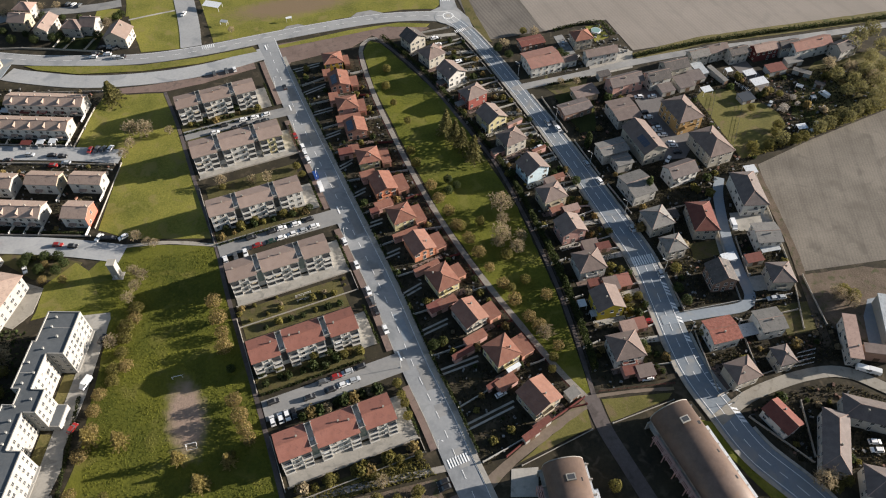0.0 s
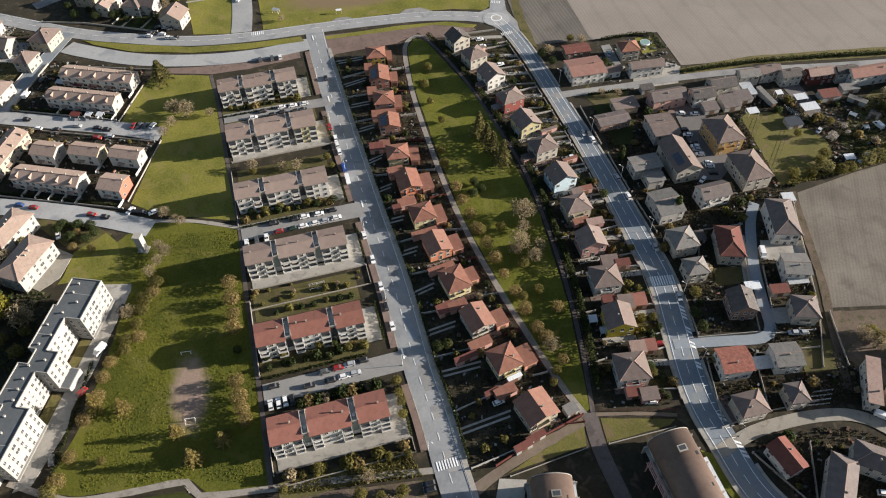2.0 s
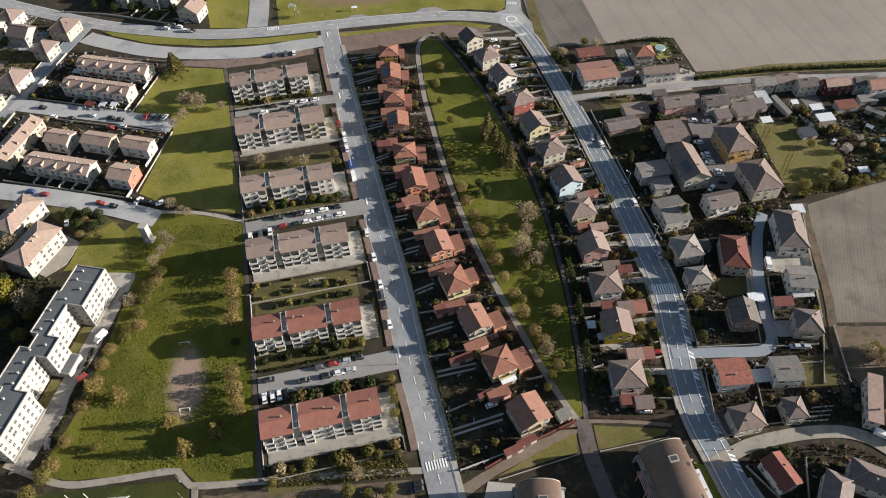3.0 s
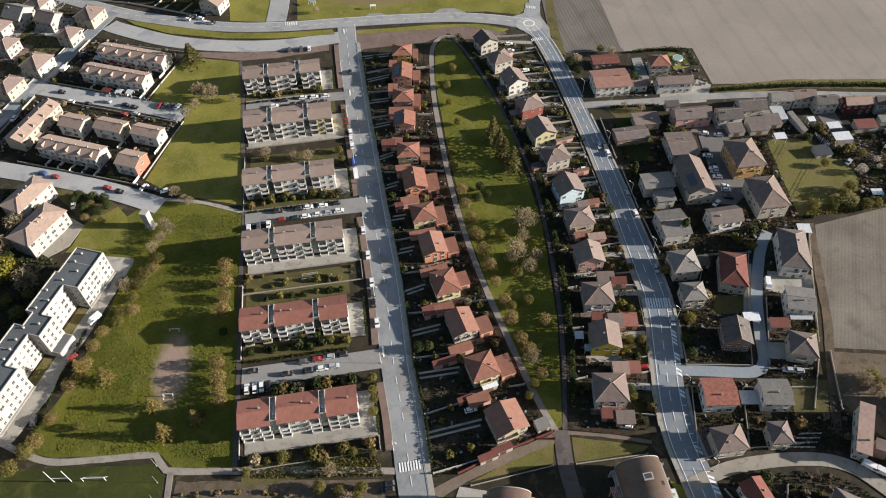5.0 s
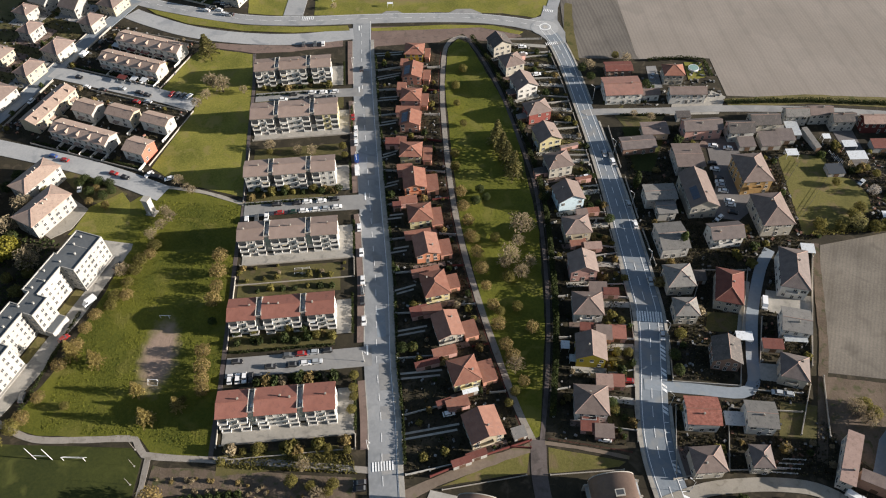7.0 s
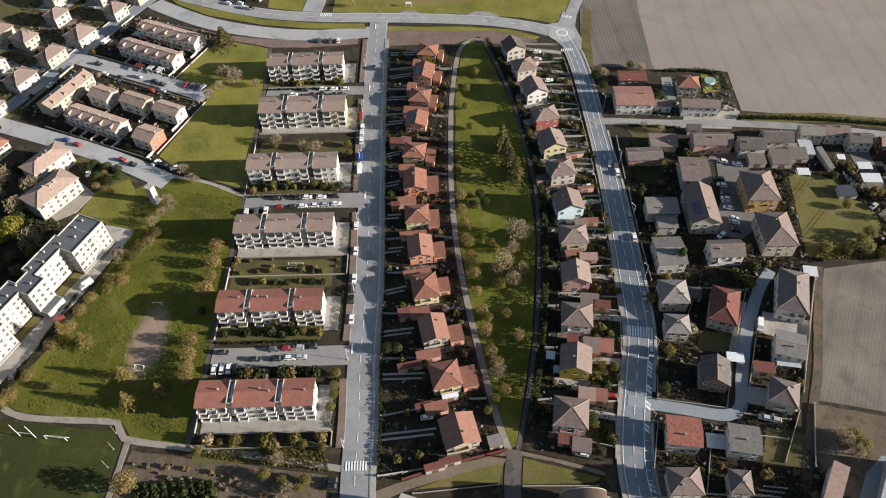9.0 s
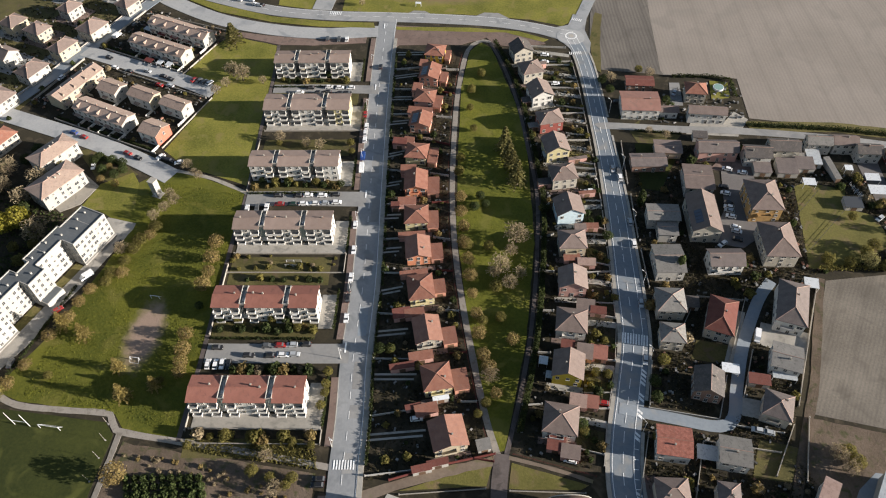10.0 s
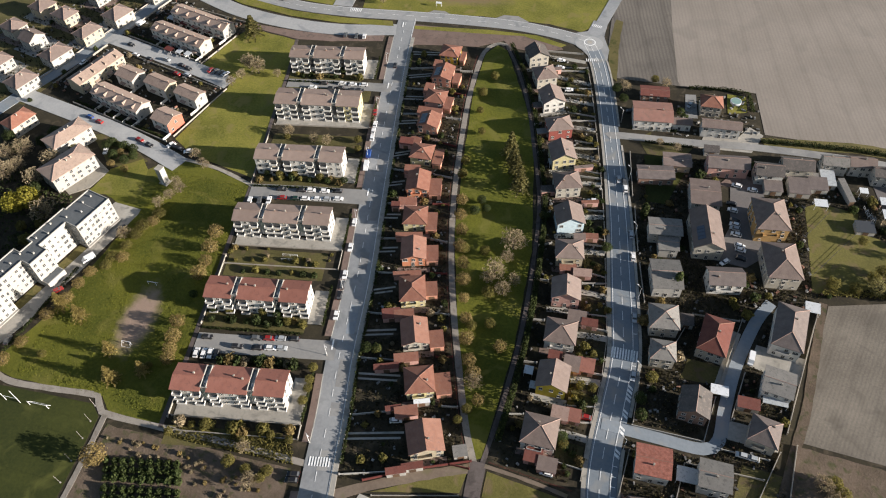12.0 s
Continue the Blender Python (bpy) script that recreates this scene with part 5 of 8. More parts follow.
house(81.2, 198.2, 10.9, 11.0, 21, 6.0, "hip", R_GREY, W_IVORY, "white detached house with a grey tiled hipped roof")
house(85.3, 184.3, 9.1, 8.5, 18, 6.0, "hip", R_GREY, W_IVORY, "ivory detached house with a grey tiled hipped roof")
house(99.7, 198.9, 10.4, 16.2, 4, 6.0, "hip", R_DARKRED, W_IVORY, "cream detached house with a dark red tiled hipped roof", east=False)
# brick and slate tones imitate shade on a pink wall and the west slope
house(101.0, 169.8, 10.2, 10.4, 10, 6.0, "gable_y", R_SLATE, W_BRICK, "pink detached house with a brown tiled gabled roof, both darkened for shade", east=False)
house(103.5, 264.4, 13.2, 17.3, 22, 8, "hip", R_TAUPE, W_OCHRE, "ochre detached house with a taupe tiled hipped roof", floors=3, balcony=True, east=False)
house(112.8, 243.2, 13.1, 17.9, 22, 7, "hip", R_TAUPE, W_IVORY, "cream detached house with a taupe tiled hipped roof", floors=3, east=False)
house(83.2, 245.5, 12.2, 20.6, 22, 7, "gable_y", R_TAUPE, W_IVORY, "cream detached house with a taupe tiled gabled roof", solar=True)
house(76.9, 266.6, 12.5, 14.9, 19, 6.0, "gable_x", R_TAUPE, W_GREY, "grey detached house with a flat taupe gabled roof", slope=0.08)
house(95.9, 226.5, 13.6, 9.0, 24, 6.0, "gable_x", R_UMBER, W_FLATS, "white detached house with a brown tiled gabled roof", balcony=True, east=False)
house(122.1, 214.0, 10.9, 19.8, 5, 7, "hip", R_UMBER, W_FLATS, "white detached house with a dark slate hipped roof", balcony=True, east=False)
house(123.7, 190.3, 10.4, 10.8, 5, 6.0, "gable_x", R_GREY, W_FLATS, "white detached house with a grey tiled gabled roof", slope=0.2, east=False)
house(123.7, 170.1, 9.6, 10.1, 3, 6.0, "hip", R_UMBER, W_IVORY, "cream detached house with a dark grey tiled hipped roof", balcony=True, east=False)
house(95.3, 143.6, 11.4, 10.5, 15, 6.0, "gable_x", R_MOSSY, W_FLATS, "white detached house with a mossy red tiled gabled roof", slope=0.25, east=False)
house(113.7, 148.1, 10.2, 9.9, 13, 6.0, "gable_x", R_GREY, W_FLATS, "white detached house with a grey sheet gabled roof", slope=0.22, east=False)
house(98.7, 127.0, 10.5, 8.9, 22, 6.0, "hip", R_TAUPE, W_IVORY, "ivory detached house with a taupe tiled hipped roof", east=False)
house(114.6, 133.2, 7.0, 7.9, 16, 6.0, "hip", R_UMBER, W_IVORY, "ivory detached house with a taupe tiled hipped roof", east=False)
house(141.3, 141.2, 4.9, 18.5, -8, 6, "mono", R_PINK, W_GREY, "grey detached house with a patched clay flat roof", slope=0.05, chim=1, east=False)
house(108.2, 110.1, 8.0, 11.6, 33, 5, "gable_y", R_DARKRED, W_FLATS, "white detached house with a dark red gabled roof", east=False)
house(122.8, 101.5, 8.8, 22.0, -17, 6, "hip", R_UMBER, W_GREY, "grey rendered house with a dark brown hipped roof", east=False)
house(138.2, 111.8, 19.0, 9.0, -15, 6, "hip", R_UMBER, W_GREY, "grey detached house with a dark slate hipped roof", east=False)
house(133.5, 87.0, 12.5, 10.9, -12, 6, "hip", R_UMBER, W_GREY, "grey detached house with a dark slate hipped roof", east=False)
house(41.2, 306.1, 18.1, 14.2, 21, 6.0, "gable_x", R_FADED, W_FLATS, "white detached house with a faded red gabled roof", slope=0.2)
house(71.5, 311.6, 17.8, 6.5, 18, 6.0, "gable_x", R_TAUPE, W_FLATS, "white detached house with a grey brown gabled roof")
house(63.2, 325.7, 10.4, 9.1, 17, 6.0, "hip", R_RED, W_IVORY, "cream detached house with a red clay tiled hipped roof")
house(36.8, 323.6, 13.8, 7.9, 20, 4, "gable_x", R_DARKRED, W_BRICK, "brick detached house with a dark red gabled roof", slope=0.2, chim=0)
house(53.7, 307.6, 11.4, 5.2, 21, 4, "gable_x", R_TAUPE, W_FLATS, "white detached house with a brown gabled roof", floors=1, chim=1)
house(80.5, 288.7, 17.8, 8.6, 22, 6.0, "gable_x", R_UMBER, W_PINK, "brown detached house with a brown tiled gabled roof")
house(97.1, 292.2, 11.9, 8.6, 20, 6.0, "gable_x", R_SLATE, W_FLATS, "white detached house with a dark brown gabled roof", east=False)
house(107.0, 301.0, 13.5, 8.6, 20, 6.0, "gable_x", R_SLATE, W_IVORY, "ivory detached house with a dark brown gabled roof", east=False)
house(120.7, 310.4, 11, 7, 20, 6.0, "gable_x", R_GREY, W_GREY, "grey detached house with a grey gabled roof", east=False)
house(131.1, 314.8, 11, 7, 20, 6.0, "gable_x", R_TAUPE, W_GREY, "grey detached house with a taupe gabled roof", east=False)
house(141.1, 312.9, 11, 7, 20, 6.0, "gable_x", R_SLATE, W_GREY, "grey detached house with a dark gabled roof", east=False)
house(155.7, 316.0, 14, 7, 18, 6.0, "gable_x", R_PINK, W_DARKRED, "red detached house with a rosy tiled gabled roof", east=False)
house(168.4, 319.0, 11, 7, 16, 6.0, "gable_x", R_SLATE, W_GREY, "grey detached house with a dark gabled roof", east=False)
house(179.7, 319.5, 22.6, 8.6, 20, 6, "gable_x", R_FADED, W_FLATS, "white detached house with a red tiled gabled roof", east=False)
house(197.0, 318.3, 14.0, 8.6, 30, 6, "gable_x", R_SLATE, W_GREY, "grey detached house with a grey gabled roof", east=False)
house(60.5, 282.4, 12.3, 8.7, 20, 4, "gable_x", R_TAUPE, W_CREAM, "beige detached house with a beige gabled roof", slope=0.1, floors=1)
house(54.7, 270.5, 15.8, 8.5, 24, 4, "gable_x", R_UMBER, W_BRICK, "brown detached house with a brown gabled roof", slope=0.25, floors=1)
house(-245.0, 253.2, 11.9, 13.5, -4, 6, "hip", R_TAUPE, W_IVORY, "ivory detached house with a taupe tiled hipped roof", west=False)
house(-247.2, 233.2, 9.5, 13.3, -4, 6, "hip", R_TAUPE, W_CREAM, "cream detached house with a taupe tiled hipped roof", west=False)
house(-247.4, 211.4, 11.1, 14, -4, 6, "hip", R_TAUPE, W_WHITE, "white detached house with a taupe tiled hipped roof", west=False)
house(-271.2, 239.7, 11.9, 10.3, -4, 6, "hip", R_TAUPE, W_CREAM, "cream detached house with a taupe tiled hipped roof", west=False)
house(-289.0, 239.9, 10.9, 11.7, -4, 6, "hip", R_TAUPE, W_CREAM, "cream detached house with a taupe tiled hipped roof", west=False)
house(-269.8, 215.6, 9.9, 10.7, -4, 6, "gable_x", R_TAUPE, W_WHITE, "white detached house with a taupe tiled gabled roof", west=False)
house(-245.1, 187.2, 11.2, 13.6, -4, 6, "hip", R_TAUPE, W_WHITE, "white detached house with a taupe tiled hipped roof", west=False)
house(-287.4, 218.4, 12, 10.4, -4, 6, "hip", R_TAUPE, W_IVORY, "ivory detached house with a taupe tiled hipped roof", west=False)
house(-221.7, 165.4, 9.5, 13.8, -4, 6, "hip", R_RED, W_IVORY, "ivory detached house with a taupe tiled hipped roof", west=False)
house(-268.4, 193.1, 9.5, 11.2, -4, 6, "hip", R_TAUPE, W_WHITE, "white detached house with a taupe tiled hipped roof", west=False)
house(-243.0, 279.3, 9.5, 11.0, -4, 6.0, "hip", R_TAUPE, W_IVORY, "ivory detached house with a taupe tiled hipped roof", west=False)
house(-242.8, 298.9, 12, 13.6, -4, 6.0, "hip", R_TAUPE, W_CREAM, "cream detached house with a taupe tiled hipped roof", west=False)
house(-262.5, 289.8, 12, 11.6, -4, 6.0, "gable_x", R_TAUPE, W_WHITE, "white detached house with a taupe tiled gabled roof", west=False)
house(-282.1, 290.3, 12, 14, -4, 6.0, "gable_x", R_GREY, W_WHITE, "white detached house with a taupe tiled gabled roof", west=False)
house(-270.1, 263.0, 9.5, 11.1, -4, 6.0, "hip", R_TAUPE, W_WHITE, "white detached house with a taupe tiled hipped roof", west=False)
house(-277.7, 302.9, 11.6, 12.0, -4, 6.0, "hip", R_TAUPE, W_IVORY, "ivory detached house with a taupe tiled hipped roof", west=False)
house(-284.5, 276.9, 10.4, 10, -4, 6.0, "hip", R_TAUPE, W_IVORY, "ivory detached house with a taupe tiled hipped roof", west=False)
house(-208.1, 333.9, 11, 9, -4, 6, "hip", R_TAUPE, W_WHITE, "white detached house with a taupe tiled hipped roof", west=False)
house(-241.2, 350.8, 10.5, 8.6, -4, 6, "hip", R_PINK, W_WHITE, "white detached house with a taupe tiled hipped roof", west=False)
house(-181.5, 326.3, 13, 12, -4, 6, "gable_y", R_BROWN, W_IVORY, "ivory detached house with a taupe tiled gabled roof", west=False)
house(-199.9, 336.1, 9, 10, -4, 6, "gable_x", R_TAUPE, W_WHITE, "white detached house with a taupe tiled hipped roof", west=False)
house(-223.4, 334.3, 8.5, 15, -4, 6, "gable_y", R_BROWN, W_IVORY, "ivory detached house with a taupe tiled hipped roof", west=False)
house(-239.6, 339.6, 10, 10, -4, 6, "gable_x", R_BROWN, W_CREAM, "cream detached house with a taupe tiled hipped roof", west=False)
house(-190.2, 167.4, 11.1, 20.0, -10, 8, "hip", R_TAN, W_WHITE, "white three-storey villa with a rosy hipped roof beside the meadow", floors=3, slope=0.34, chim=3, west=False)
house(-175.5, 153.5, 12.5, 21.8, -10, 8, "hip", R_TAN, W_WHITE, "white three-storey villa with a rosy hipped roof beside the meadow", floors=3, slope=0.34, chim=3, west=False)

# terraces in the north-west
terrace(-199.6, 270.7, 38.4, 9.6, -2, 6.0, R_TAN, W_FLATS, W_WHITE, "brown-roofed row of terraced houses with a white gable end", 5)
terrace(-199.5, 253.5, 35.5, 9.6, -2, 6.0, R_TAN, W_FLATS, W_IVORY, "brown-roofed row of terraced houses with an ivory gable end", 5)
terrace(-189.9, 199.6, 31.6, 9.9, -2, 6.0, R_TAN, W_FLATS, W_WHITE, "brown-roofed row of terraced houses with a white gable end", 5)
terrace(-199.1, 215.9, 12.2, 9.6, -2, 6.0, R_TAN, W_FLATS, W_WHITE, "brown-roofed row of terraced houses with a white gable end", 1)
terrace(-180.8, 217.7, 14.7, 8.6, -2, 6.0, R_TAN, W_FLATS, W_CREAM, "brown-roofed row of terraced houses with a cream gable end", 1)
terrace(-161.9, 218.0, 14.4, 8.1, -2, 6.0, R_TAN, W_FLATS, W_WHITE, "brown-roofed row of terraced houses with a white gable end", 1)
terrace(-159.8, 199.3, 11.1, 10.3, -2, 6.0, R_TAN, W_FLATS, W_CORAL, "brown-roofed row of terraced houses with a coral gable end", 1)
terrace(-218.5, 211.5, 29, 10, 87, 6.0, R_TAN, W_CREAM, W_IVORY, "rosy-roofed row of cream terraced houses", 4)

# blocks of flats
flats(-117.0, 271.9, 37.8, 10.2, 23.5, 9.3, R_BROWN, W_FLATS, "ivory three-storey block of flats with balconies and a brown roof", "pane", ('bwb', 'bwwb', 'bwb'), None)
flats(-100.8, 240.4, 40.5, 11.9, 23.5, 9.3, R_BROWN, W_FLATS, "ivory three-storey block of flats with balconies and a brown roof", "pane", ('bwb', 'bwwb', 'bwb'), W_PALE)
flats(-85.8, 205.0, 39.3, 10.2, 23.5, 9.3, R_BROWN, W_FLATS, "white three-storey block of flats with balconies and a brown roof", "pane", ('wwb', 'bwwb', 'bww'), None)
flats(-70.6, 172.2, 40.0, 10.2, 23.5, 9.3, R_BROWN, W_FLATS, "white three-storey block of flats with balconies and a brown roof", "glass", ('bwb', 'bbwb', 'bwb'), None)
flats(-55.8, 137.0, 39.2, 10.2, 23.5, 9.3, R_RUST, W_FLATS, "ivory three-storey block of flats with balconies and a red roof", "pane", ('bwb', 'bwwb', 'bwb'), None)
flats(-40.2, 102.0, 39.6, 10.5, 23.5, 9.3, R_RUST, W_FLATS, "ivory three-storey block of flats with balconies and a red roof", "glass", ('bwb', 'bwwb', 'bwb'), None)


# ---- tower block: stepped flat-roofed modules ----
def tower_block():
    ob = thing("tower_block", -141.5, 110, 0, 0, "white stepped five-storey block of flats with dark flat roofs", "apartment building")
    h = 13.0
    # modules from north to south: south end, north end, west face, east face
    mods = ((130.6, 143.1, -147.8, -136.2), (125.6, 130.6, -149.0, -136.2), (112.0, 125.6, -149.0, -142.1), (106.2, 112.0, -146.1, -137.5), (103.4, 106.2, -149.6, -137.5), (90.4, 103.4, -149.6, -141.8),
            (84.6, 90.4, -146.6, -136.8), (71.0, 84.6, -149.6, -136.8), (58.0, 71.0, -149.6, -142.0))
    for k, (s0, s1, xw, xe) in enumerate(mods):
        BLOCKED.append(((xw + xe) / 2, (s0 + s1) / 2, (xe - xw) / 2 + 1, (s1 - s0) / 2, 0))
        x0, x1, y0, y1, d = xw + 141.5, xe + 141.5, s0 - 110, s1 - 110, s1 - s0
        part("wall", Geo().box(x0, x1, y0, y1, 0, h), W_WHITE, ob)
        rf = part("flat_roof", Geo().box(x0 + 0.25, x1 - 0.25, y0, y1, h, h + 0.06), BITUMEN, ob, "dark bitumen flat roof")
        t = 0.3
        part("parapet", Geo().box(x0 - 0.03, x0 + t, y0, y1, h, h + 0.45), W_WHITE, ob)
        part("parapet", Geo().box(x1 - t, x1 + 0.03, y0, y1, h, h + 0.45), W_WHITE, ob)
        south = mods[k + 1] if k + 1 < len(mods) else None
        north = mods[k - 1] if k else None
        for other, ya, yb, side in ((south, y0, y0 + t, -1), (north, y1 - t, y1, 1)):
            pieces = [(xw, xe)] if other is None else [p for p in ((xw, other[2]), (other[3], xe)) if p[1] - p[0] > 0.5]
            for a, b in pieces:
                part("parapet", Geo().box(a + 141.5 + t, b + 141.5 - 0.0, ya, yb, h, h + 0.44), W_WHITE, ob)
            if side < 0:
                for a, b in pieces:
                    n = max(1, int((b - a) / 2.4))
                    for f in range(4):
                        for i in range(n):
                            window(ob, pose(a + 141.5 + (i + 0.5) * (b - a) / n, y0, 1.9 + f * 2.85), "std")
        for q in range(max(1, int(d / 4))):
            part("vent", Geo().box(-0.22, 0.22, -0.3, 0.3, 0, 0.7).box(-0.3, 0.3, -0.4, 0.4, 0.7, 0.8), W_WHITE, rf,
                 at=pose(x0 + (x1 - x0) * random.uniform(0.25, 0.8), y0 + (q + 0.5) * 4, h + 0.05))
        if k in (0, 2, 5, 7):
            part("roof_joint", Geo().box(x0 + t, x1 - t, y0 + d * 0.45, y0 + d * 0.45 + 0.15, h + 0.06, h + 0.12), W_GREY, rf)
        n = max(1, int(d / 2.5))
        for f in range(4):
            for i in range(n):
                if random.random() < 0.08:
                    continue
                window(ob, pose(x1, y0 + (i + 0.5) * d / n, 1.9 + f * 2.85, 0, 0, 90), "wide" if (i + k) % 4 == 1 else "small" if i % 3 == 2 else "std")
        if k in (0, 1, 3, 4, 6, 7):
            part("canopy_ledge", Geo().box(x1, x1 + 0.9, y0 + 0.1, y1 - 0.1, 1.25, 1.45), W_WHITE, ob)
    g = Geo().box(4.0, 7.4, -6.4, 1.8, 0, 2.9)
    lo = part("entrance_wing", g, W_WHITE, ob)
    part("wing_roof", Geo().box(4.1, 7.1, -6.1, 1.5, 2.9, 3.0), BITUMEN, ob)


tower_block()

# substation kiosk on the lawn
k = thing("transformer_kiosk", -135.2, 169.3, 0, 2, "white concrete transformer kiosk standing on the lawn", "kiosk")
BLOCKED.append((-135.2, 169.3, 2.2, 2.2, 0))
part("wall", Geo().box(-1.4, 1.4, -1.4, 1.4, 0, 8.6), W_WHITE, k)
part("roof", Geo().box(-1.6, 1.6, -1.6, 1.6, 8.6, 8.85), CONCRETE, k)
part("plinth", Geo().box(-1.9, 2.4, -1.9, 1.9, 0, 0.25), CONCRETE, k)
part("door", Geo().box(-0.5, 0.5, -0.05, 0.02, 0.25, 2.3), STEEL, k, at=pose(0, -1.4, 0))


# ---- vaulted warehouses by the southern lane ----
def warehouse(x, y, w, length, rot, eave, rise, label):
    """x, y: middle of the far end; the vault runs away along local -y."""
    ob = thing("warehouse", x, y, 0, rot, label, "warehouse")
    r = radians(rot)
    BLOCKED.append((x + math.sin(r) * length / 2, y - math.cos(r) * length / 2, w / 2 + 3, length / 2, r))
    n = 20
    arc = [(-w / 2 * math.cos(math.pi * i / n), eave + rise * math.sin(math.pi * i / n) ** 0.8) for i in range(n + 1)]
    g = Geo()
    outline = arc + [(q, z - 0.2) for q, z in arc[::-1]]
    g.solid([(q, 0, z) for q, z in outline], [(q, -length, z) for q, z in outline])
    roof = part("vaulted_roof", g, VAULT, ob, "brown weathered vaulted roof")
    for p in roof.data.polygons:
        p.use_smooth = len(p.vertices) == 4 and p.area > 3
    ring = [(-w / 2, 0)] + [(a, z - 0.15) for a, z in arc] + [(w / 2, 0)]
    part("end_wall", Geo().solid([(a, -0.2, z) for a, z in ring], [(a, -0.5, z) for a, z in ring]), W_GREY, ob)
    part("gable_rim", Geo().solid([(a, 0.15, z + 0.1) for a, z in arc] + [(a, 0.15, z - 0.25) for a, z in arc[::-1]], [(a, -0.15, z + 0.1) for a, z in arc] + [(a, -0.15, z - 0.25) for a, z in arc[::-1]]), CONCRETE, ob)
    for q in (-1, 1):
        part("side_wall", Geo().box(*sorted((q * w / 2, q * (w / 2 - 0.3))), -length, -0.2, 0, eave), W_GREY, ob)
        part("gutter", Geo().box(*sorted((q * w / 2, q * (w / 2 + 1.1))), -length, -0.3, eave - 1.3, eave - 1.05), CONCRETE if q < 0 else SHEET, ob)
        for k in range(int(length / 5)):
            part("buttress", Geo().box(*sorted((q * w / 2, q * (w / 2 + 1.6))), -k * 5 - 1.2, -k * 5 - 0.8, 0, eave - 0.2), STONE, ob)
    part("ledge", Geo().box(w / 2 + 1.2, w / 2 + 2.6, -length * 0.55, -9, 2.6, 2.9), TARP, ob, "white flat ledge roof")
    for k in range(int(length / 11)):
        yy = -8 - k * 11 + random.uniform(-2, 2)
        part("roof_hatch", Geo().box(-0.6, 0.6, -0.6, 0.6, 0, 0.5), DARK_IRON, ob, at=pose(random.choice((3.4, 3.9, 4.3)), yy, eave + rise * 0.78))
    sky = part("skylight_frame", Geo().box(-1.5, 1.5, -1.1, 1.1, -0.4, 0.5), CONCRETE, ob, "pale framed roof light", at=pose(0.4, -6.5, eave + rise))
    part("pane", Geo().box(-1.1, 1.1, -0.75, 0.75, 0.4, 0.54), PANE, sky)
    for k in range(4):
        part("pipe", Geo().tube((0, -6, 0), (0, -length, 0), 0.17, 0.17, 6), W_PINK, ob, at=pose(-w / 2 - 1.6 - k * 0.55, 0, 5.0))
    for k in range(int(length / 6)):
        part("pipe_support", Geo().box(-1.3, 1.3, -0.15, 0.15, 4.7, 4.85).box(-0.9, -0.7, -0.15, 0.15, 0, 4.7).box(0.7, 0.9, -0.15, 0.15, 0, 4.7), W_PINK, ob, at=pose(-w / 2 - 2.4, -7 - k * 6, 0))
    return ob


warehouse(70.6, 111.6, 14.5, 64, 24.0, 4.4, 5.8, "long brown vaulted warehouse with pipes along its side")
warehouse(33.4, 92.5, 13.5, 50, 10.0, 4.4, 5.2, "brown vaulted warehouse behind the lawn")


# ---- vehicles ----
CARS = {}


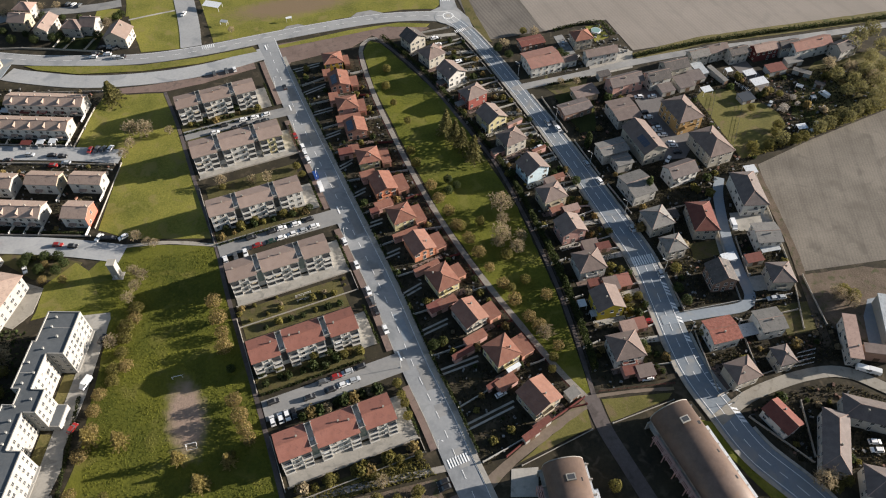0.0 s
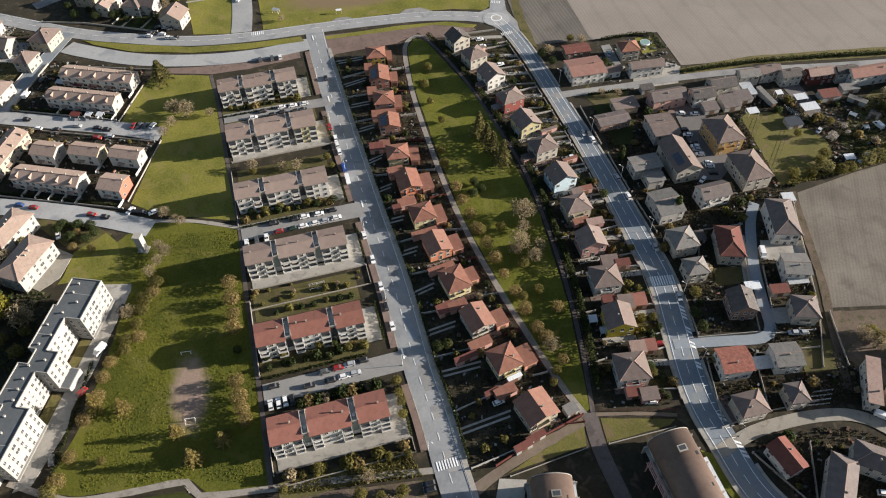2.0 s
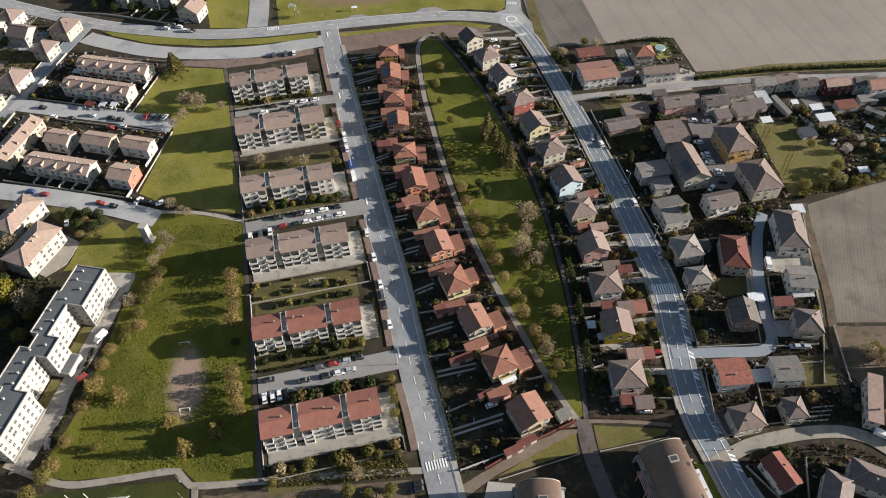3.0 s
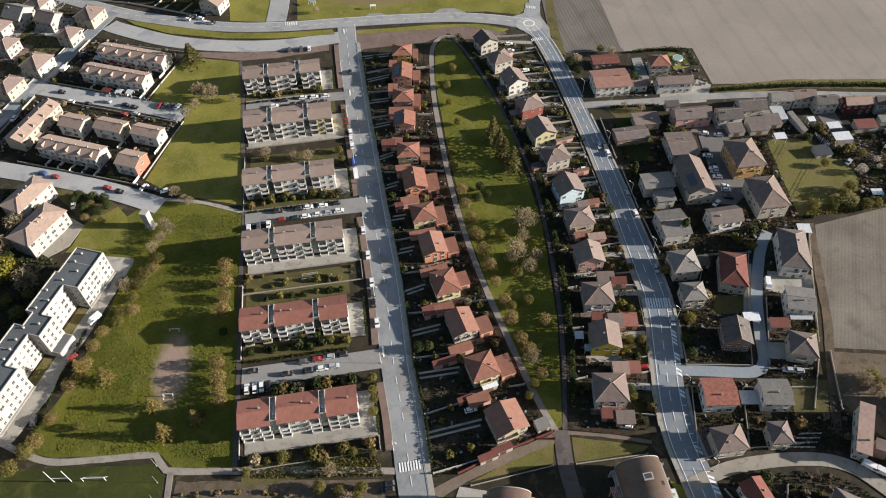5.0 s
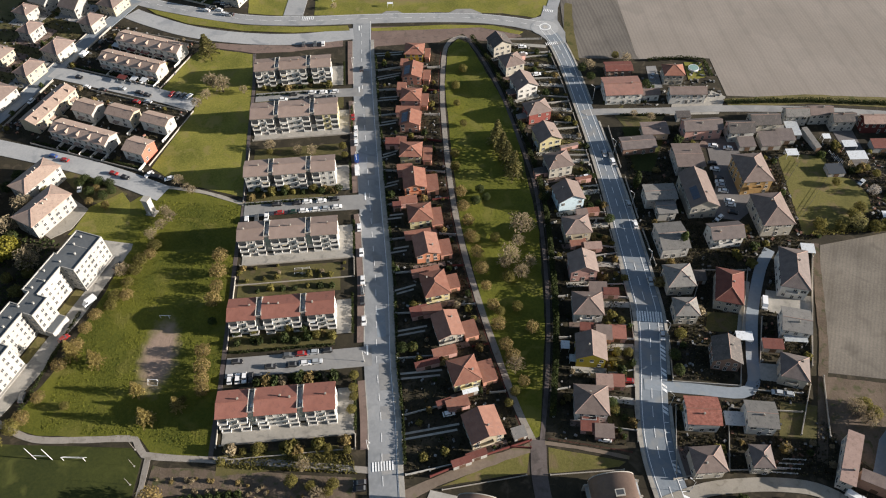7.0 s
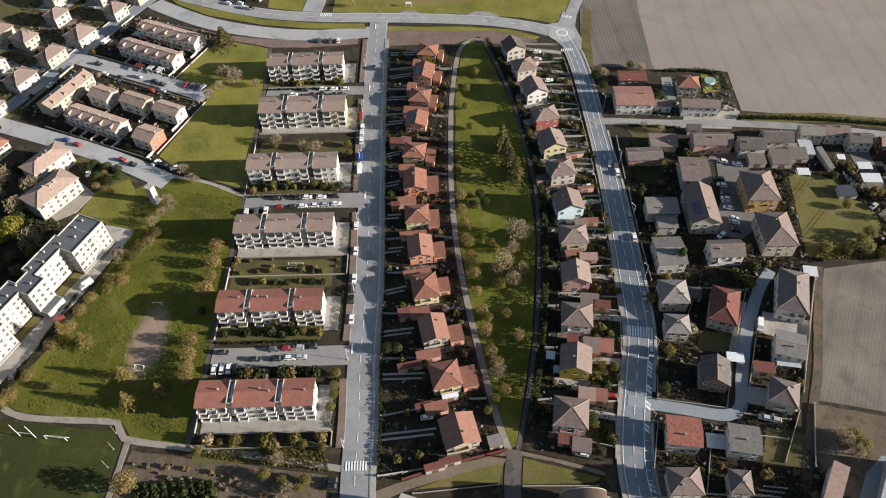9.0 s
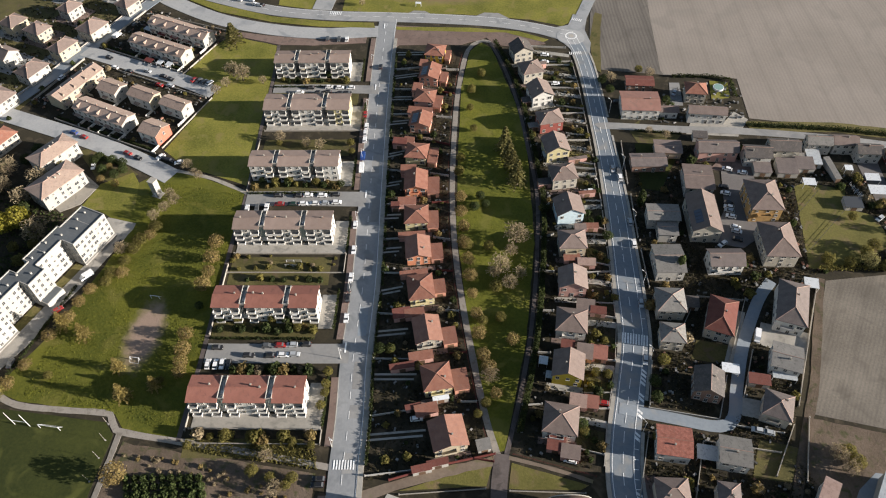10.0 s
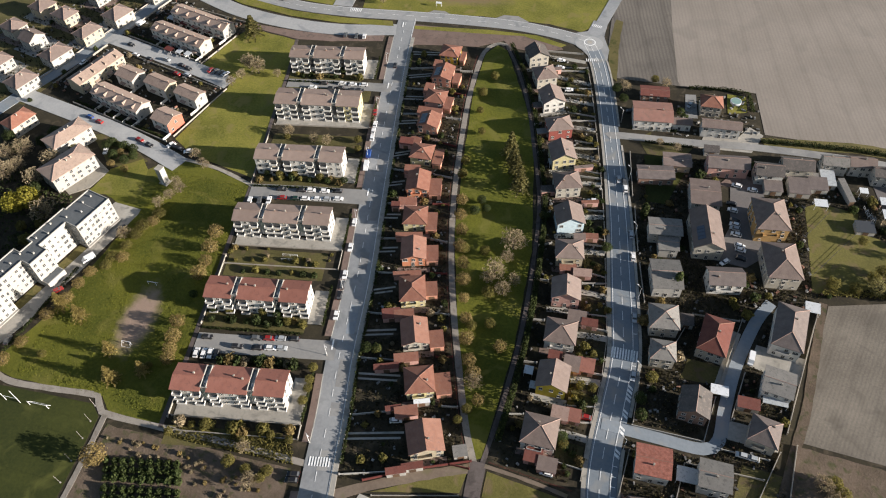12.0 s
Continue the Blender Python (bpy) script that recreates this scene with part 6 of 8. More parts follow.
def build_car(colour, kind):
    ob = thing("van" if kind == "van" else "car", 0, 0, 0, 0, f"{colour} {'panel van' if kind == 'van' else 'hatchback car'} standing on the asphalt", "van" if kind == "van" else "car")
    L, W = (5.4, 2.0) if kind == "van" else (4.2, 1.76)
    g = Geo()
    if kind == "van":
        prof = [(-L / 2, 0.35), (L / 2, 0.35), (L / 2, 0.9), (L / 2 - 0.55, 1.15), (L / 2 - 1.35, 2.15), (-L / 2 + 0.1, 2.2), (-L / 2, 2.0)]
        cab = [(L / 2 - 0.62, 1.2), (L / 2 - 1.32, 2.05), (L / 2 - 2.1, 2.05), (L / 2 - 2.1, 1.25)]
    else:
        prof = [(-L / 2, 0.3), (L / 2, 0.3), (L / 2, 0.62), (L / 2 - 0.12, 0.76), (L / 2 - 1.05, 0.95), (-L / 2 + 0.25, 1.0), (-L / 2, 0.9)]
        cab = [(L / 2 - 1.0, 0.93), (L / 2 - 1.65, 1.4), (-L / 2 + 0.75, 1.42), (-L / 2 + 0.18, 0.97)]
    ring = [(x, z) for x, z in prof]
    g.solid([(x, W / 2 - (0.06 if z > 0.8 else 0), z) for x, z in ring], [(x, -W / 2 + (0.06 if z > 0.8 else 0), z) for x, z in ring])
    part("body", g, CAR_PAINT[colour], ob)
    c = Geo()
    tw = W / 2 - (0.0 if kind == "van" else 0.2)
    if kind == "van":
        c.solid([(x + 0.02, tw + 0.01, z) for x, z in cab], [(x + 0.02, -tw - 0.01, z) for x, z in cab])
    else:
        (a, za), (b, zb), (e, ze), (f, zf) = cab
        lo, hi = W / 2 - 0.09, tw
        c.solid([(a, -lo, za), (a, lo, za), (f, lo, zf), (f, -lo, zf)], [(b, -hi, zb), (b, hi, zb), (e, hi, ze), (e, -hi, ze)])
        part("roof_panel", Geo().box(e - 0.05, b + 0.06, -hi - 0.01, hi + 0.01, zb - 0.01, zb + 0.06), CAR_PAINT[colour], ob)
    part("glazing", c, PANE, ob, "dark tinted glass")
    wheel = Geo()
    wheel.tube((0, -0.1, 0), (0, 0.1, 0), 0.32, 0.32, 12)
    wm = wheel.mesh("wheel", RUBBER)
    for sx in (-1, 1):
        for sy in (-1, 1):
            part("wheel", wm, None, ob, at=pose(sx * L * 0.31, sy * (W / 2 - 0.08), 0.32))
    for sy in (-1, 1):
        part("headlight", Geo().box(L / 2 - 0.1, L / 2 + 0.02, sy * W * 0.33 - 0.18, sy * W * 0.33 + 0.18, 0.58, 0.72), FRAME, ob)
        part("tail_light", Geo().box(-L / 2 - 0.02, -L / 2 + 0.08, sy * W * 0.38 - 0.12, sy * W * 0.38 + 0.12, 0.65, 0.88), CAR_PAINT["red"], ob)
    return ob


def car(x, y, rot, colour, kind="car"):
    m = pose(x, y, 0.25, 0, 0, rot + (180 if int(x * 10) % 2 else 0))
    if (colour, kind) not in CARS:
        CARS[colour, kind] = build_car(colour, kind)
        CARS[colour, kind].matrix_basis = m
        return CARS[colour, kind]
    return copy_thing(CARS[colour, kind], m)


# ---- garages, sheds and porches ----
outbuilding(-67.3, 296.4, 4.1, 5.1, 15, 3.0, R_RED, W_PINK, "red tiled garage built against the garden wall", "mono", 0.12, "garage", "garage")
outbuilding(-61.4, 276.9, 4.7, 6.9, 15, 3.0, R_RED, W_PINK, "red tiled garage built against the garden wall", "mono", 0.12, "garage", "garage")
outbuilding(-52.7, 262.2, 11.8, 4.5, 16, 3.0, R_RED, W_PINK, "red tiled garage built against the garden wall", "mono", 0.12, "garage", "garage")
outbuilding(-51.8, 238.9, 6.4, 4.6, 17, 3.0, R_DARKRED, W_PINK, "red tiled garage built against the garden wall", "mono", 0.12, "garage", "garage")
outbuilding(-48.1, 240.8, 4.9, 5.1, 17, 3.0, R_RED, W_PINK, "red tiled garage built against the garden wall", "mono", 0.12, "garage", "garage")
outbuilding(-40.1, 224.1, 7.0, 5.2, 24, 3.0, R_RED, W_PINK, "red tiled garage built against the garden wall", "mono", 0.12, "garage", "garage")
outbuilding(-32.2, 206.8, 7.8, 4.0, 26, 3.0, R_RED, W_PINK, "red tiled garage built against the garden wall", "mono", 0.12, "garage", "garage")
outbuilding(-35.8, 202.8, 3.7, 3.2, 26, 3.0, R_DARKRED, W_PINK, "red tiled garage built against the garden wall", "mono", 0.12, "garage", "garage")
outbuilding(-22.1, 190.8, 11.1, 2.7, 29, 3.0, R_RED, W_PINK, "red tiled garage built against the garden wall", "mono", 0.12, "garage", "garage")
outbuilding(-12.8, 173.5, 11.1, 2.3, 32, 3.0, R_RED, W_PINK, "red tiled garage built against the garden wall", "mono", 0.12, "garage", "garage")
outbuilding(-8.5, 154.5, 6.9, 4.3, 34, 3.0, R_DARKRED, W_PINK, "red tiled garage built against the garden wall", "mono", 0.12, "garage", "garage")
outbuilding(-4.2, 156.6, 7.6, 3.6, 34, 3.0, R_RED, W_PINK, "red tiled garage built against the garden wall", "mono", 0.12, "garage", "garage")
outbuilding(1.7, 134.4, 9.0, 2.4, 34, 3.0, R_DARKRED, W_PINK, "red tiled garage built against the garden wall", "mono", 0.12, "garage", "garage")
outbuilding(6.1, 140.8, 8.9, 3.6, 34, 3.0, R_RED, W_PINK, "red tiled garage built against the garden wall", "mono", 0.12, "garage", "garage")
outbuilding(16.8, 122.7, 8.0, 4.1, 37, 3.0, R_RED, W_PINK, "red tiled garage built against the garden wall", "mono", 0.12, "garage", "garage")
outbuilding(12.2, 121.8, 5.5, 1.9, 37, 3.0, R_DARKRED, W_PINK, "red tiled garage built against the garden wall", "mono", 0.12, "garage", "garage")
outbuilding(24.3, 103.4, 6.7, 2.4, 37, 3.0, R_DARKRED, W_WHITE, "red tiled garage built against the garden wall", "mono", 0.12, "garage", "garage")
outbuilding(28.2, 107.2, 7.2, 2.3, 37, 3.0, R_DARKRED, W_WHITE, "red tiled garage built against the garden wall", "mono", 0.12, "garage", "garage")
outbuilding(-58.5, 307.0, 2.8, 7.2, 15, 3.2, R_RED, W_SALMON, "low red tiled porch beside the house", "mono", 0.08, "porch", "porch")
outbuilding(-52.9, 289.7, 3.8, 7.2, 15, 3.2, R_RED, W_SALMON, "low red tiled porch beside the house", "mono", 0.08, "porch", "porch")
outbuilding(-47.5, 271.0, 4.0, 8.4, 15, 3.2, R_RED, W_SALMON, "low red tiled porch beside the house", "mono", 0.08, "porch", "porch")
outbuilding(-33.7, 236.1, 4.3, 9.0, 17, 3.2, R_RED, W_SALMON, "low red tiled porch beside the house", "mono", 0.08, "porch", "porch")
outbuilding(-25.8, 219.3, 5.4, 9.2, 24, 3.2, R_RED, W_SALMON, "low red tiled porch beside the house", "mono", 0.08, "porch", "porch")
outbuilding(-17.6, 201.3, 4.9, 9.0, 26, 3.2, R_RED, W_SALMON, "low red tiled porch beside the house", "mono", 0.08, "porch", "porch")
outbuilding(-9.0, 186.5, 5.1, 7.8, 29, 3.2, R_RED, W_SALMON, "low red tiled porch beside the house", "mono", 0.08, "porch", "porch")
outbuilding(-0.8, 171.2, 4.9, 6.5, 32, 3.2, R_RED, W_SALMON, "low red tiled porch beside the house", "mono", 0.08, "porch", "porch")
outbuilding(11.9, 152.5, 5.4, 7.0, 34, 3.2, R_RED, W_SALMON, "low red tiled porch beside the house", "mono", 0.08, "porch", "porch")
outbuilding(22.8, 137.6, 5.6, 8.2, 34, 3.2, R_RED, W_SALMON, "low red tiled porch beside the house", "mono", 0.08, "porch", "porch")
outbuilding(19.5, 128.6, 5.7, 1.6, 34, 2.9, TARP, W_WHITE, "white terrace roof beside the house", "mono", 0.12, "terrace_roof", "roof")
outbuilding(39.3, 119.0, 4.8, 4.0, 37, 2.6, R_GREY, W_GREY, "small grey garden shed", "mono", 0.12, "garden_shed", "shed")
outbuilding(25.7, 260.6, 8.7, 1.6, 34, 2.9, R_TAUPE, W_PINK, "taupe tiled outbuilding beside the driveway", "mono", 0.12, "garage", "garage")
outbuilding(35.9, 242.1, 7.4, 1.6, 31, 2.9, R_RED, W_PINK, "red roofed outbuilding beside the driveway", "mono", 0.12, "garage", "garage")
outbuilding(39.3, 222.0, 4.9, 3.4, 24, 2.9, R_TAUPE, W_PINK, "taupe tiled outbuilding beside the driveway", "mono", 0.12, "garage", "garage")
outbuilding(43.0, 224.5, 6.2, 2.5, 24, 2.9, R_RED, W_PINK, "red roofed outbuilding beside the driveway", "mono", 0.12, "garage", "garage")
outbuilding(41.1, 205.4, 6.6, 3.1, 24, 2.9, R_RED, W_PINK, "red roofed outbuilding beside the driveway", "mono", 0.12, "garage", "garage")
outbuilding(47.1, 205.5, 7.2, 3.6, 21, 2.9, R_PINK, W_PINK, "taupe tiled outbuilding beside the driveway", "mono", 0.12, "garage", "garage")
outbuilding(52.9, 185.7, 6.9, 4.7, 16, 2.9, R_TAUPE, W_PINK, "taupe tiled outbuilding beside the driveway", "mono", 0.12, "garage", "garage")
outbuilding(58.0, 185.2, 6.0, 3.3, 16, 2.9, R_DARKRED, W_PINK, "red roofed outbuilding beside the driveway", "mono", 0.12, "garage", "garage")
outbuilding(58.8, 166.0, 5.9, 6.2, 14, 2.9, R_TAUPE, W_PINK, "taupe tiled outbuilding beside the driveway", "mono", 0.12, "garage", "garage")
outbuilding(63.4, 167.7, 6.3, 5.7, 14, 2.9, R_RUST, W_PINK, "red roofed outbuilding beside the driveway", "mono", 0.12, "garage", "garage")
outbuilding(52.3, 166.6, 5.0, 3.5, 14, 2.9, R_DARKRED, W_PINK, "red roofed outbuilding beside the driveway", "mono", 0.12, "garage", "garage")
outbuilding(62.6, 146.5, 5.9, 5.0, 14, 2.9, R_PINK, W_PINK, "taupe tiled outbuilding beside the driveway", "mono", 0.12, "garage", "garage")
outbuilding(66.8, 147.9, 5.1, 4.8, 14, 2.9, R_RUST, W_PINK, "red roofed outbuilding beside the driveway", "mono", 0.12, "garage", "garage")
outbuilding(60.8, 128.8, 6.0, 5.0, 14, 2.9, R_DARKRED, W_PINK, "red roofed outbuilding beside the driveway", "mono", 0.12, "garage", "garage")
outbuilding(66.0, 128.0, 6.4, 4.9, 14, 2.9, R_TAUPE, W_PINK, "taupe tiled outbuilding beside the driveway", "mono", 0.12, "garage", "garage")
outbuilding(-8.7, 290.2, 6.1, 3.5, 38, 2.9, R_SLATE, W_PINK, "taupe tiled outbuilding beside the driveway", "mono", 0.12, "garage", "garage")
outbuilding(0.7, 274.0, 6.4, 3.2, 35, 2.9, R_GREY, W_PINK, "taupe tiled outbuilding beside the driveway", "mono", 0.12, "garage", "garage")
outbuilding(17.2, 240.8, 6.1, 3.6, 32, 2.9, R_SLATE, W_PINK, "taupe tiled outbuilding beside the driveway", "mono", 0.12, "garage", "garage")
outbuilding(-12.8, 319.4, 6.2, 2.3, 40, 2.9, R_TAUPE, W_PINK, "taupe tiled outbuilding beside the driveway", "mono", 0.12, "garage", "garage")
canopy(107.1, 180.2, 6.0, 3.7, 15, 2.6, TARP, "white canopy on posts in a back yard")
canopy(106.3, 145.8, 6.9, 5.1, 14, 2.6, SHEET, "pale metal canopy on posts in a back yard")
canopy(128.1, 229.9, 5.3, 4.7, 12, 2.6, TARP, "white canopy on posts in a back yard")
canopy(120.7, 285.7, 5.3, 4.0, 20, 2.6, TARP, "white canopy on posts in a back yard")
outbuilding(117.5, 296.4, 7.7, 7.2, 20, 2.8, R_UMBER, W_GREY, "low weathered shed in a back yard", "mono", 0.12, "garden_shed", "shed")
outbuilding(110.6, 291.3, 8.8, 8.9, 20, 2.8, R_UMBER, W_GREY, "low weathered shed in a back yard", "mono", 0.12, "garden_shed", "shed")
outbuilding(114.2, 300.2, 6.0, 3.4, 20, 2.8, R_GREY, W_GREY, "low weathered shed in a back yard", "mono", 0.12, "garden_shed", "shed")
canopy(147.9, 292.2, 8.2, 5.2, 20, 2.6, TARP, "white canopy on posts in a back yard")
canopy(144.8, 299.1, 6.1, 4.1, 20, 2.6, TARP, "white canopy on posts in a back yard")
outbuilding(101.0, 286.5, 7.6, 6.4, 20, 2.8, R_UMBER, W_GREY, "low weathered shed in a back yard", "mono", 0.12, "garden_shed", "shed")
outbuilding(117.0, 179.7, 7.4, 4.2, 14, 2.8, R_DARKRED, W_GREY, "low weathered shed in a back yard", "mono", 0.12, "garden_shed", "shed")
canopy(124.7, 184.5, 8.2, 2.5, 14, 2.6, SHEET, "pale metal canopy on posts in a back yard")
canopy(46.5, 156.8, 3.2, 3.2, 14, 2.6, TARP, "white canopy on posts in a back yard")
canopy(50.7, 152.3, 3.4, 2.8, 14, 2.6, SHEET, "pale metal canopy on posts in a back yard")
canopy(13.1, 258.3, 5.6, 3.7, 34, 2.6, SHEET, "pale metal canopy on posts in a back yard")
outbuilding(88.8, 203.0, 5.2, 4.8, 18, 2.8, R_SLATE, W_GREY, "low weathered shed in a back yard", "mono", 0.12, "garden_shed", "shed")
canopy(159.0, 258.6, 4.8, 3.3, 14, 2.6, TARP, "white canopy on posts in a back yard")
outbuilding(71.9, 297.3, 6.8, 4.3, 20, 2.8, R_SLATE, W_GREY, "low weathered shed in a back yard", "mono", 0.12, "garden_shed", "shed")
outbuilding(120.4, 301.9, 6, 9, 20, 2.8, SHEET, W_GREY, "long shed with a pale sheet roof", "mono", 0.08, "garden_shed", "shed")
outbuilding(128.7, 298.2, 2.8, 13, 32, 2.4, R_GREY, W_GREY, "long narrow grey lean-to shed", "mono", 0.08, "garden_shed", "shed")
outbuilding(158.8, 303.0, 10, 6, 18, 3, R_DARKRED, W_GREY, "low shed with a dark red tiled roof", "mono", 0.08, "garden_shed", "shed")
outbuilding(169.6, 309.8, 9, 5, 18, 2.8, R_GREY, W_WHITE, "white shed with a weathered flat roof", "mono", 0.08, "garden_shed", "shed")
outbuilding(171.7, 300.9, 9, 3, -28, 2.4, R_GREY, W_GREY, "low weathered shed in a back yard", "mono", 0.08, "garden_shed", "shed")
outbuilding(138.8, 280.7, 7.5, 6, 20, 2.2, PANE, W_GREY, "low greenhouse with dull dark glass panes", "mono", 0.08, "greenhouse", "greenhouse")
outbuilding(205.0, 328.0, 9, 4, -25, 2.5, SHEET, W_GREY, "long shed with a pale sheet roof", "mono", 0.08, "garden_shed", "shed")
outbuilding(177.5, 291.2, 5, 3, -30, 2.2, R_SLATE, W_GREY, "low weathered shed in a back yard", "mono", 0.08, "garden_shed", "shed")
canopy(135.1, 301.3, 3.4, 3, 20, 2.5, TARP, "white canopy on posts in a back yard")
canopy(163.5, 257.1, 1.8, 1.8, 20, 1.6, TARP, "small white canopy in a vegetable garden")
canopy(167.6, 262.7, 2.2, 1.6, 20, 1.6, TARP, "small white canopy in a vegetable garden")
canopy(167.3, 289.8, 3.4, 2.2, -30, 1.8, SHEET, "pale metal canopy over stored goods")
canopy(171.5, 281.2, 2.6, 2.2, 10, 1.8, SHEET, "pale metal canopy over stored goods")
outbuilding(160.1, 150.0, 9, 20, -8, 4.5, SHEET, W_WHITE, "white sheet-roofed works building", "mono", 0.08, "workshop", "workshop")
outbuilding(149.6, 136.2, 11.0, 4.0, -8, 5.6, R_TAUPE, W_BRICK, "brick wing with a faded clay roof", "mono", 0.08, "brick_wing", "building")
canopy(-94.4, 346.2, 3.2, 1.4, 18, 2.2, TARP, "small pale roofed shelter on the lawn")
canopy(-139.5, 358.7, 10, 5, -15, 2.5, TARP, "white canopy on the building plot")
canopy(-129.5, 342.6, 4, 2, -15, 2.2, SHEET, "pale metal canopy on the building plot")
canopy(-200.2, 243.9, 5, 3, -2, 2.4, W_DARKRED, "dark red awning over a terrace garden")
canopy(-193.7, 244.7, 3.4, 3, -2, 2.4, TARP, "white awning over a terrace garden")
canopy(-188.3, 245.2, 3.4, 3, -2, 2.4, TARP, "white awning over a terrace garden")
canopy(-218.9, 266.6, 5, 3, -2, 2.4, SHEET, "pale grey awning over a terrace garden")
canopy(-209.0, 265.8, 5, 3, -2, 2.4, W_DARKRED, "dark red awning over a terrace garden")
canopy(-200.8, 265.9, 5, 3, -2, 2.4, W_RED, "red awning over a terrace garden")
canopy(-192.6, 266.0, 5, 3, -2, 2.4, W_DARKRED, "dark red awning over a terrace garden")


# ---- trees ----
tree("park", -12.5, 218.6, 5.2, 1.0, "trees along the park path")
tree("park", -9.0, 210.5, 5.4, 1.0, "trees along the park path")
tree("park", -4.7, 203.6, 5.4, 1.0, "trees along the park path")
tree("park", -1.2, 195.5, 5.6, 1.0, "trees along the park path")
tree("park", 3.7, 188.4, 5.4, 1.0, "trees along the park path")
tree("park", 7.8, 181.1, 5.6, 1.0, "trees along the park path")
tree("park", 11.9, 173.8, 4.4, 1.0, "trees along the park path")
tree("park", 17.0, 165.9, 5.0, 1.0, "trees along the park path")
tree("park", 21.1, 158.2, 5.6, 1.0, "trees along the park path")
tree("park", 26.2, 150.5, 5.2, 1.0, "trees along the park path")
tree("park", 29.6, 146.5, 5.6, 1.0, "trees along the park path")
tree("park", 36.2, 138.1, 4.5, 1.0, "trees along the park path")
tree("park", 33.4, 160.7, 5.0, 1.0, "trees along the park path")
tree("olive", -22.4, 240.9, 4.3)
tree("olive", -19.5, 232.6, 4.7)
tree("olive", 0.5, 195.5, 4.7)
tree("olive", 20.0, 164.1, 4.1)
tree("olive", 25.7, 168.2, 4.3)
tree("olive", 8.6, 198.4, 4.4)
tree("olive", 19.0, 180.5, 5.1)
tree("bare", 17.5, 206.0, 9.7)
tree("bare", 17.1, 189.8, 8.3)
tree("bare", 23.3, 183.9, 6.5)
tree("bare", 15.6, 186.4, 5.5)
tree("bare", 31.6, 143.2, 6.2)
tree("bare", 17.8, 199.0, 5.5)
tree("bare", 25.1, 190.2, 5.3)
tree("olive", -37.5, 301.3, 4.4)
tree("olive", -32.3, 275.0, 3.7)
tree("olive", -24.9, 261.8, 3.7)
tree("olive", -36.9, 287.4, 4.5)
tree("conifer", -6.4, 254.0, 9.4)
tree("conifer", 1.1, 244.2, 8.1)
tree("conifer", 6.2, 236.4, 9.6)
tree("conifer", -2.0, 248.0, 8.7)
tree("green", -5.2, 222.7, 4.2)
tree("green", -1.4, 219.4, 3.7)
tree("green", -4.9, 215.8, 4.5)
tree("olive", -122.7, 152.6, 5.9, 0.62, "trees along the yard")
tree("olive", -123.9, 144.4, 6.3, 0.62, "trees along the yard")
tree("olive", -123.3, 139.4, 6.2, 0.62, "trees along the yard")
tree("olive", -122.4, 133.2, 5.4, 0.62, "trees along the yard")
tree("olive", -123.1, 126.2, 5.5, 0.62, "trees along the yard")
tree("olive", -122.3, 121.9, 5.2, 0.62, "trees along the yard")
tree("park", -125.3, 116.4, 5.3, 0.62, "trees along the yard")
tree("park", -125.2, 110.1, 5.2, 0.62, "trees along the yard")
tree("park", -123.8, 102.7, 5.6, 0.62, "trees along the yard")
tree("park", -124.4, 93.6, 6.0, 0.62, "trees along the yard")
tree("park", -123.5, 80.5, 5.1, 0.62, "trees along the yard")
tree("park", -123.4, 71.7, 6.1, 0.62, "trees along the yard")
tree("park", -119.3, 127.9, 5.6, 0.62, "trees along the yard")
tree("park", -122.0, 148.2, 5.6, 0.62, "trees along the yard")
tree("bare", -124.7, 167.9, 5.5)
tree("bare", -125.9, 162.8, 5.0)
tree("bare", -128.6, 170.2, 4.8)
tree("bare", -127.0, 157.0, 5.0)
tree("bare", -127.3, 137.2, 5.3)
tree("bare", -127.6, 185.7, 4.0)
tree("bare", -132.8, 187.9, 5.1)
tree("bare", -124.5, 184.8, 4.0)
tree("park", -93.5, 155.2, 6.4, 1.0, "trees along the garden path")
tree("park", -90.0, 147.9, 6.6, 1.0, "trees along the garden path")
tree("park", -87.3, 141.7, 5.3, 1.0, "trees along the garden path")
tree("park", -85.2, 135.4, 6.5, 1.0, "trees along the garden path")
tree("park", -77.2, 114.2, 5.9, 1.0, "trees along the garden path")
tree("park", -74.0, 108.4, 6.2, 1.0, "trees along the garden path")
tree("park", -69.5, 100.5, 5.3, 1.0, "trees along the garden path")
tree("park", -71.6, 104.0, 5.4, 1.0, "trees along the garden path")
tree("gold", -91.4, 93.2, 5.6, 0.9)
tree("gold", -82.2, 84.9, 6.8, 0.9)
tree("gold", -74.7, 92.6, 5.6, 0.9)
tree("gold", -112.3, 98.9, 6.5, 0.9)
tree("gold", -122.7, 99.3, 6.7, 0.9)
tree("olive", -112.2, 80.4, 3.4)
tree("olive", -74.5, 95.3, 2.9)
tree("conifer", -169.5, 276.0, 12.0, 0.66)
tree("bare", -153.4, 252.3, 8.1)
tree("bare", -146.8, 251.2, 8.7)
tree("bare", -136.1, 253.2, 4.5)
tree("bare", -152.7, 237.0, 5.4)
tree("bare", -151.7, 243.7, 5.4)
tree("yellow", -175.7, 130.8, 11.0)
tree("yellow", -179.7, 126.3, 9.8)
tree("bare", -164.4, 128.8, 10.1)
tree("bare", -198.4, 143.9, 8.1)
tree("bare", -184.7, 142.1, 8.7)
tree("bare", -204.1, 152.6, 9.3)
tree("bare", -185.2, 152.8, 10.1)
tree("bare", -208.6, 146.9, 8.7)
tree("bare", -199.2, 137.4, 10.1)
tree("green", -208.6, 152.3, 6.1)
tree("green", -201.8, 161.0, 5.8)
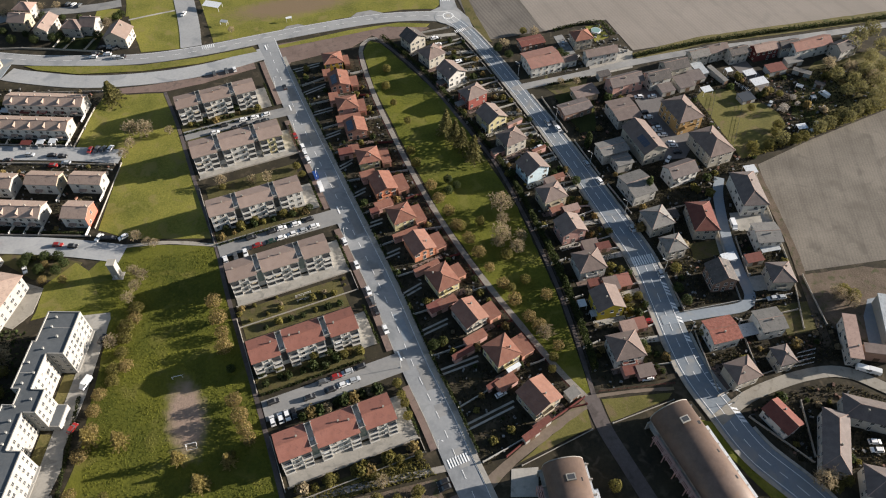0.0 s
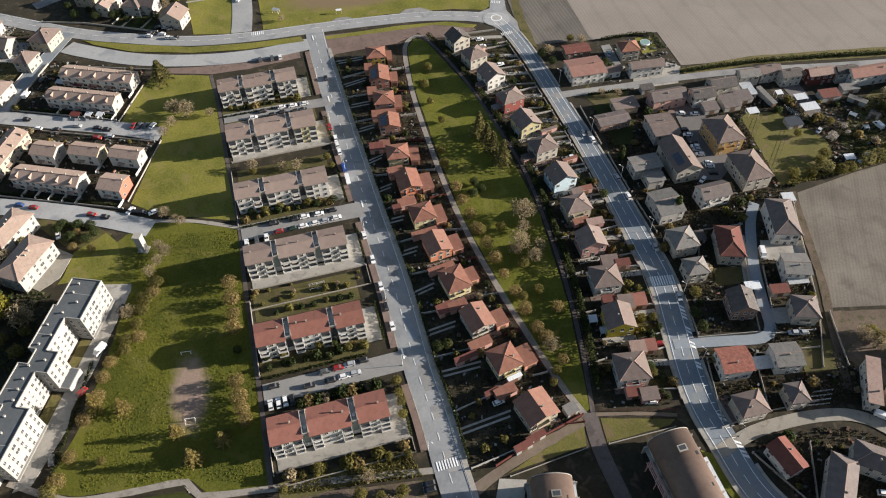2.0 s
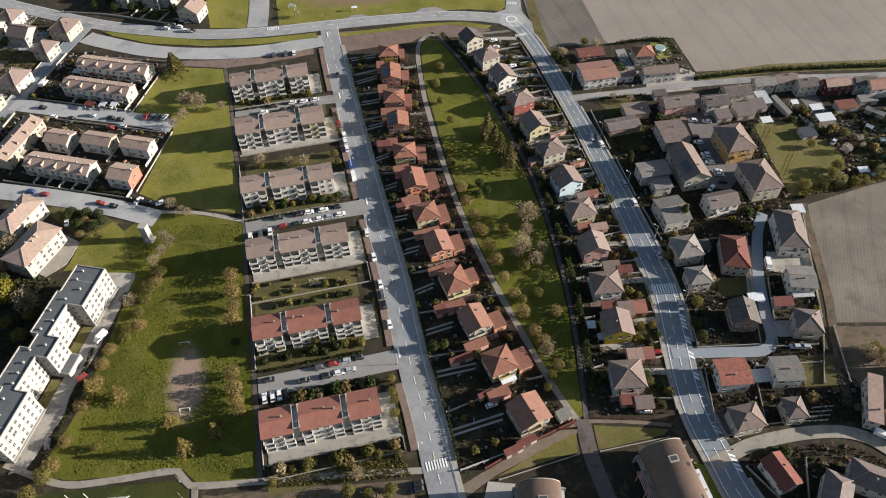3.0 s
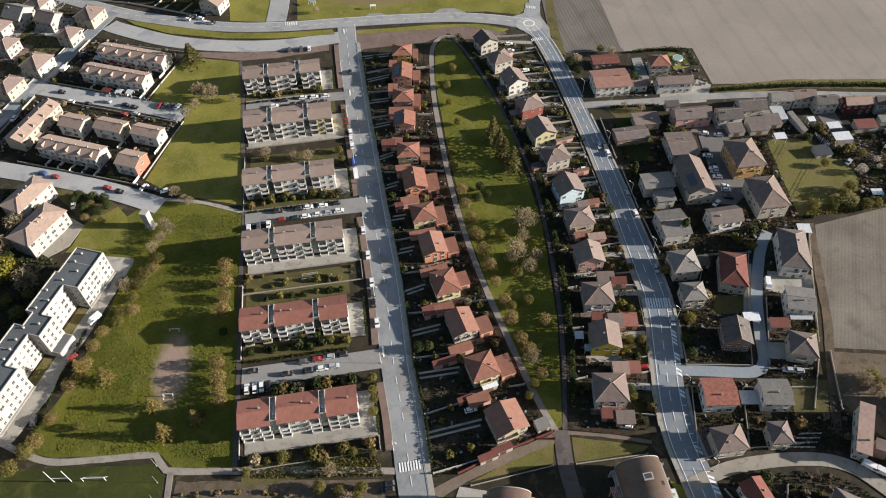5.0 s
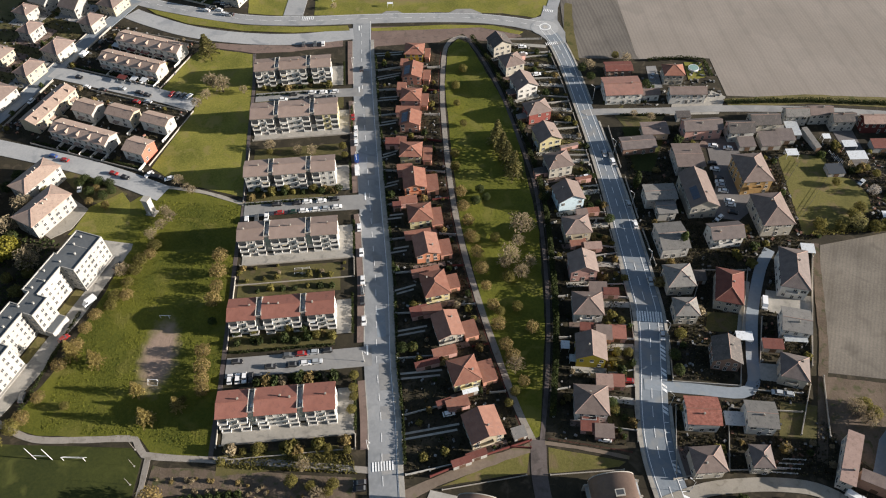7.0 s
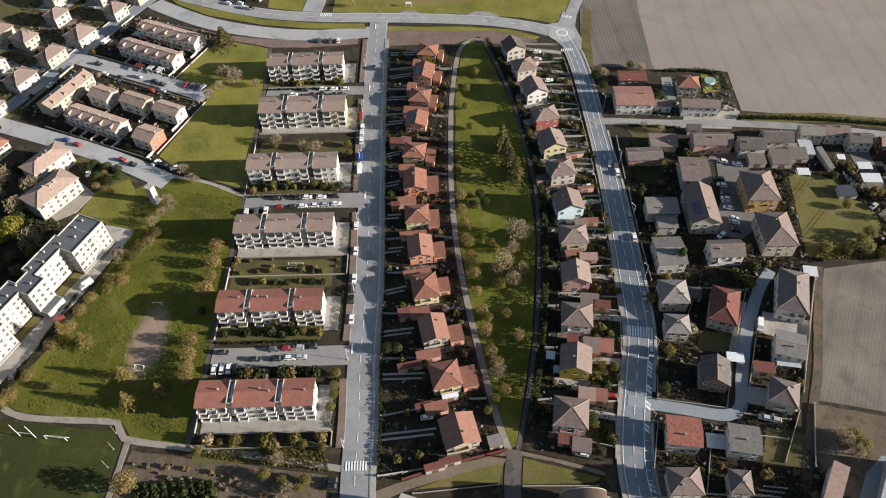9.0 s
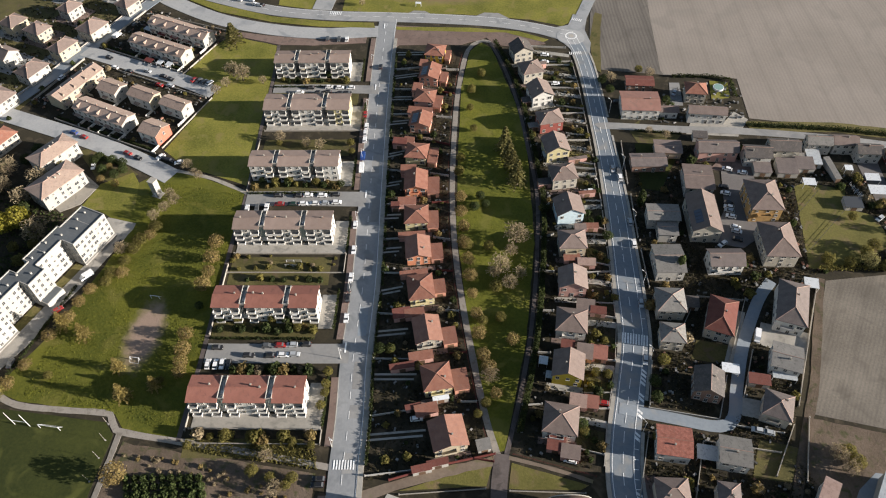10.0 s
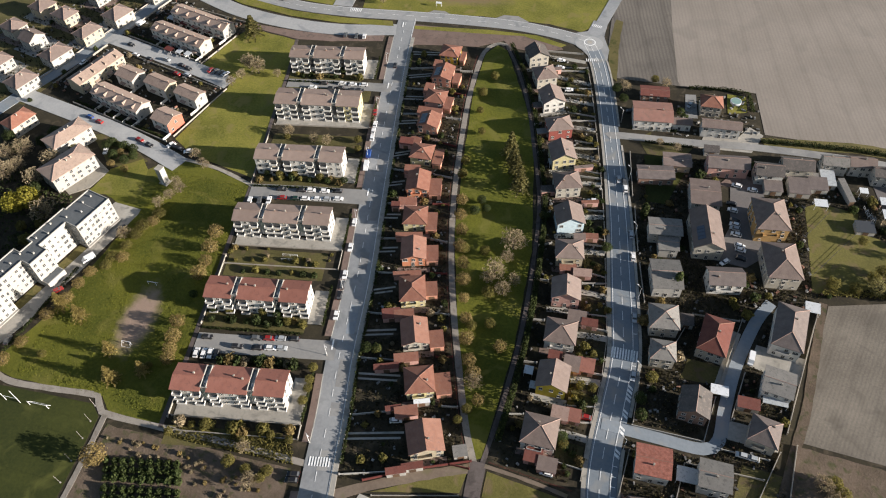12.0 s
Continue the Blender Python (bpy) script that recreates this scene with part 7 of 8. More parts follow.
tree("green", -219.2, 156.4, 5.8)
tree("green", -181.7, 138.5, 5.6)
tree("green", -202.6, 168.5, 5.4)
tree("green", -184.2, 147.1, 5.5)
tree("olive", -184.1, 164.2, 5.3)
tree("olive", -166.4, 129.0, 5.7)
tree("olive", -162.4, 124.4, 4.6)
tree("olive", -168.9, 120.0, 4.5)
tree("olive", -160.5, 115.3, 5.7)
tree("olive", -50.3, 79.2, 3.1)
tree("olive", -26.6, 88.3, 3.0)
tree("olive", -33.5, 90.9, 2.8)
tree("olive", -19.1, 94.6, 3.1)
tree("olive", -41.3, 88.0, 3.3)
tree("olive", -12.8, 96.2, 3.0)
tree("olive", -12.5, 83.9, 4.0)
tree("olive", -19.1, 81.1, 3.6)
tree("olive", -25.5, 80.6, 4.5)
tree("olive", -13.1, 81.3, 3.6)
tree("park", -64.7, 60.9, 8.1)
tree("bare", -15.3, 78.6, 5.5)
tree("bare", -24.2, 86.8, 4.6)
tree("olive", -125.5, 61.3, 5.4)
tree("olive", -123.7, 67.7, 5.6)
tree("olive", -146.6, 97.2, 5.2)
tree("bare", -104.4, 220.2, 5.4)
tree("bare", -91.2, 221.4, 4.5)
tree("bare", -84.9, 222.9, 5.0)
tree("olive", -103.5, 217.5, 3.1)
tree("olive", -72.9, 230.6, 3.7)
tree("olive", -69.8, 225.6, 3.3)
tree("olive", -85.8, 198.2, 3.4)
tree("olive", -91.1, 195.2, 3.9)
tree("olive", -74.3, 202.0, 3.7)
tree("olive", -52.4, 133.6, 3.9)
tree("olive", -64.6, 128.1, 3.4)
tree("olive", -41.4, 133.8, 3.4)
tree("green", -81.2, 127.1, 3.4)
tree("green", -55.9, 134.1, 3.2)
tree("green", -70.2, 125.5, 3.1)
tree("green", -47.3, 134.9, 3.2)
tree("green", -97.1, 193.8, 2.9)
tree("green", -70.4, 202.0, 3.1)
tree("green", -63.9, 205.4, 3.6)
tree("green", -122.6, 268.6, 3.6)
tree("green", -108.4, 271.0, 3.3)
tree("olive", -21.5, 122.3, 3.6)
tree("olive", -19.8, 117.7, 3.5)
tree("olive", -18.4, 114.7, 3.3)
tree("olive", -17.2, 109.9, 3.4)
tree("cypress", 58.2, 244.9, 3.2)
tree("cypress", 80.7, 216.8, 3.3)
tree("olive", 85.3, 174.5, 4.5)
tree("green", 86.6, 159.3, 4.3)
tree("green", 84.4, 164.9, 4.3)
tree("green", 66.5, 139.2, 4.2)
tree("green", 50.7, 222.6, 4.2)
tree("green", 22.5, 226.6, 4.3)
tree("green", -5.7, 139.5, 3.9)
tree("green", -9.1, 137.9, 4.3)
tree("green", 54.7, 313.7, 3.8)
tree("green", 51.7, 316.7, 4.0)
tree("olive", -5.7, 139.4, 3.7)
tree("olive", 21.3, 226.6, 3.6)
tree("olive", 33.3, 128.8, 3.3)
tree("olive", 34.1, 133.5, 3.8)
tree("olive", 67.7, 137.4, 3.6)
tree("olive", 64.7, 160.2, 3.5)
tree("olive", 58.4, 161.1, 3.0)
tree("olive", 68.6, 161.2, 3.5)
tree("olive", 90.1, 145.2, 3.2)
tree("olive", 148.3, 259.3, 5.3)
tree("olive", 140.6, 246.5, 5.0)
tree("olive", 132.6, 244.6, 5.5)
tree("olive", 157.6, 251.4, 5.2)
tree("olive", 149.8, 161.9, 5.4)
tree("olive", 147.3, 164.7, 4.9)
tree("bare", 144.1, 162.4, 6.3)
tree("bare", 148.3, 159.0, 6.4)
tree("willow", 186.5, 296.3, 7.7)
tree("willow", 194.5, 293.7, 6.8)
tree("willow", 202.5, 301.0, 7.7)
tree("willow", 204.9, 292.0, 7.7)
tree("willow", 194.6, 286.1, 7.4)
tree("willow", 211.6, 302.9, 7.9)
tree("willow", 208.4, 311.3, 7.9)
tree("willow", 188.2, 284.8, 7.1)
tree("willow", 205.6, 284.1, 7.1)
tree("willow", 199.4, 281.8, 6.5)
tree("bare", 186.5, 306.2, 6.6)
tree("bare", 195.8, 302.6, 6.7)
tree("bare", 205.1, 297.2, 6.0)
tree("willow", 208.1, 328.4, 9.5)
tree("willow", 216.4, 333.6, 9.6)
tree("willow", 201.3, 320.4, 9.6)
tree("willow", 217.5, 320.5, 8.3)
tree("willow", 147.1, 249.3, 7.0)
tree("willow", 171.5, 260.8, 6.7)
tree("willow", 166.3, 257.6, 6.8)
tree("willow", 179.9, 267.3, 6.4)
tree("willow", 182.4, 264.5, 6.8)
tree("willow", 187.0, 269.1, 7.0)
tree("willow", 192.2, 272.4, 6.8)
tree("willow", 197.0, 274.1, 6.9)
tree("willow", 202.2, 276.7, 5.8)
tree("olive", 145.9, 254.5, 5.1)
tree("olive", 157.4, 251.5, 5.5)
tree("olive", 175.0, 263.9, 5.8)
tree("olive", 194.2, 271.4, 5.2)
tree("olive", 153.8, 249.6, 5.8)
tree("blossom", 154.2, 272.0, 4.8)
tree("blossom", 162.4, 276.6, 2.7)
tree("blossom", 161.8, 281.3, 3.0)
tree("olive", 151.4, 285.7, 3.8)
tree("olive", 155.7, 283.5, 3.6)
tree("olive", 148.1, 283.5, 3.7)
tree("olive", 139.4, 272.7, 3.9)
tree("green", -190.0, 346.8, 4.6)
tree("green", -187.9, 349.0, 4.7)
tree("green", -215.2, 328.5, 4.4)
tree("green", -194.5, 328.7, 5.0)
tree("green", -218.1, 326.4, 4.9)
tree("green", -227.1, 324.3, 5.2)
tree("green", -239.2, 324.2, 5.2)
tree("green", -246.9, 331.9, 4.7)
tree("green", -231.4, 347.4, 4.5)
tree("green", -220.0, 346.4, 3.5)
tree("green", -234.2, 330.2, 3.9)
tree("green", -209.0, 324.2, 3.8)
tree("green", -199.6, 323.3, 3.9)
tree("green", -210.6, 346.4, 3.6)
tree("bare", -252.0, 348.0, 5.5)
tree("bare", -235.8, 355.4, 4.9)
tree("bare", -227.0, 357.7, 4.4)
tree("bare", -192.7, 340.3, 5.2)
tree("bare", 49.8, 292.4, 3.6)
tree("bare", 57.8, 292.1, 4.1)
tree("bare", -123.8, 334.9, 3.9)
tree("green", -174.1, 173.5, 4.4)
tree("green", -173.0, 176.2, 4.7)
tree("green", -166.6, 177.0, 4.6)
tree("green", -161.5, 177.6, 4.3)
tree("green", -166.5, 170.2, 4.6)
tree("green", -159.7, 170.2, 4.4)
tree("green", -157.9, 174.0, 4.2)
tree("park", -165.7, 173.5, 3.3)
tree("park", -163.5, 165.6, 3.7)
tree("park", -155.6, 165.9, 3.7)
tree("green", 19.5, 319.5, 5.0)
tree("green", 25.0, 313.5, 4.6)
tree("bare", 23.0, 321.5, 6.0)
tree("bare", 39.5, 334.0, 5.0)
tree("olive", 33.5, 335.0, 4.0)
tree("olive", 50.1, 86.5, 4.5)
tree("olive", 119.6, 87.3, 4.5)
tree("olive", 123.9, 89.5, 4.2)
tree("bare", 120.6, 92.5, 6.8)
tree("bare", 115.8, 88.8, 7.8)

# ---- parked and standing vehicles ----
car(-76.9, 251.6, 114, "red")
car(-72.4, 244.4, 114, "white")
car(-70.6, 240.0, 114, "white")
car(-68.6, 235.7, 114, "white")
car(-47.0, 187.8, 114, "white")
car(-40.9, 175.6, 114, "white")
car(-35.1, 162.9, 114, "white")
car(-27.3, 145.3, 114, "white")
car(-64.0, 225.7, 114, "blue", "van")
car(-60.7, 218.3, 114, "white", "van")
car(-33.2, 158.3, 114, "grey")
car(-31.4, 153.6, 114, "black")
car(-87.6, 287.8, 114, "black")
car(-4.7, 87.4, 24, "black")
car(-4.1, 85.5, 24, "black")
car(-82.7, 185.2, 24, "red")
car(-77.5, 187.4, 24, "green")
car(-73.2, 189.5, 24, "white")
car(-69.1, 191.5, 24, "white")
car(-60.6, 195.9, 24, "white")
car(-74.0, 194.7, 24, "white")
car(-68.4, 197.0, 24, "white")
car(-65.3, 193.4, 24, "silver")
car(-85.8, 189.4, 24, "black")
car(-78.1, 192.6, 24, "black")
car(-63.5, 199.6, 24, "black")
car(-94.0, 177.5, 114, "white")
car(-86.7, 181.3, 114, "white")
car(-90.3, 179.4, 114, "grey")
car(-47.8, 123.1, 24, "grey")
car(-43.4, 125.2, 24, "red")
car(-39.7, 127.1, 24, "silver")
car(-36.8, 123.9, 24, "silver")
car(-35.3, 129.2, 24, "black")
car(-64.2, 115.0, 24, "black")
car(-44.9, 119.8, 24, "black")
car(-51.8, 116.9, 24, "black")
car(-40.4, 122.1, 24, "white")
car(-63.2, 107.8, 114, "white")
car(-60.6, 108.9, 114, "white")
car(-58.5, 109.9, 114, "white")
car(-56.3, 110.7, 114, "black")
car(-115.0, 253.7, 24, "white")
car(-103.4, 263.1, 24, "white")
car(-98.4, 264.8, 24, "white")
car(-93.5, 266.8, 24, "white")
car(-112.1, 258.8, 24, "black")
car(-106.0, 257.2, 24, "black")
car(-102.5, 259.3, 24, "black")
car(-96.5, 260.8, 24, "black")
car(-92.8, 262.5, 24, "black")
car(-125.4, 298.7, 114, "grey")
car(-119.5, 300.6, 114, "grey")
car(-115.6, 302.1, 114, "white")
car(-223.2, 239.2, 0, "black")
car(-205.5, 233.9, 0, "black")
car(-186.7, 237.5, 0, "black")
car(-181.4, 237.0, 0, "black")
car(-214.7, 233.5, 0, "white")
car(-196.8, 237.8, 0, "silver")
car(-169.9, 241.1, 80, "red")
car(-167.1, 241.7, 80, "grey")
car(-164.2, 242.0, 80, "grey")
car(-161.0, 242.3, 80, "white")
car(-183.4, 230.9, 0, "red")
car(-178.3, 232.6, 0, "silver")
car(-198.3, 185.8, 0, "blue")
car(-191.5, 185.2, 0, "red")
car(-164.6, 184.5, 0, "red")
car(-158.2, 183.9, 0, "black")
car(-146.0, 188.3, 0, "black")
car(-143.8, 188.4, 0, "black")
car(-148.9, 188.6, 70, "white")
car(-138.9, 188.9, 40, "white")
car(-234.3, 215.7, 88, "white")
car(-232.8, 256.4, 88, "white", "van")
car(-231.0, 269.3, 88, "grey")
car(-131.8, 139.7, 75, "black")
car(-131.7, 121.2, 70, "white", "van")
car(-130.6, 104.0, 70, "red")
car(-173.3, 171.5, 120, "white")
car(44.1, 262.0, 114, "grey")
car(-129.2, 78.8, 114, "grey")
car(46.0, 258.3, 112, "white")
car(61.4, 223.9, 112, "white")
car(56.8, 234.7, 110, "silver")
car(71.5, 196.3, 110, "silver")
car(79.3, 172.7, 103, "silver")
car(87.3, 281.9, 5, "white")
car(93.9, 282.3, 5, "white")
car(89.5, 266.8, 5, "white")
car(92.3, 259.3, 5, "white")
car(97.0, 248.9, 5, "white")
car(97.8, 247.0, 5, "white")
car(92.9, 257.2, 5, "silver")
car(94.1, 254.3, 5, "white")
car(88.1, 270.3, 5, "black")
car(91.8, 261.4, 5, "black")
car(99.0, 242.8, 5, "black")
car(93.9, 237.9, 60, "white")
car(113.7, 198.7, 95, "white", "van")
car(119.9, 161.4, 10, "silver")
car(123.1, 161.9, 10, "silver")
car(66.7, 126.1, 10, "white")
car(143.8, 130.9, -20, "white", "van")
car(146.7, 130.1, -20, "white", "van")
car(14.8, 119.1, 30, "white")
car(-14.0, 330.0, 20, "white")
car(-12.0, 324.3, 20, "white")
car(-176.9, 312.5, 0, "black")
car(-191.8, 314.7, 0, "black")
car(-180.0, 311.7, 0, "white")
car(-1.2, 309.6, 25, "white")
car(36.1, 245.0, 25, "white")
car(70.3, 150.2, 14, "red")
car(41.5, 262.2, 114, "silver")
car(30.6, 308.0, 30, "black")
car(54.1, 325.1, 85, "silver")
car(149.9, 277.2, 60, "silver")
car(177.9, 284.3, -60, "white", "van")
car(-191.9, 312.0, 0, "white")
car(-185.3, 314.5, 0, "white")
car(-182.2, 319.0, 30, "black")
car(-189.6, 320.4, 30, "black")
car(-177.8, 311.6, 10, "silver")
car(-185.4, 320.5, 10, "silver")
car(-222.6, 361.1, 80, "grey")
car(-215.8, 360.0, 80, "grey")
car(-219.2, 360.5, 80, "white")
car(-154.3, 351.9, 80, "white")
car(138.0, 103.4, 0, "white")
car(137.7, 100.5, 0, "white")


# ---- plots of the flats: aprons, walls, planting ----
def local(x, y, rot, u, v):
    c, s = math.cos(radians(rot)), math.sin(radians(rot))
    return (x + c * u - s * v, y + s * u + c * v)


FLATS = ((-117.0, 271.9, 37.8, 0), (-100.8, 240.4, 40.5, 1), (-85.8, 205.0, 39.3, 0), (-70.6, 172.2, 40.0, 1), (-55.8, 137.0, 39.2, 0), (-40.2, 102.0, 39.6, 1))
for k, (x, y, w, front) in enumerate(FLATS):
    W, r = w / 2, 23.5
    ring = [local(x, y, r, u, v) for u, v in ((W - 0.5, -8), (W + 5.2, -8), (W + 5.2, 7.5), (W - 0.5, 7.5))]
    sheet(f"apron_side_{k + 1}", ring, 0.13, CONCRETE, "pale concrete apron beside the flats", "paving")
    if front:
        ring = [local(x, y, r, u, v) for u, v in ((-W + 0.5, -10.2), (W + 5.2, -10.2), (W + 5.2, -4.5), (-W + 0.5, -4.5))]
        sheet(f"apron_front_{k + 1}", ring, 0.134, CONCRETE, "pale concrete terrace before the flats", "paving")
        a, b = local(x, y, r, -W, -10.3), local(x, y, r, W + 5.2, -10.3)
        garden_wall(*a, *b, 0.7, STONE, "low pale wall edging a terrace")
    else:
        for q in range(9):
            p = local(x, y, r, -W + 3 + q * (w - 5) / 8 + random.uniform(-1, 1), -8.4 + random.uniform(-1.2, 1.0))
            shrub(*p, random.uniform(1.8, 3.8), random.choice((0, 2, 0, 1, 3)))
    if not front:
        ring = [local(x, y, r, u, v) for u, v in ((-W - 0.6, -12.6), (W - 1, -12.6), (W - 1, -5.2), (-W - 0.6, -5.2))]
        sheet(f"flats_garden_{k + 1}", ring, 0.08, PLOT, "rough garden grass before the flats", "lawn", 0.3)
        hedge(*local(x, y, r, -W, -12.8), *local(x, y, r, W - 1, -12.8), 1.0, 0.9, seed=k + 70)
    if k in (4, 5, 2):
        a, b = local(x, y, r, -W - 1.2, -11), local(x, y, r, -W - 1.2, 22 if k != 5 else 9)
        garden_wall(*a, *b, 0.9, STONE, "low garden wall beside the path")
    if k in (3, 5):
        south = -20 if k == 3 else -15.5
        a, b = local(x, y, r, -W - 1, south), local(x, y, r, W + 5.5, south)
        garden_wall(*a, *b, 0.6, STONE, "low plot wall")
        c = local(x, y, r, W + 5.5, -10.5)
        garden_wall(*b, *c, 0.6, STONE, "low plot wall")
        for q in range(16):
            p = local(x, y, r, random.uniform(-W, W + 4), random.uniform(south + 1, -11.5))
            shrub(*p, random.uniform(2.2, 4.2) if k == 5 else random.uniform(1.0, 2.6), random.choice((1, 1, 3, 5, 4)))
    a, b = local(x, y, r, W + 5.6, -9), local(x, y, r, W + 5.6, 10)
    hedge(*a, *b, 1.1, 0.9, seed=k)
for q in range(10):     # planting between the last parking street and the block
    shrub(-53 + q * 2.75, 109.2 + q * 1.18 + (q * 5 % 3) * 0.4, 3.0 + (q * 7 % 4) * 0.5, (2, 3, 0, 4, 2)[q % 5])
for q in range(7):
    shrub(-72 + q * 4.4, 145.5 + q * 1.9 + (q * 5 % 3) * 0.4, 1.8 + (q * 7 % 4) * 0.4, (0, 1, 2)[q % 3])
for y0 in (-14.6, -17.0):       # washing frames on the plot behind the fourth block
    a = local(-70.6, 172.2, 23.5, 2, y0)
    rail_fence(a[0], a[1], a[0] + 5.5, a[1] + 2.4, 1.6, STEEL, "pale steel washing frame", 2.7)

# ---- gardens of the red-roofed row ----
DRIVES = []
A_ROW = ((-64.8, 305, 15), (-59.7, 287.8, 15), (-53.9, 269.9, 15), (-48.2, 253.4, 16), (-40.6, 233.6, 17), (-32.9, 216.7, 24), (-24.2, 199, 26), (-15.8, 183.4, 29), (-6.4, 166.3, 32), (4.1, 149.9, 34), (15.4, 133.9, 34), (27.5, 116.4, 37))
mline = offset(smooth_line(MAIN), -6.6)
pline = offset(smooth_line(PATH_W), -1.9)


def on_line(pl, y):
    return min(pl, key=lambda p: abs(p.y - y))


for k, (x, y, r) in enumerate(A_ROW):
    # pale twin-track drive from the street to the garage
    e = local(x, y, r, -7.0, 4.5)
    s = on_line(mline, e[1] - (e[0] - on_line(mline, e[1]).x) * 0.42)
    DRIVES.append(([(s.x, s.y), e], 2.0))
    for off in (-1.1, 1.1):
        ribbon("driveway", [(s.x, s.y + off), ((s.x + e[0]) / 2, (s.y + e[1]) / 2 + off), (e[0], e[1] + off)], 0.75, 0.10 + 0.004 * k, CONCRETE, "pale concrete wheel track of a driveway", "driveway")
    b = local(x, y, r, -6.4, -8.2)
    s2 = on_line(mline, b[1] - (b[0] - on_line(mline, b[1]).x) * 0.42)
    garden_wall(s2.x + 0.6, s2.y, *b, 1.1, W_GREY, "low rendered wall between two gardens")
    c = local(x, y, r, 7.2, -8.2)
    e2 = on_line(pline, c[1] + 2)
    if math.hypot(e2.x - c[0], e2.y - c[1]) > 2:
        garden_wall(*c, e2.x, e2.y, 1.2, W_DARKRED if k % 2 else W_GREY, "low wall between two back gardens")
    sheet("patio", [local(x, y, r, u, v) for u, v in ((-6.5, -7.5), (6.5, -7.5), (6.5, -5), (-6.5, -5))], 0.09, RED_ASPHALT, "reddish tiled patio before the house", "paving")
for k in range(len(A_ROW)):     # street hedges and fences, path fences
    x, y, r = A_ROW[k]
    p, q = on_line(mline, y - 19), on_line(mline, y - 4.5)
    if q.y - p.y > 4:
        hedge(p.x + 0.6, p.y, q.x + 0.6, q.y, 1.3, 1.1, "low uneven garden hedge along the street", seed=k)
        garden_wall(p.x, p.y, q.x, q.y, 0.7, STONE, "low street wall before a hedge")
    p, q = on_line(pline, y - 5), on_line(pline, y + 10)
    rail_fence(p.x, p.y, q.x, q.y, 1.3, W_DARKRED, "dark red garden fence along the footpath")
for a, b in (((43.6, 118.4), (29.4, 107.9)), ((29.4, 107.9), (16, 96.4))):
    garden_wall(*a, *b, 1.3, W_DARKRED, "dark red boundary wall beside the dirt track")
rail_fence(49, 120.6, 76, 124.4, 1.4, W_DARKRED, "dark red fence beside the path")
garden_wall(52.5, 109, 74.5, 118, 0.5, STONE, "low concrete wall before the warehouse")
garden_wall(45.2, 106.5, 21, 93.6, 0.5, STONE, "low concrete wall before the warehouse")

# ---- gardens of the eastern row ----
K_ROW = ((-25.1, 324.2, 40), (-14.9, 310.6, 39), (-4.7, 295.5, 38), (6, 278.7, 35), (14.7, 262, 34), (23.3, 246.6, 32), (31.9, 228.4, 31), (38.8, 211.8, 24), (45.1, 193.2, 21), (50.7, 174.9, 16), (55.5, 156.6, 14), (59.6, 136.3, 14))
eline = offset(smooth_line(EAST), 6.6)
kline = offset(smooth_line(PATH_E), 1.4)
for k, (x, y, r) in enumerate(K_ROW):
    for v, m, h in ((7.4, W_GREY, 1.0), (-6.9, W_WHITE, 0.9)):
        a = local(x, y, r, 6.5, v)
        e = on_line(eline, a[1] + (a[0] - on_line(eline, a[1]).x) * -0.3)
        if e.x > a[0] + 2:
            garden_wall(*a, e.x, e.y, h, m, "low pale wall between two front gardens")
    a = local(x, y, r, 6.0, 3.6)
    e = on_line(eline, a[1] + 3)
    if e.x > a[0] + 3:
        ribbon("driveway", [a, ((a[0] + e.x) / 2, (a[1] + e.y) / 2 + 0.2), (e.x, e.y)], 2.6, 0.10 + 0.004 * k, CONCRETE, "pale concrete driveway", "driveway")
    a, b = local(x, y, r, 6.2, -6.3), local(x, y, r, 6.2, 1.2)
    e, f = on_line(eline, a[1]), on_line(eline, b[1])
    if e.x > a[0] + 3 and f.x > b[0] + 2:
        sheet("front_garden", [a, (e.x - 0.4, e.y), (f.x - 0.4, f.y), b], 0.075, (GARDEN_GRASS, PLOT, GARDEN_GRASS)[k % 3], "rough grass of a front garden", "lawn", 0.3)
        for q in range(3):
            t = (q + 0.5) / 3
            shrub(a[0] + (e.x - a[0]) * t, a[1] + (b[1] - a[1]) * (0.2 + (k * 0.37 + q * 0.53) % 0.7), 1.8 + (k * 0.7 + q * 0.9) % 1.6, (1, 0, 2, 3, 5)[(k + q) % 5])
    p, q = on_line(eline, y - 7), on_line(eline, y + 7)
    garden_wall(p.x, p.y, q.x, q.y, 0.7, STONE, "low street wall before a garden")
    p, q = on_line(kline, y - 9), on_line(kline, y + 10)
    rail_fence(p.x, p.y, q.x, q.y, 1.4, DARK_IRON, "dark wire fence along the footpath")
    # added hedge; height and density grow southwards to keep sun off the park strip
    hedge(p.x + 1.2, p.y, q.x + 1.2, q.y, 5.0 if k > 8 else 3.6 if k > 6 else 2.4, 1.9, "tall dark hedge added behind a garden fence to shade the park", None, 16 if k > 6 else 9, seed=k + 40)
    b = local(x, y, r, -6.5, 7.0)
    f = on_line(kline, b[1] - 3)
    if f.x < b[0] - 2:
        garden_wall(*b, f.x, f.y, 1.2, W_GREY, "low wall between two back gardens")
    sheet("patio", [local(x, y, r, u, v) for u, v in ((-6.6, -7.2), (6.0, -7.2), (6.0, -4.8), (-6.6, -4.8))], 0.09, (CONCRETE, RED_ASPHALT)[k % 2], "tiled patio before the house", "paving")
hedge(90, 315.2, 128, 328.2, 1.9, 2.4, "long uneven field hedge", None, 8)
hedge(128, 328.2, 172, 338.8, 1.9, 2.4, "long uneven field hedge", None, 8)
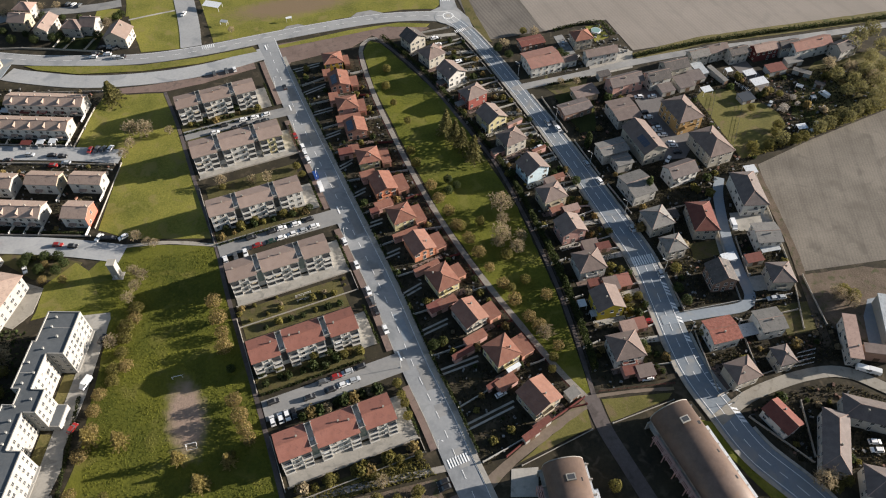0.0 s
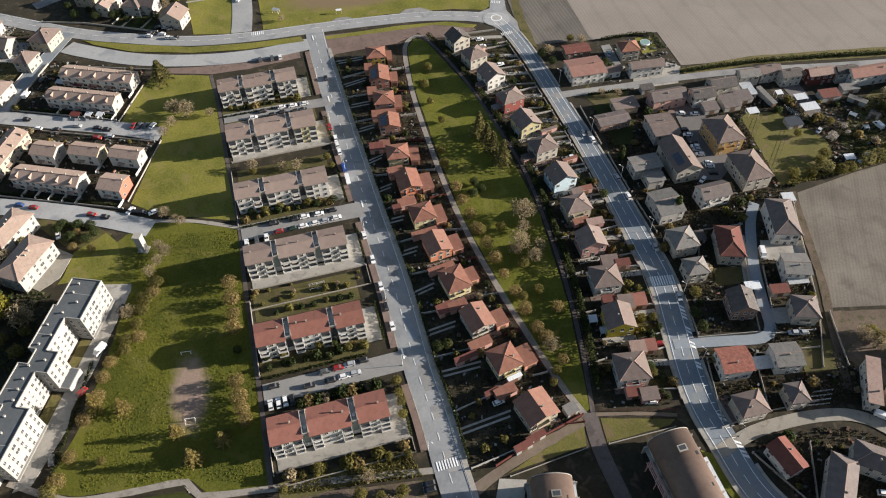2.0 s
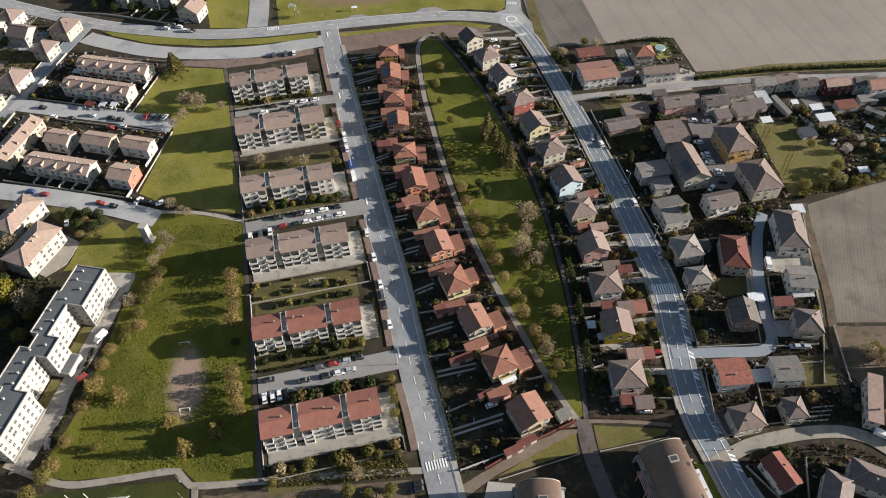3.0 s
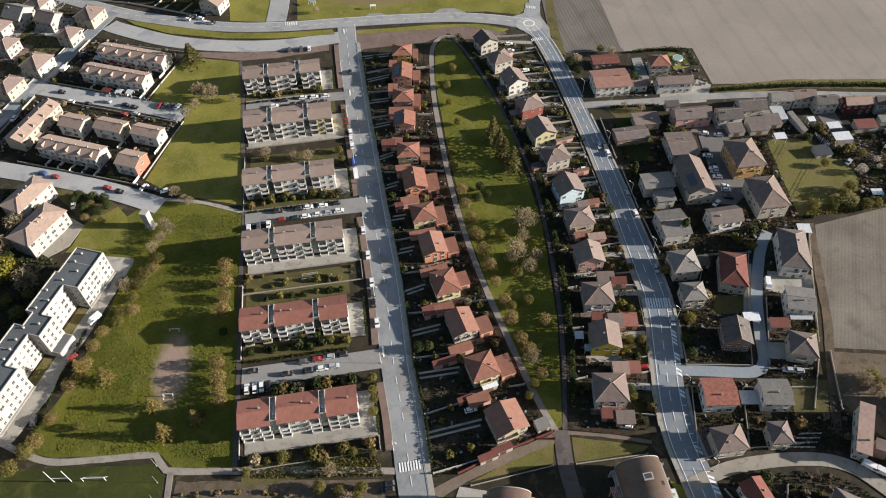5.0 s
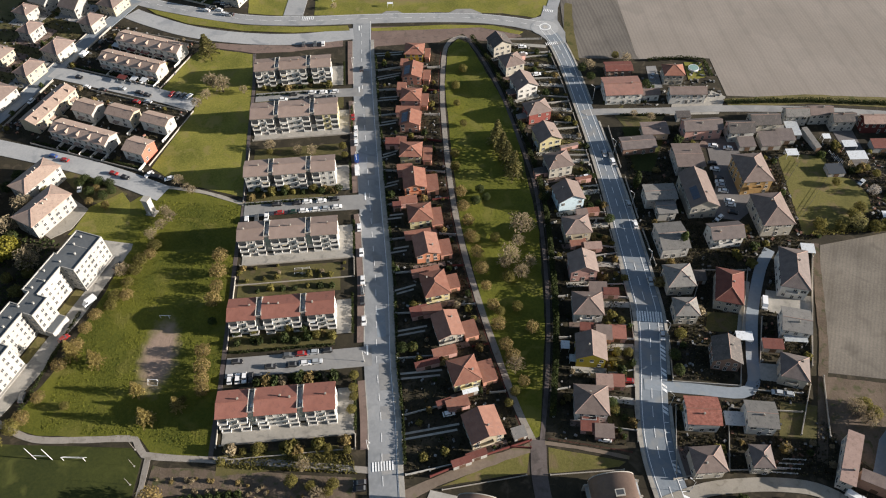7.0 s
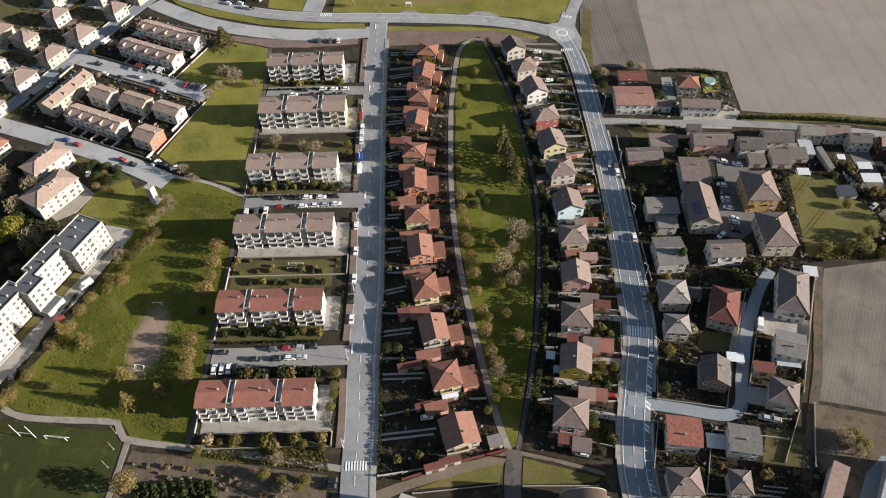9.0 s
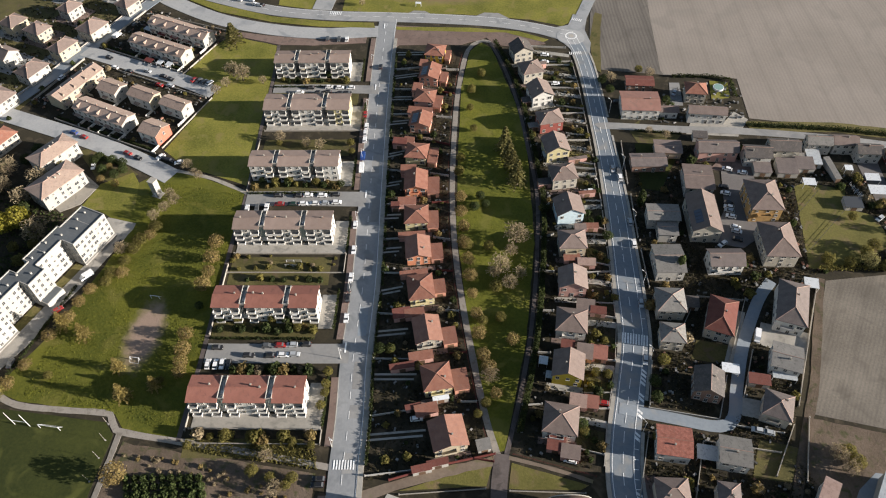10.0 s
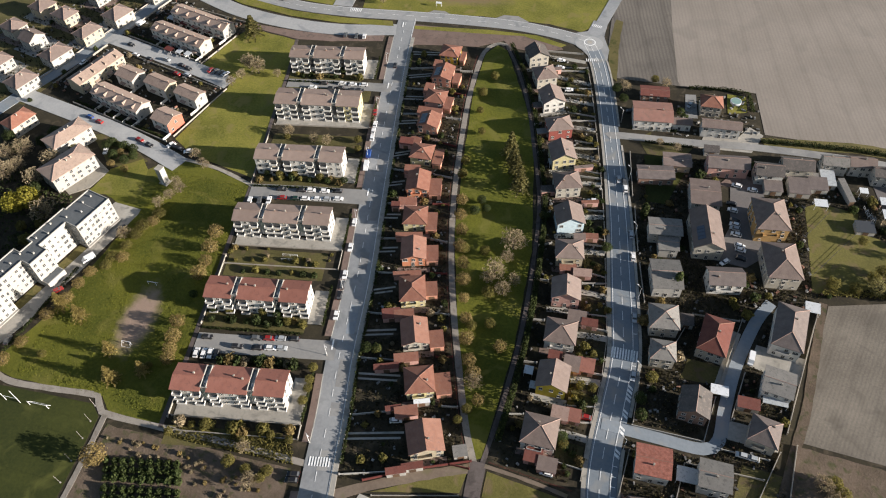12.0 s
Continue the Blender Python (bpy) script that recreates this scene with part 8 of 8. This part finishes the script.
hedge(172, 338.8, 258, 357, 2.0, 2.4, "long uneven field hedge", None, 8)
hedge(130, 240, 161, 254, 2.0, 2.6, "long uneven field hedge", L_OLIVE, 6)
hedge(161, 254, 205, 276, 2.2, 2.6, "long uneven field hedge", L_OLIVE, 6)
hedge(50, 338, 66.9, 344.6, 1.8, 1.6)
hedge(66.9, 344.6, 76.5, 346, 1.8, 1.6)
hedge(76.5, 346, 82, 333.5, 1.8, 1.6)
hedge(34.5, 297.3, 54, 304.4, 1.4, 1.3)
hedge(43.5, 291, 64, 297.5, 1.2, 1.0)
# street walls, hedges and fences of the eastern quarter
for x0, y0, x1, y1, h, m in ((85.2, 155, 107.8, 160.4, 0.9, W_WHITE), (107.8, 160.4, 106.8, 178, 0.9, W_WHITE), (106.6, 180, 106.8, 214, 1.0, STONE), (113.6, 172, 113.2, 192, 1.0, STONE), (113.6, 160.5, 128, 164, 0.8, W_WHITE),
                            (85.2, 156, 81.6, 173, 1.1, STONE), (90.6, 122, 87.4, 146, 1.0, STONE), (90, 119.6, 103.4, 127, 1.0, STONE), (103.4, 127, 123.5, 134, 0.9, STONE), (106.5, 128, 104.5, 150, 1.1, STONE),
                            (72.5, 205, 64.8, 222, 1.0, STONE), (62, 228, 53, 250, 1.0, STONE), (50, 256, 40, 281, 1.0, STONE), (131, 176, 130.5, 232, 1.2, STONE),
                            (88, 190, 90, 208, 1.2, STONE), (90, 208, 106, 213, 1.0, STONE), (128, 148, 130.5, 168, 1.0, STONE), (105, 150.5, 128, 156.5, 1.0, STONE), (137, 150, 134.8, 173, 1.0, STONE), (99, 112, 116, 96, 1.0, STONE), (118, 118, 117, 98, 1.2, STONE)):
    garden_wall(x0, y0, x1, y1, h, m, "low boundary wall of a garden")
rail_fence(113, 249, 125, 284, 1.2, DARK_IRON, "dark wire fence across a garden lawn")
rail_fence(125, 246, 140, 286, 1.1, DARK_IRON, "dark wire fence across a garden lawn")
sheet("drive_e", [(111, 164.5), (113, 172), (129, 175), (130, 168)], 0.14, CONCRETE, "pale paved forecourt", "paving")
sheet("yard_e", [(114, 196), (114, 206), (131, 208), (131, 196)], 0.14, CONCRETE, "pale paved forecourt", "paving")
sheet("yard_m", [(105, 182), (105, 208), (108, 208), (108, 182)], 0.13, CONCRETE, "pale paved garden path", "paving")
sheet("farm_yard", [(66, 298.5), (88, 306), (90, 320), (83, 323), (80, 313), (66, 308)], 0.14, CONCRETE, "pale farm yard", "yard")
sheet("yard_red", [(98, 134), (84.5, 130), (86, 119), (91, 120), (104, 129)], 0.12, RED_ASPHALT, "reddish paved garden", "yard")
sheet("front_lawn", [(94, 180), (94, 189), (105, 191), (105, 183)], 0.07, PLOT, "small rough lawn", "lawn", 0.3)
sheet("front_lawn_2", [(121.1, 158.6), (133.1, 160.9), (132.9, 147.8), (121.3, 144.6)], 0.07, PLOT, "small rough green lawn", "lawn", 0.3)
sheet("corner_lawn", [(46, 283), (66, 290), (64, 258), (56, 256)], 0.07, SPORT, "green lawn by the road with shade in its colour", "lawn", 0.3)
g = thing("swimming_pool", 72.8, 337.6, 0, 0, "small round garden pool with a pale rim", "pool")
ring = [(math.cos(a), math.sin(a)) for a in np.linspace(0, 2 * math.pi, 25)[:-1]]
part("rim", Geo().solid([(2.6 * c, 2.6 * s, 0) for c, s in ring], [(2.6 * c, 2.6 * s, 1.1) for c, s in ring]), TARP, g)
part("water", Geo().solid([(2.3 * c, 2.3 * s, 1.0) for c, s in ring], [(2.3 * c, 2.3 * s, 1.13) for c, s in ring]), glass("pool_water", (0.20, 0.30, 0.27)), g)

# ---- western terraces and villas: fences, hedges ----
for x0, y0, x1, y1, h, m, l in ((-178.5, 243.5, -178, 271.5, 0.8, STONE, "pale garden wall at the end of a terrace"), (-152.5, 194, -153.2, 233, 0.7, STONE, "low pale wall of a terrace garden"), (-218, 282, -178, 284, 1.0, STONE, "low wall behind a terrace"),
                               (-234.8, 246, -234.5, 282, 1.0, STONE, "low street wall"), (-234.8, 196, -235, 233, 1.0, STONE, "low street wall"), (-244.5, 190, -243.5, 300, 0.7, STONE, "pale street wall before gardens"),
                               (-234, 245, -180, 244.2, 0.9, STONE, "low street wall"), (-212, 232.5, -156, 232, 0.9, STONE, "low street wall"), (-214, 190, -153, 189.6, 0.9, STONE, "low street wall")):
    garden_wall(x0, y0, x1, y1, h, m, l)
hedge(-214, 191.5, -156, 191, 1.2, 1.0)
hedge(-232, 246.5, -182, 246, 1.2, 1.0)
hedge(-128.5, 88, -132.5, 116, 1.1, 1.3)
hedge(-126.5, 70, -128.5, 88, 1.1, 1.3)
hedge(-177, 177.8, -160, 177, 1.5, 1.6)

# ---- sports ground ----
def goal(x, y, rot, w, h, label):
    ob = thing("goal", x, y, 0, rot, label, "goal")
    for s in (-1, 1):
        part("post", Geo().tube((s * w / 2, 0, 0), (s * w / 2, 0, h), 0.09, 0.09, 8), STEEL, ob)
        part("stay", Geo().tube((s * w / 2, 0, h), (s * w / 2, 1.3, 0.05), 0.05, 0.05, 6), STEEL, ob)
    part("crossbar", Geo().tube((-w / 2 - 0.09, 0, h), (w / 2 + 0.09, 0, h), 0.09, 0.09, 8), STEEL, ob)
    part("back_bar", Geo().tube((-w / 2, 1.3, 0.06), (w / 2, 1.3, 0.06), 0.05, 0.05, 6), STEEL, ob)


goal(-88.8, 98.8, 196, 3.4, 1.9, "small white steel goal on the meadow")
goal(-99.8, 123.8, 16, 3.4, 1.9, "small white steel goal on the meadow")
goal(-97.5, 65.3, 16, 7.3, 2.44, "white steel football goal")
ob = thing("rugby_posts", -107.4, 62.5, 0, 16, "tall white rugby posts with a crossbar", "goal")
for s in (-1, 1):
    part("post", Geo().tube((s * 2.8, 0, 0), (s * 2.8, 0, 8.5), 0.1, 0.07, 8), STEEL, ob)
part("crossbar", Geo().tube((-2.8, 0, 3), (2.8, 0, 3), 0.08, 0.08, 8), STEEL, ob)
for x, y in ((-80.5, 74.8), (-77.5, 69.8), (-75.2, 64), (-72.5, 56.5), (-70, 49.5)):
    ob = thing("net_pole", x, y, 0, 0, "slim pale steel pole at the pitch edge", "pole")
    part("shaft", Geo().tube((0, 0, 0), (0, 0, 5.5), 0.05, 0.04, 6), CONCRETE, ob)
    part("foot", Geo().box(-0.25, 0.25, -0.25, 0.25, 0, 0.15), CONCRETE, ob)

# ---- street lamps ----
def street_lamp(x, y, rot):
    ob = thing("street_lamp", x, y, 0.2, rot, "grey steel street lamp with a curved arm", "street lamp", "street lamps")
    part("pole", Geo().tube((0, 0, 0), (0, 0, 7.5), 0.09, 0.05, 8), STEEL, ob)
    part("arm", Geo().tube((0, 0, 7.4), (1.5, 0, 7.9), 0.045, 0.04, 6), STEEL, ob)
    part("lamp_head", Geo().box(1.3, 2.0, -0.15, 0.15, 7.82, 7.98), STEEL, ob)
    part("base", Geo().box(-0.18, 0.18, -0.18, 0.18, 0, 0.3), CONCRETE, ob)


for y in (100, 128, 158, 190, 222, 254, 286):
    p = on_line(offset(smooth_line(MAIN), 4.8), y)
    street_lamp(p.x, p.y, -66 + 40)
for y in (118, 146, 174, 204, 234, 264, 300):
    p = on_line(offset(smooth_line(EAST), -5.3), y)
    street_lamp(p.x, p.y, 160)

# ---- small growth ----
LANES = [(MAIN, 7.6), (EAST, 6.8), (AVENUE, 5.5), (AVE_SOUTH, 6), (AV_WEST, 5.2), (PATH_W, 2.2), (PATH_E, 1.8), ([(-240, 239.5), (-154.5, 237.5)], 5.5), ([(-243, 183), (-191.7, 184.5), (-136.5, 180.6)], 5.5),
         ([(27, 287), (61.7, 300.1), (88, 310), (127.8, 321.5), (172, 331)], 4.2), ([(76, 151), (108, 157.8), (111, 175), (109.8, 193.6), (111.5, 216), (117.7, 226)], 3.6), ([(88, 110.5), (104, 121.5), (121, 128), (136, 130), (149, 124)], 4.2),
         ([(90, 279), (100, 245)], 11)] + DRIVES
ROW_A = [(-84, 306), (-52, 306), (-38, 268), (-20, 222), (8, 170), (42, 118), (8, 92), (-22, 160), (-60, 250)]
ROW_K = [(-36, 322), (-18, 334), (0, 330), (30, 272), (56, 214), (70, 160), (74, 126), (50, 122), (40, 165), (27, 210), (4, 262)]
EASTQ = [(46, 280), (90, 302), (150, 300), (205, 310), (205, 282), (150, 252), (128, 236), (131, 160), (150, 140), (150, 90), (112, 96), (88, 128), (82, 178), (60, 232)]
WESTQ = [(-234, 286), (-182, 284), (-156, 236), (-154, 192), (-234, 192)]
NORTHW = [(-300, 330), (-246, 300), (-246, 110), (-300, 110)]
WOOD = [(-225, 140), (-190, 148), (-160, 142), (-153, 130), (-155, 40), (-225, 40)]
sr = random.Random(11)
OPEN = [[(114, 196), (114, 206), (131, 208), (131, 196)], [(111, 164.5), (113, 172), (129, 175), (130, 168)], [(105, 182), (105, 208), (108, 208), (108, 182)], [(-176, 281), (-146, 283.5), (-101.6, 189.3), (-136.3, 188.5), (-151, 193.2), (-153.4, 234), (-157.4, 243), (-178, 243), (-178, 271)], [(115.7, 282.9), (120.3, 288.2), (135.8, 289.2), (136.6, 278.4), (147.1, 278.9), (152.6, 271.4), (153.9, 262.4), (145.4, 250.5), (136.6, 243.6), (127.1, 239.1)], [(137.9, 310.4), (147.1, 312.3), (154.1, 292.9), (149.2, 284.9)], [(94, 180), (94, 189), (105, 191), (105, 183)], [(121.1, 158.6), (133.1, 160.9), (132.9, 147.8), (121.3, 144.6)], [(46, 283), (66, 290), (64, 258), (56, 256)], [(130, 236), (206, 276), (206, 180), (130, 180)]]


def scatter(ring, n, lo, hi, margin=0.6):
    xs, ys = [p[0] for p in ring], [p[1] for p in ring]
    done = tries = 0
    while done < n and tries < n * 30:
        tries += 1
        x, y = sr.uniform(min(xs), max(xs)), sr.uniform(min(ys), max(ys))
        if inside(x, y, ring) and free(x, y, margin) and clear_of(x, y, LANES) and not any(inside(x, y, q) for q in OPEN):
            shrub(x, y, sr.uniform(lo, hi))
            done += 1


scatter(ROW_A, 50, 1.2, 3.2)
scatter(ROW_K, 30, 1.0, 2.8)
scatter(EASTQ, 68, 1.4, 4.2)
scatter(WESTQ, 20, 1.2, 2.8, 1.2)
tufts("undergrowth_row", ROW_A, 9000, 0.5, L_DULL, "dark low garden growth between the houses", LANES, 0.5, 3)
tufts("undergrowth_east_row", ROW_K, 7000, 0.5, L_DULL, "dark low garden growth between the houses", LANES, 0.5, 4)
tufts("undergrowth_east", EASTQ, 14000, 0.55, L_DULL, "dark low garden growth between the houses", LANES, 0.6, 5, skip=OPEN)
tufts("dry_growth_east", EASTQ, 5000, 0.4, L_DRY, "dry brown garden growth", LANES, 0.5, 6, skip=OPEN)
tufts("dry_growth_row", ROW_A, 1200, 0.4, L_DRY, "dry brown garden growth", LANES, 0.4, 7)
tufts("undergrowth_west", WESTQ, 3000, 0.5, L_DULL, "dark low garden growth between terraces", LANES, 0.5, 8, skip=OPEN)
tufts("undergrowth_north_west", NORTHW, 4000, 0.7, L_DULL, "dark garden growth between far houses", LANES, 1.0, 9)
tufts("wood_growth", WOOD, 6000, 0.8, L_GREEN, "dark tangled growth under the trees", LANES, 1.6, 10)
scrub = [[], []]
for k in range(46):
    u, v = sr.random(), sr.random()
    scrub[k % 5 in (2, 4)].append((-68 + 58 * u, 69.5 + 14.5 * u - (3 + 10 * u) * v, sr.uniform(0.8, 1.8)))
bushes("twiggy_scrub", scrub[0], TWIG, "bare twiggy scrub on rough grass", 400)
bushes("leafy_scrub", scrub[1], L_BROWN, "brownish low scrub on rough grass", 500)
tufts("plot_growth", [(-55, 80), (-12, 97), (-7, 90), (-50, 78)], 2200, 0.45, L_OLIVE, "olive low growth before the flats", (), 0.35, 13)
tufts("meadow_grass", [(-140, 176), (-101, 184), (-80, 137), (-56, 81), (-80, 79), (-116, 70), (-124, 95), (-131, 148)], 20000, 0.34, MEADOW, "uneven tufts of meadow grass", (([(-99, 122), (-89, 99)], 6.0),), 0.08, 14, category="grass")
tufts("park_grass", [(-49, 322), (-42, 324), (-14, 287), (3, 257), (24, 207), (37, 164), (45.5, 122), (22, 152), (-8, 205), (-27, 250), (-42, 289)], 6000, 0.30, MEADOW, "uneven tufts of park grass", ((PATH_W, 1.8), (PATH_E, 1.4)), 0.07, 15, category="grass")
nursery = [(-62 + k * 2.7 + j * 2.2, 62.0 + k * 1.25 - j * 2.4 + (j * 7 + k * 3) % 3 * 0.3, 2.5 + (k * j % 3) * 0.35) for k in range(9) for j in range(8)]
bushes("nursery_evergreens", nursery, L_GREEN, "rows of young evergreens in a nursery", 600)
for k in range(4):      # bare timber frames stacked in the yard beside the lane
    rail_fence(119 + k * 1.2, 131.5 + k * 1.9, 127 + k * 0.8, 133.4 + k * 1.9, 1.2, STEEL, "pale timber frame standing in a yard", 2.0)
rail_fence(136.9, 293.7, 139.3, 288.4, 1.4, STEEL, "grey frame of a small vine row", 2.5)
rail_fence(138.5, 292.3, 140.9, 287.0, 1.4, STEEL, "grey frame of a small vine row", 2.5)
rail_fence(140.1, 290.8, 142.4, 285.6, 1.4, STEEL, "grey frame of a small vine row", 2.5)
rail_fence(141.7, 289.4, 144.0, 284.2, 1.4, STEEL, "grey frame of a small vine row", 2.5)
rail_fence(143.3, 288.0, 145.6, 282.8, 1.4, STEEL, "grey frame of a small vine row", 2.5)
garden_wall(-256.1, 317.9, -232.6, 319.6, 1.0, W_IVORY, "pale street wall along the avenue")
garden_wall(-232.6, 319.6, -214.1, 318.7, 1.0, W_IVORY, "pale street wall along the avenue")
garden_wall(-214.1, 318.7, -188.7, 316.9, 1.0, W_IVORY, "pale street wall along the avenue")
garden_wall(-210.3, 318.3, -206.7, 332.6, 1.0, W_IVORY, "pale wall between two front gardens")
garden_wall(-198.8, 318.4, -196.2, 330.6, 1.0, W_IVORY, "pale wall between two front gardens")
garden_wall(-216.1, 320.2, -215.0, 331.5, 1.0, W_IVORY, "pale wall between two front gardens")

# ---- yards, hedges and paths between the western houses ----
WEST_YARDS = ((-245, 253, 12, 14), (-247, 233, 10, 13), (-247, 211, 11, 14), (-271, 240, 12, 10), (-289, 240, 11, 12), (-270, 216, 10, 11), (-245, 187, 11, 14), (-287, 218, 12, 10), (-268, 193, 10, 11), (-262, 290, 12, 12), (-282, 290, 12, 14), (-270, 263, 10, 11), (-278, 303, 12, 12), (-284, 277, 10, 10))
for k, (x, y, w, d) in enumerate(WEST_YARDS):
    a, b = w / 2 + 3.5, d / 2 + 3.0
    sheet("villa_paving", [(x - a, y - b), (x + a, y - b), (x + a, y + b), (x - a, y + b)], 0.06 + 0.004 * k, (CONCRETE, LOT, PLOT, RED_ASPHALT)[k % 4], "paved and planted yard round a villa", "yard", 0.2)
    shrub(x + a + 1.2, y - b * 0.6, 2.4, 0)


def clutter(name, ring, n, material, label, seed, small=0.4, large=1.6):
    """Crates, boards, benches and tubs lying about in yards, as one object."""
    r = random.Random(seed)
    xs, ys = [p[0] for p in ring], [p[1] for p in ring]
    g = Geo()
    done = tries = 0
    while done < n and tries < n * 40:
        tries += 1
        x, y = r.uniform(min(xs), max(xs)), r.uniform(min(ys), max(ys))
        if not inside(x, y, ring) or not free(x, y, 0.8) or not clear_of(x, y, LANES) or any(inside(x, y, q) for q in OPEN):
            continue
        w, d, h, a = r.uniform(small, large) / 2, r.uniform(small, large * 0.6) / 2, r.uniform(0.2, 0.9), r.uniform(0, 3.1)
        c, s = math.cos(a), math.sin(a)
        base = [(x + c * u * w - s * v * d, y + s * u * w + c * v * d) for u, v in ((-1, -1), (1, -1), (1, 1), (-1, 1))]
        g.solid([(*q, 0.0) for q in base], [(*q, h) for q in base])
        done += 1
    return tagged(part(name, g, material), label, "clutter", kind="stuff")


clutter("yard_goods_east", EASTQ, 260, GOODS, "crates, boards and tubs lying in yards", 21)
clutter("yard_goods_red", EASTQ, 90, GOODS_RED, "reddish bricks and boards stacked in yards", 22)
clutter("yard_goods_row", ROW_K, 110, GOODS, "benches, tubs and boards in gardens", 23, 0.4, 1.3)
clutter("yard_goods_red_row", ROW_A, 110, GOODS, "benches, tubs and boards in gardens", 24, 0.4, 1.3)
clutter("yard_goods_west", WESTQ, 160, GOODS, "benches, tubs and boards in terrace gardens", 25)
clutter("yard_goods_west_red", WESTQ, 60, GOODS_RED, "reddish planters and boards in terrace gardens", 26)
clutter("yard_goods_villas", NORTHW, 120, GOODS, "benches, tubs and boards between villas", 27)
clutter("yard_goods_farm", [(44, 322), (60, 336), (80, 346), (90, 322), (66, 302), (48, 296)], 90, GOODS, "crates and boards in a farm yard", 28)
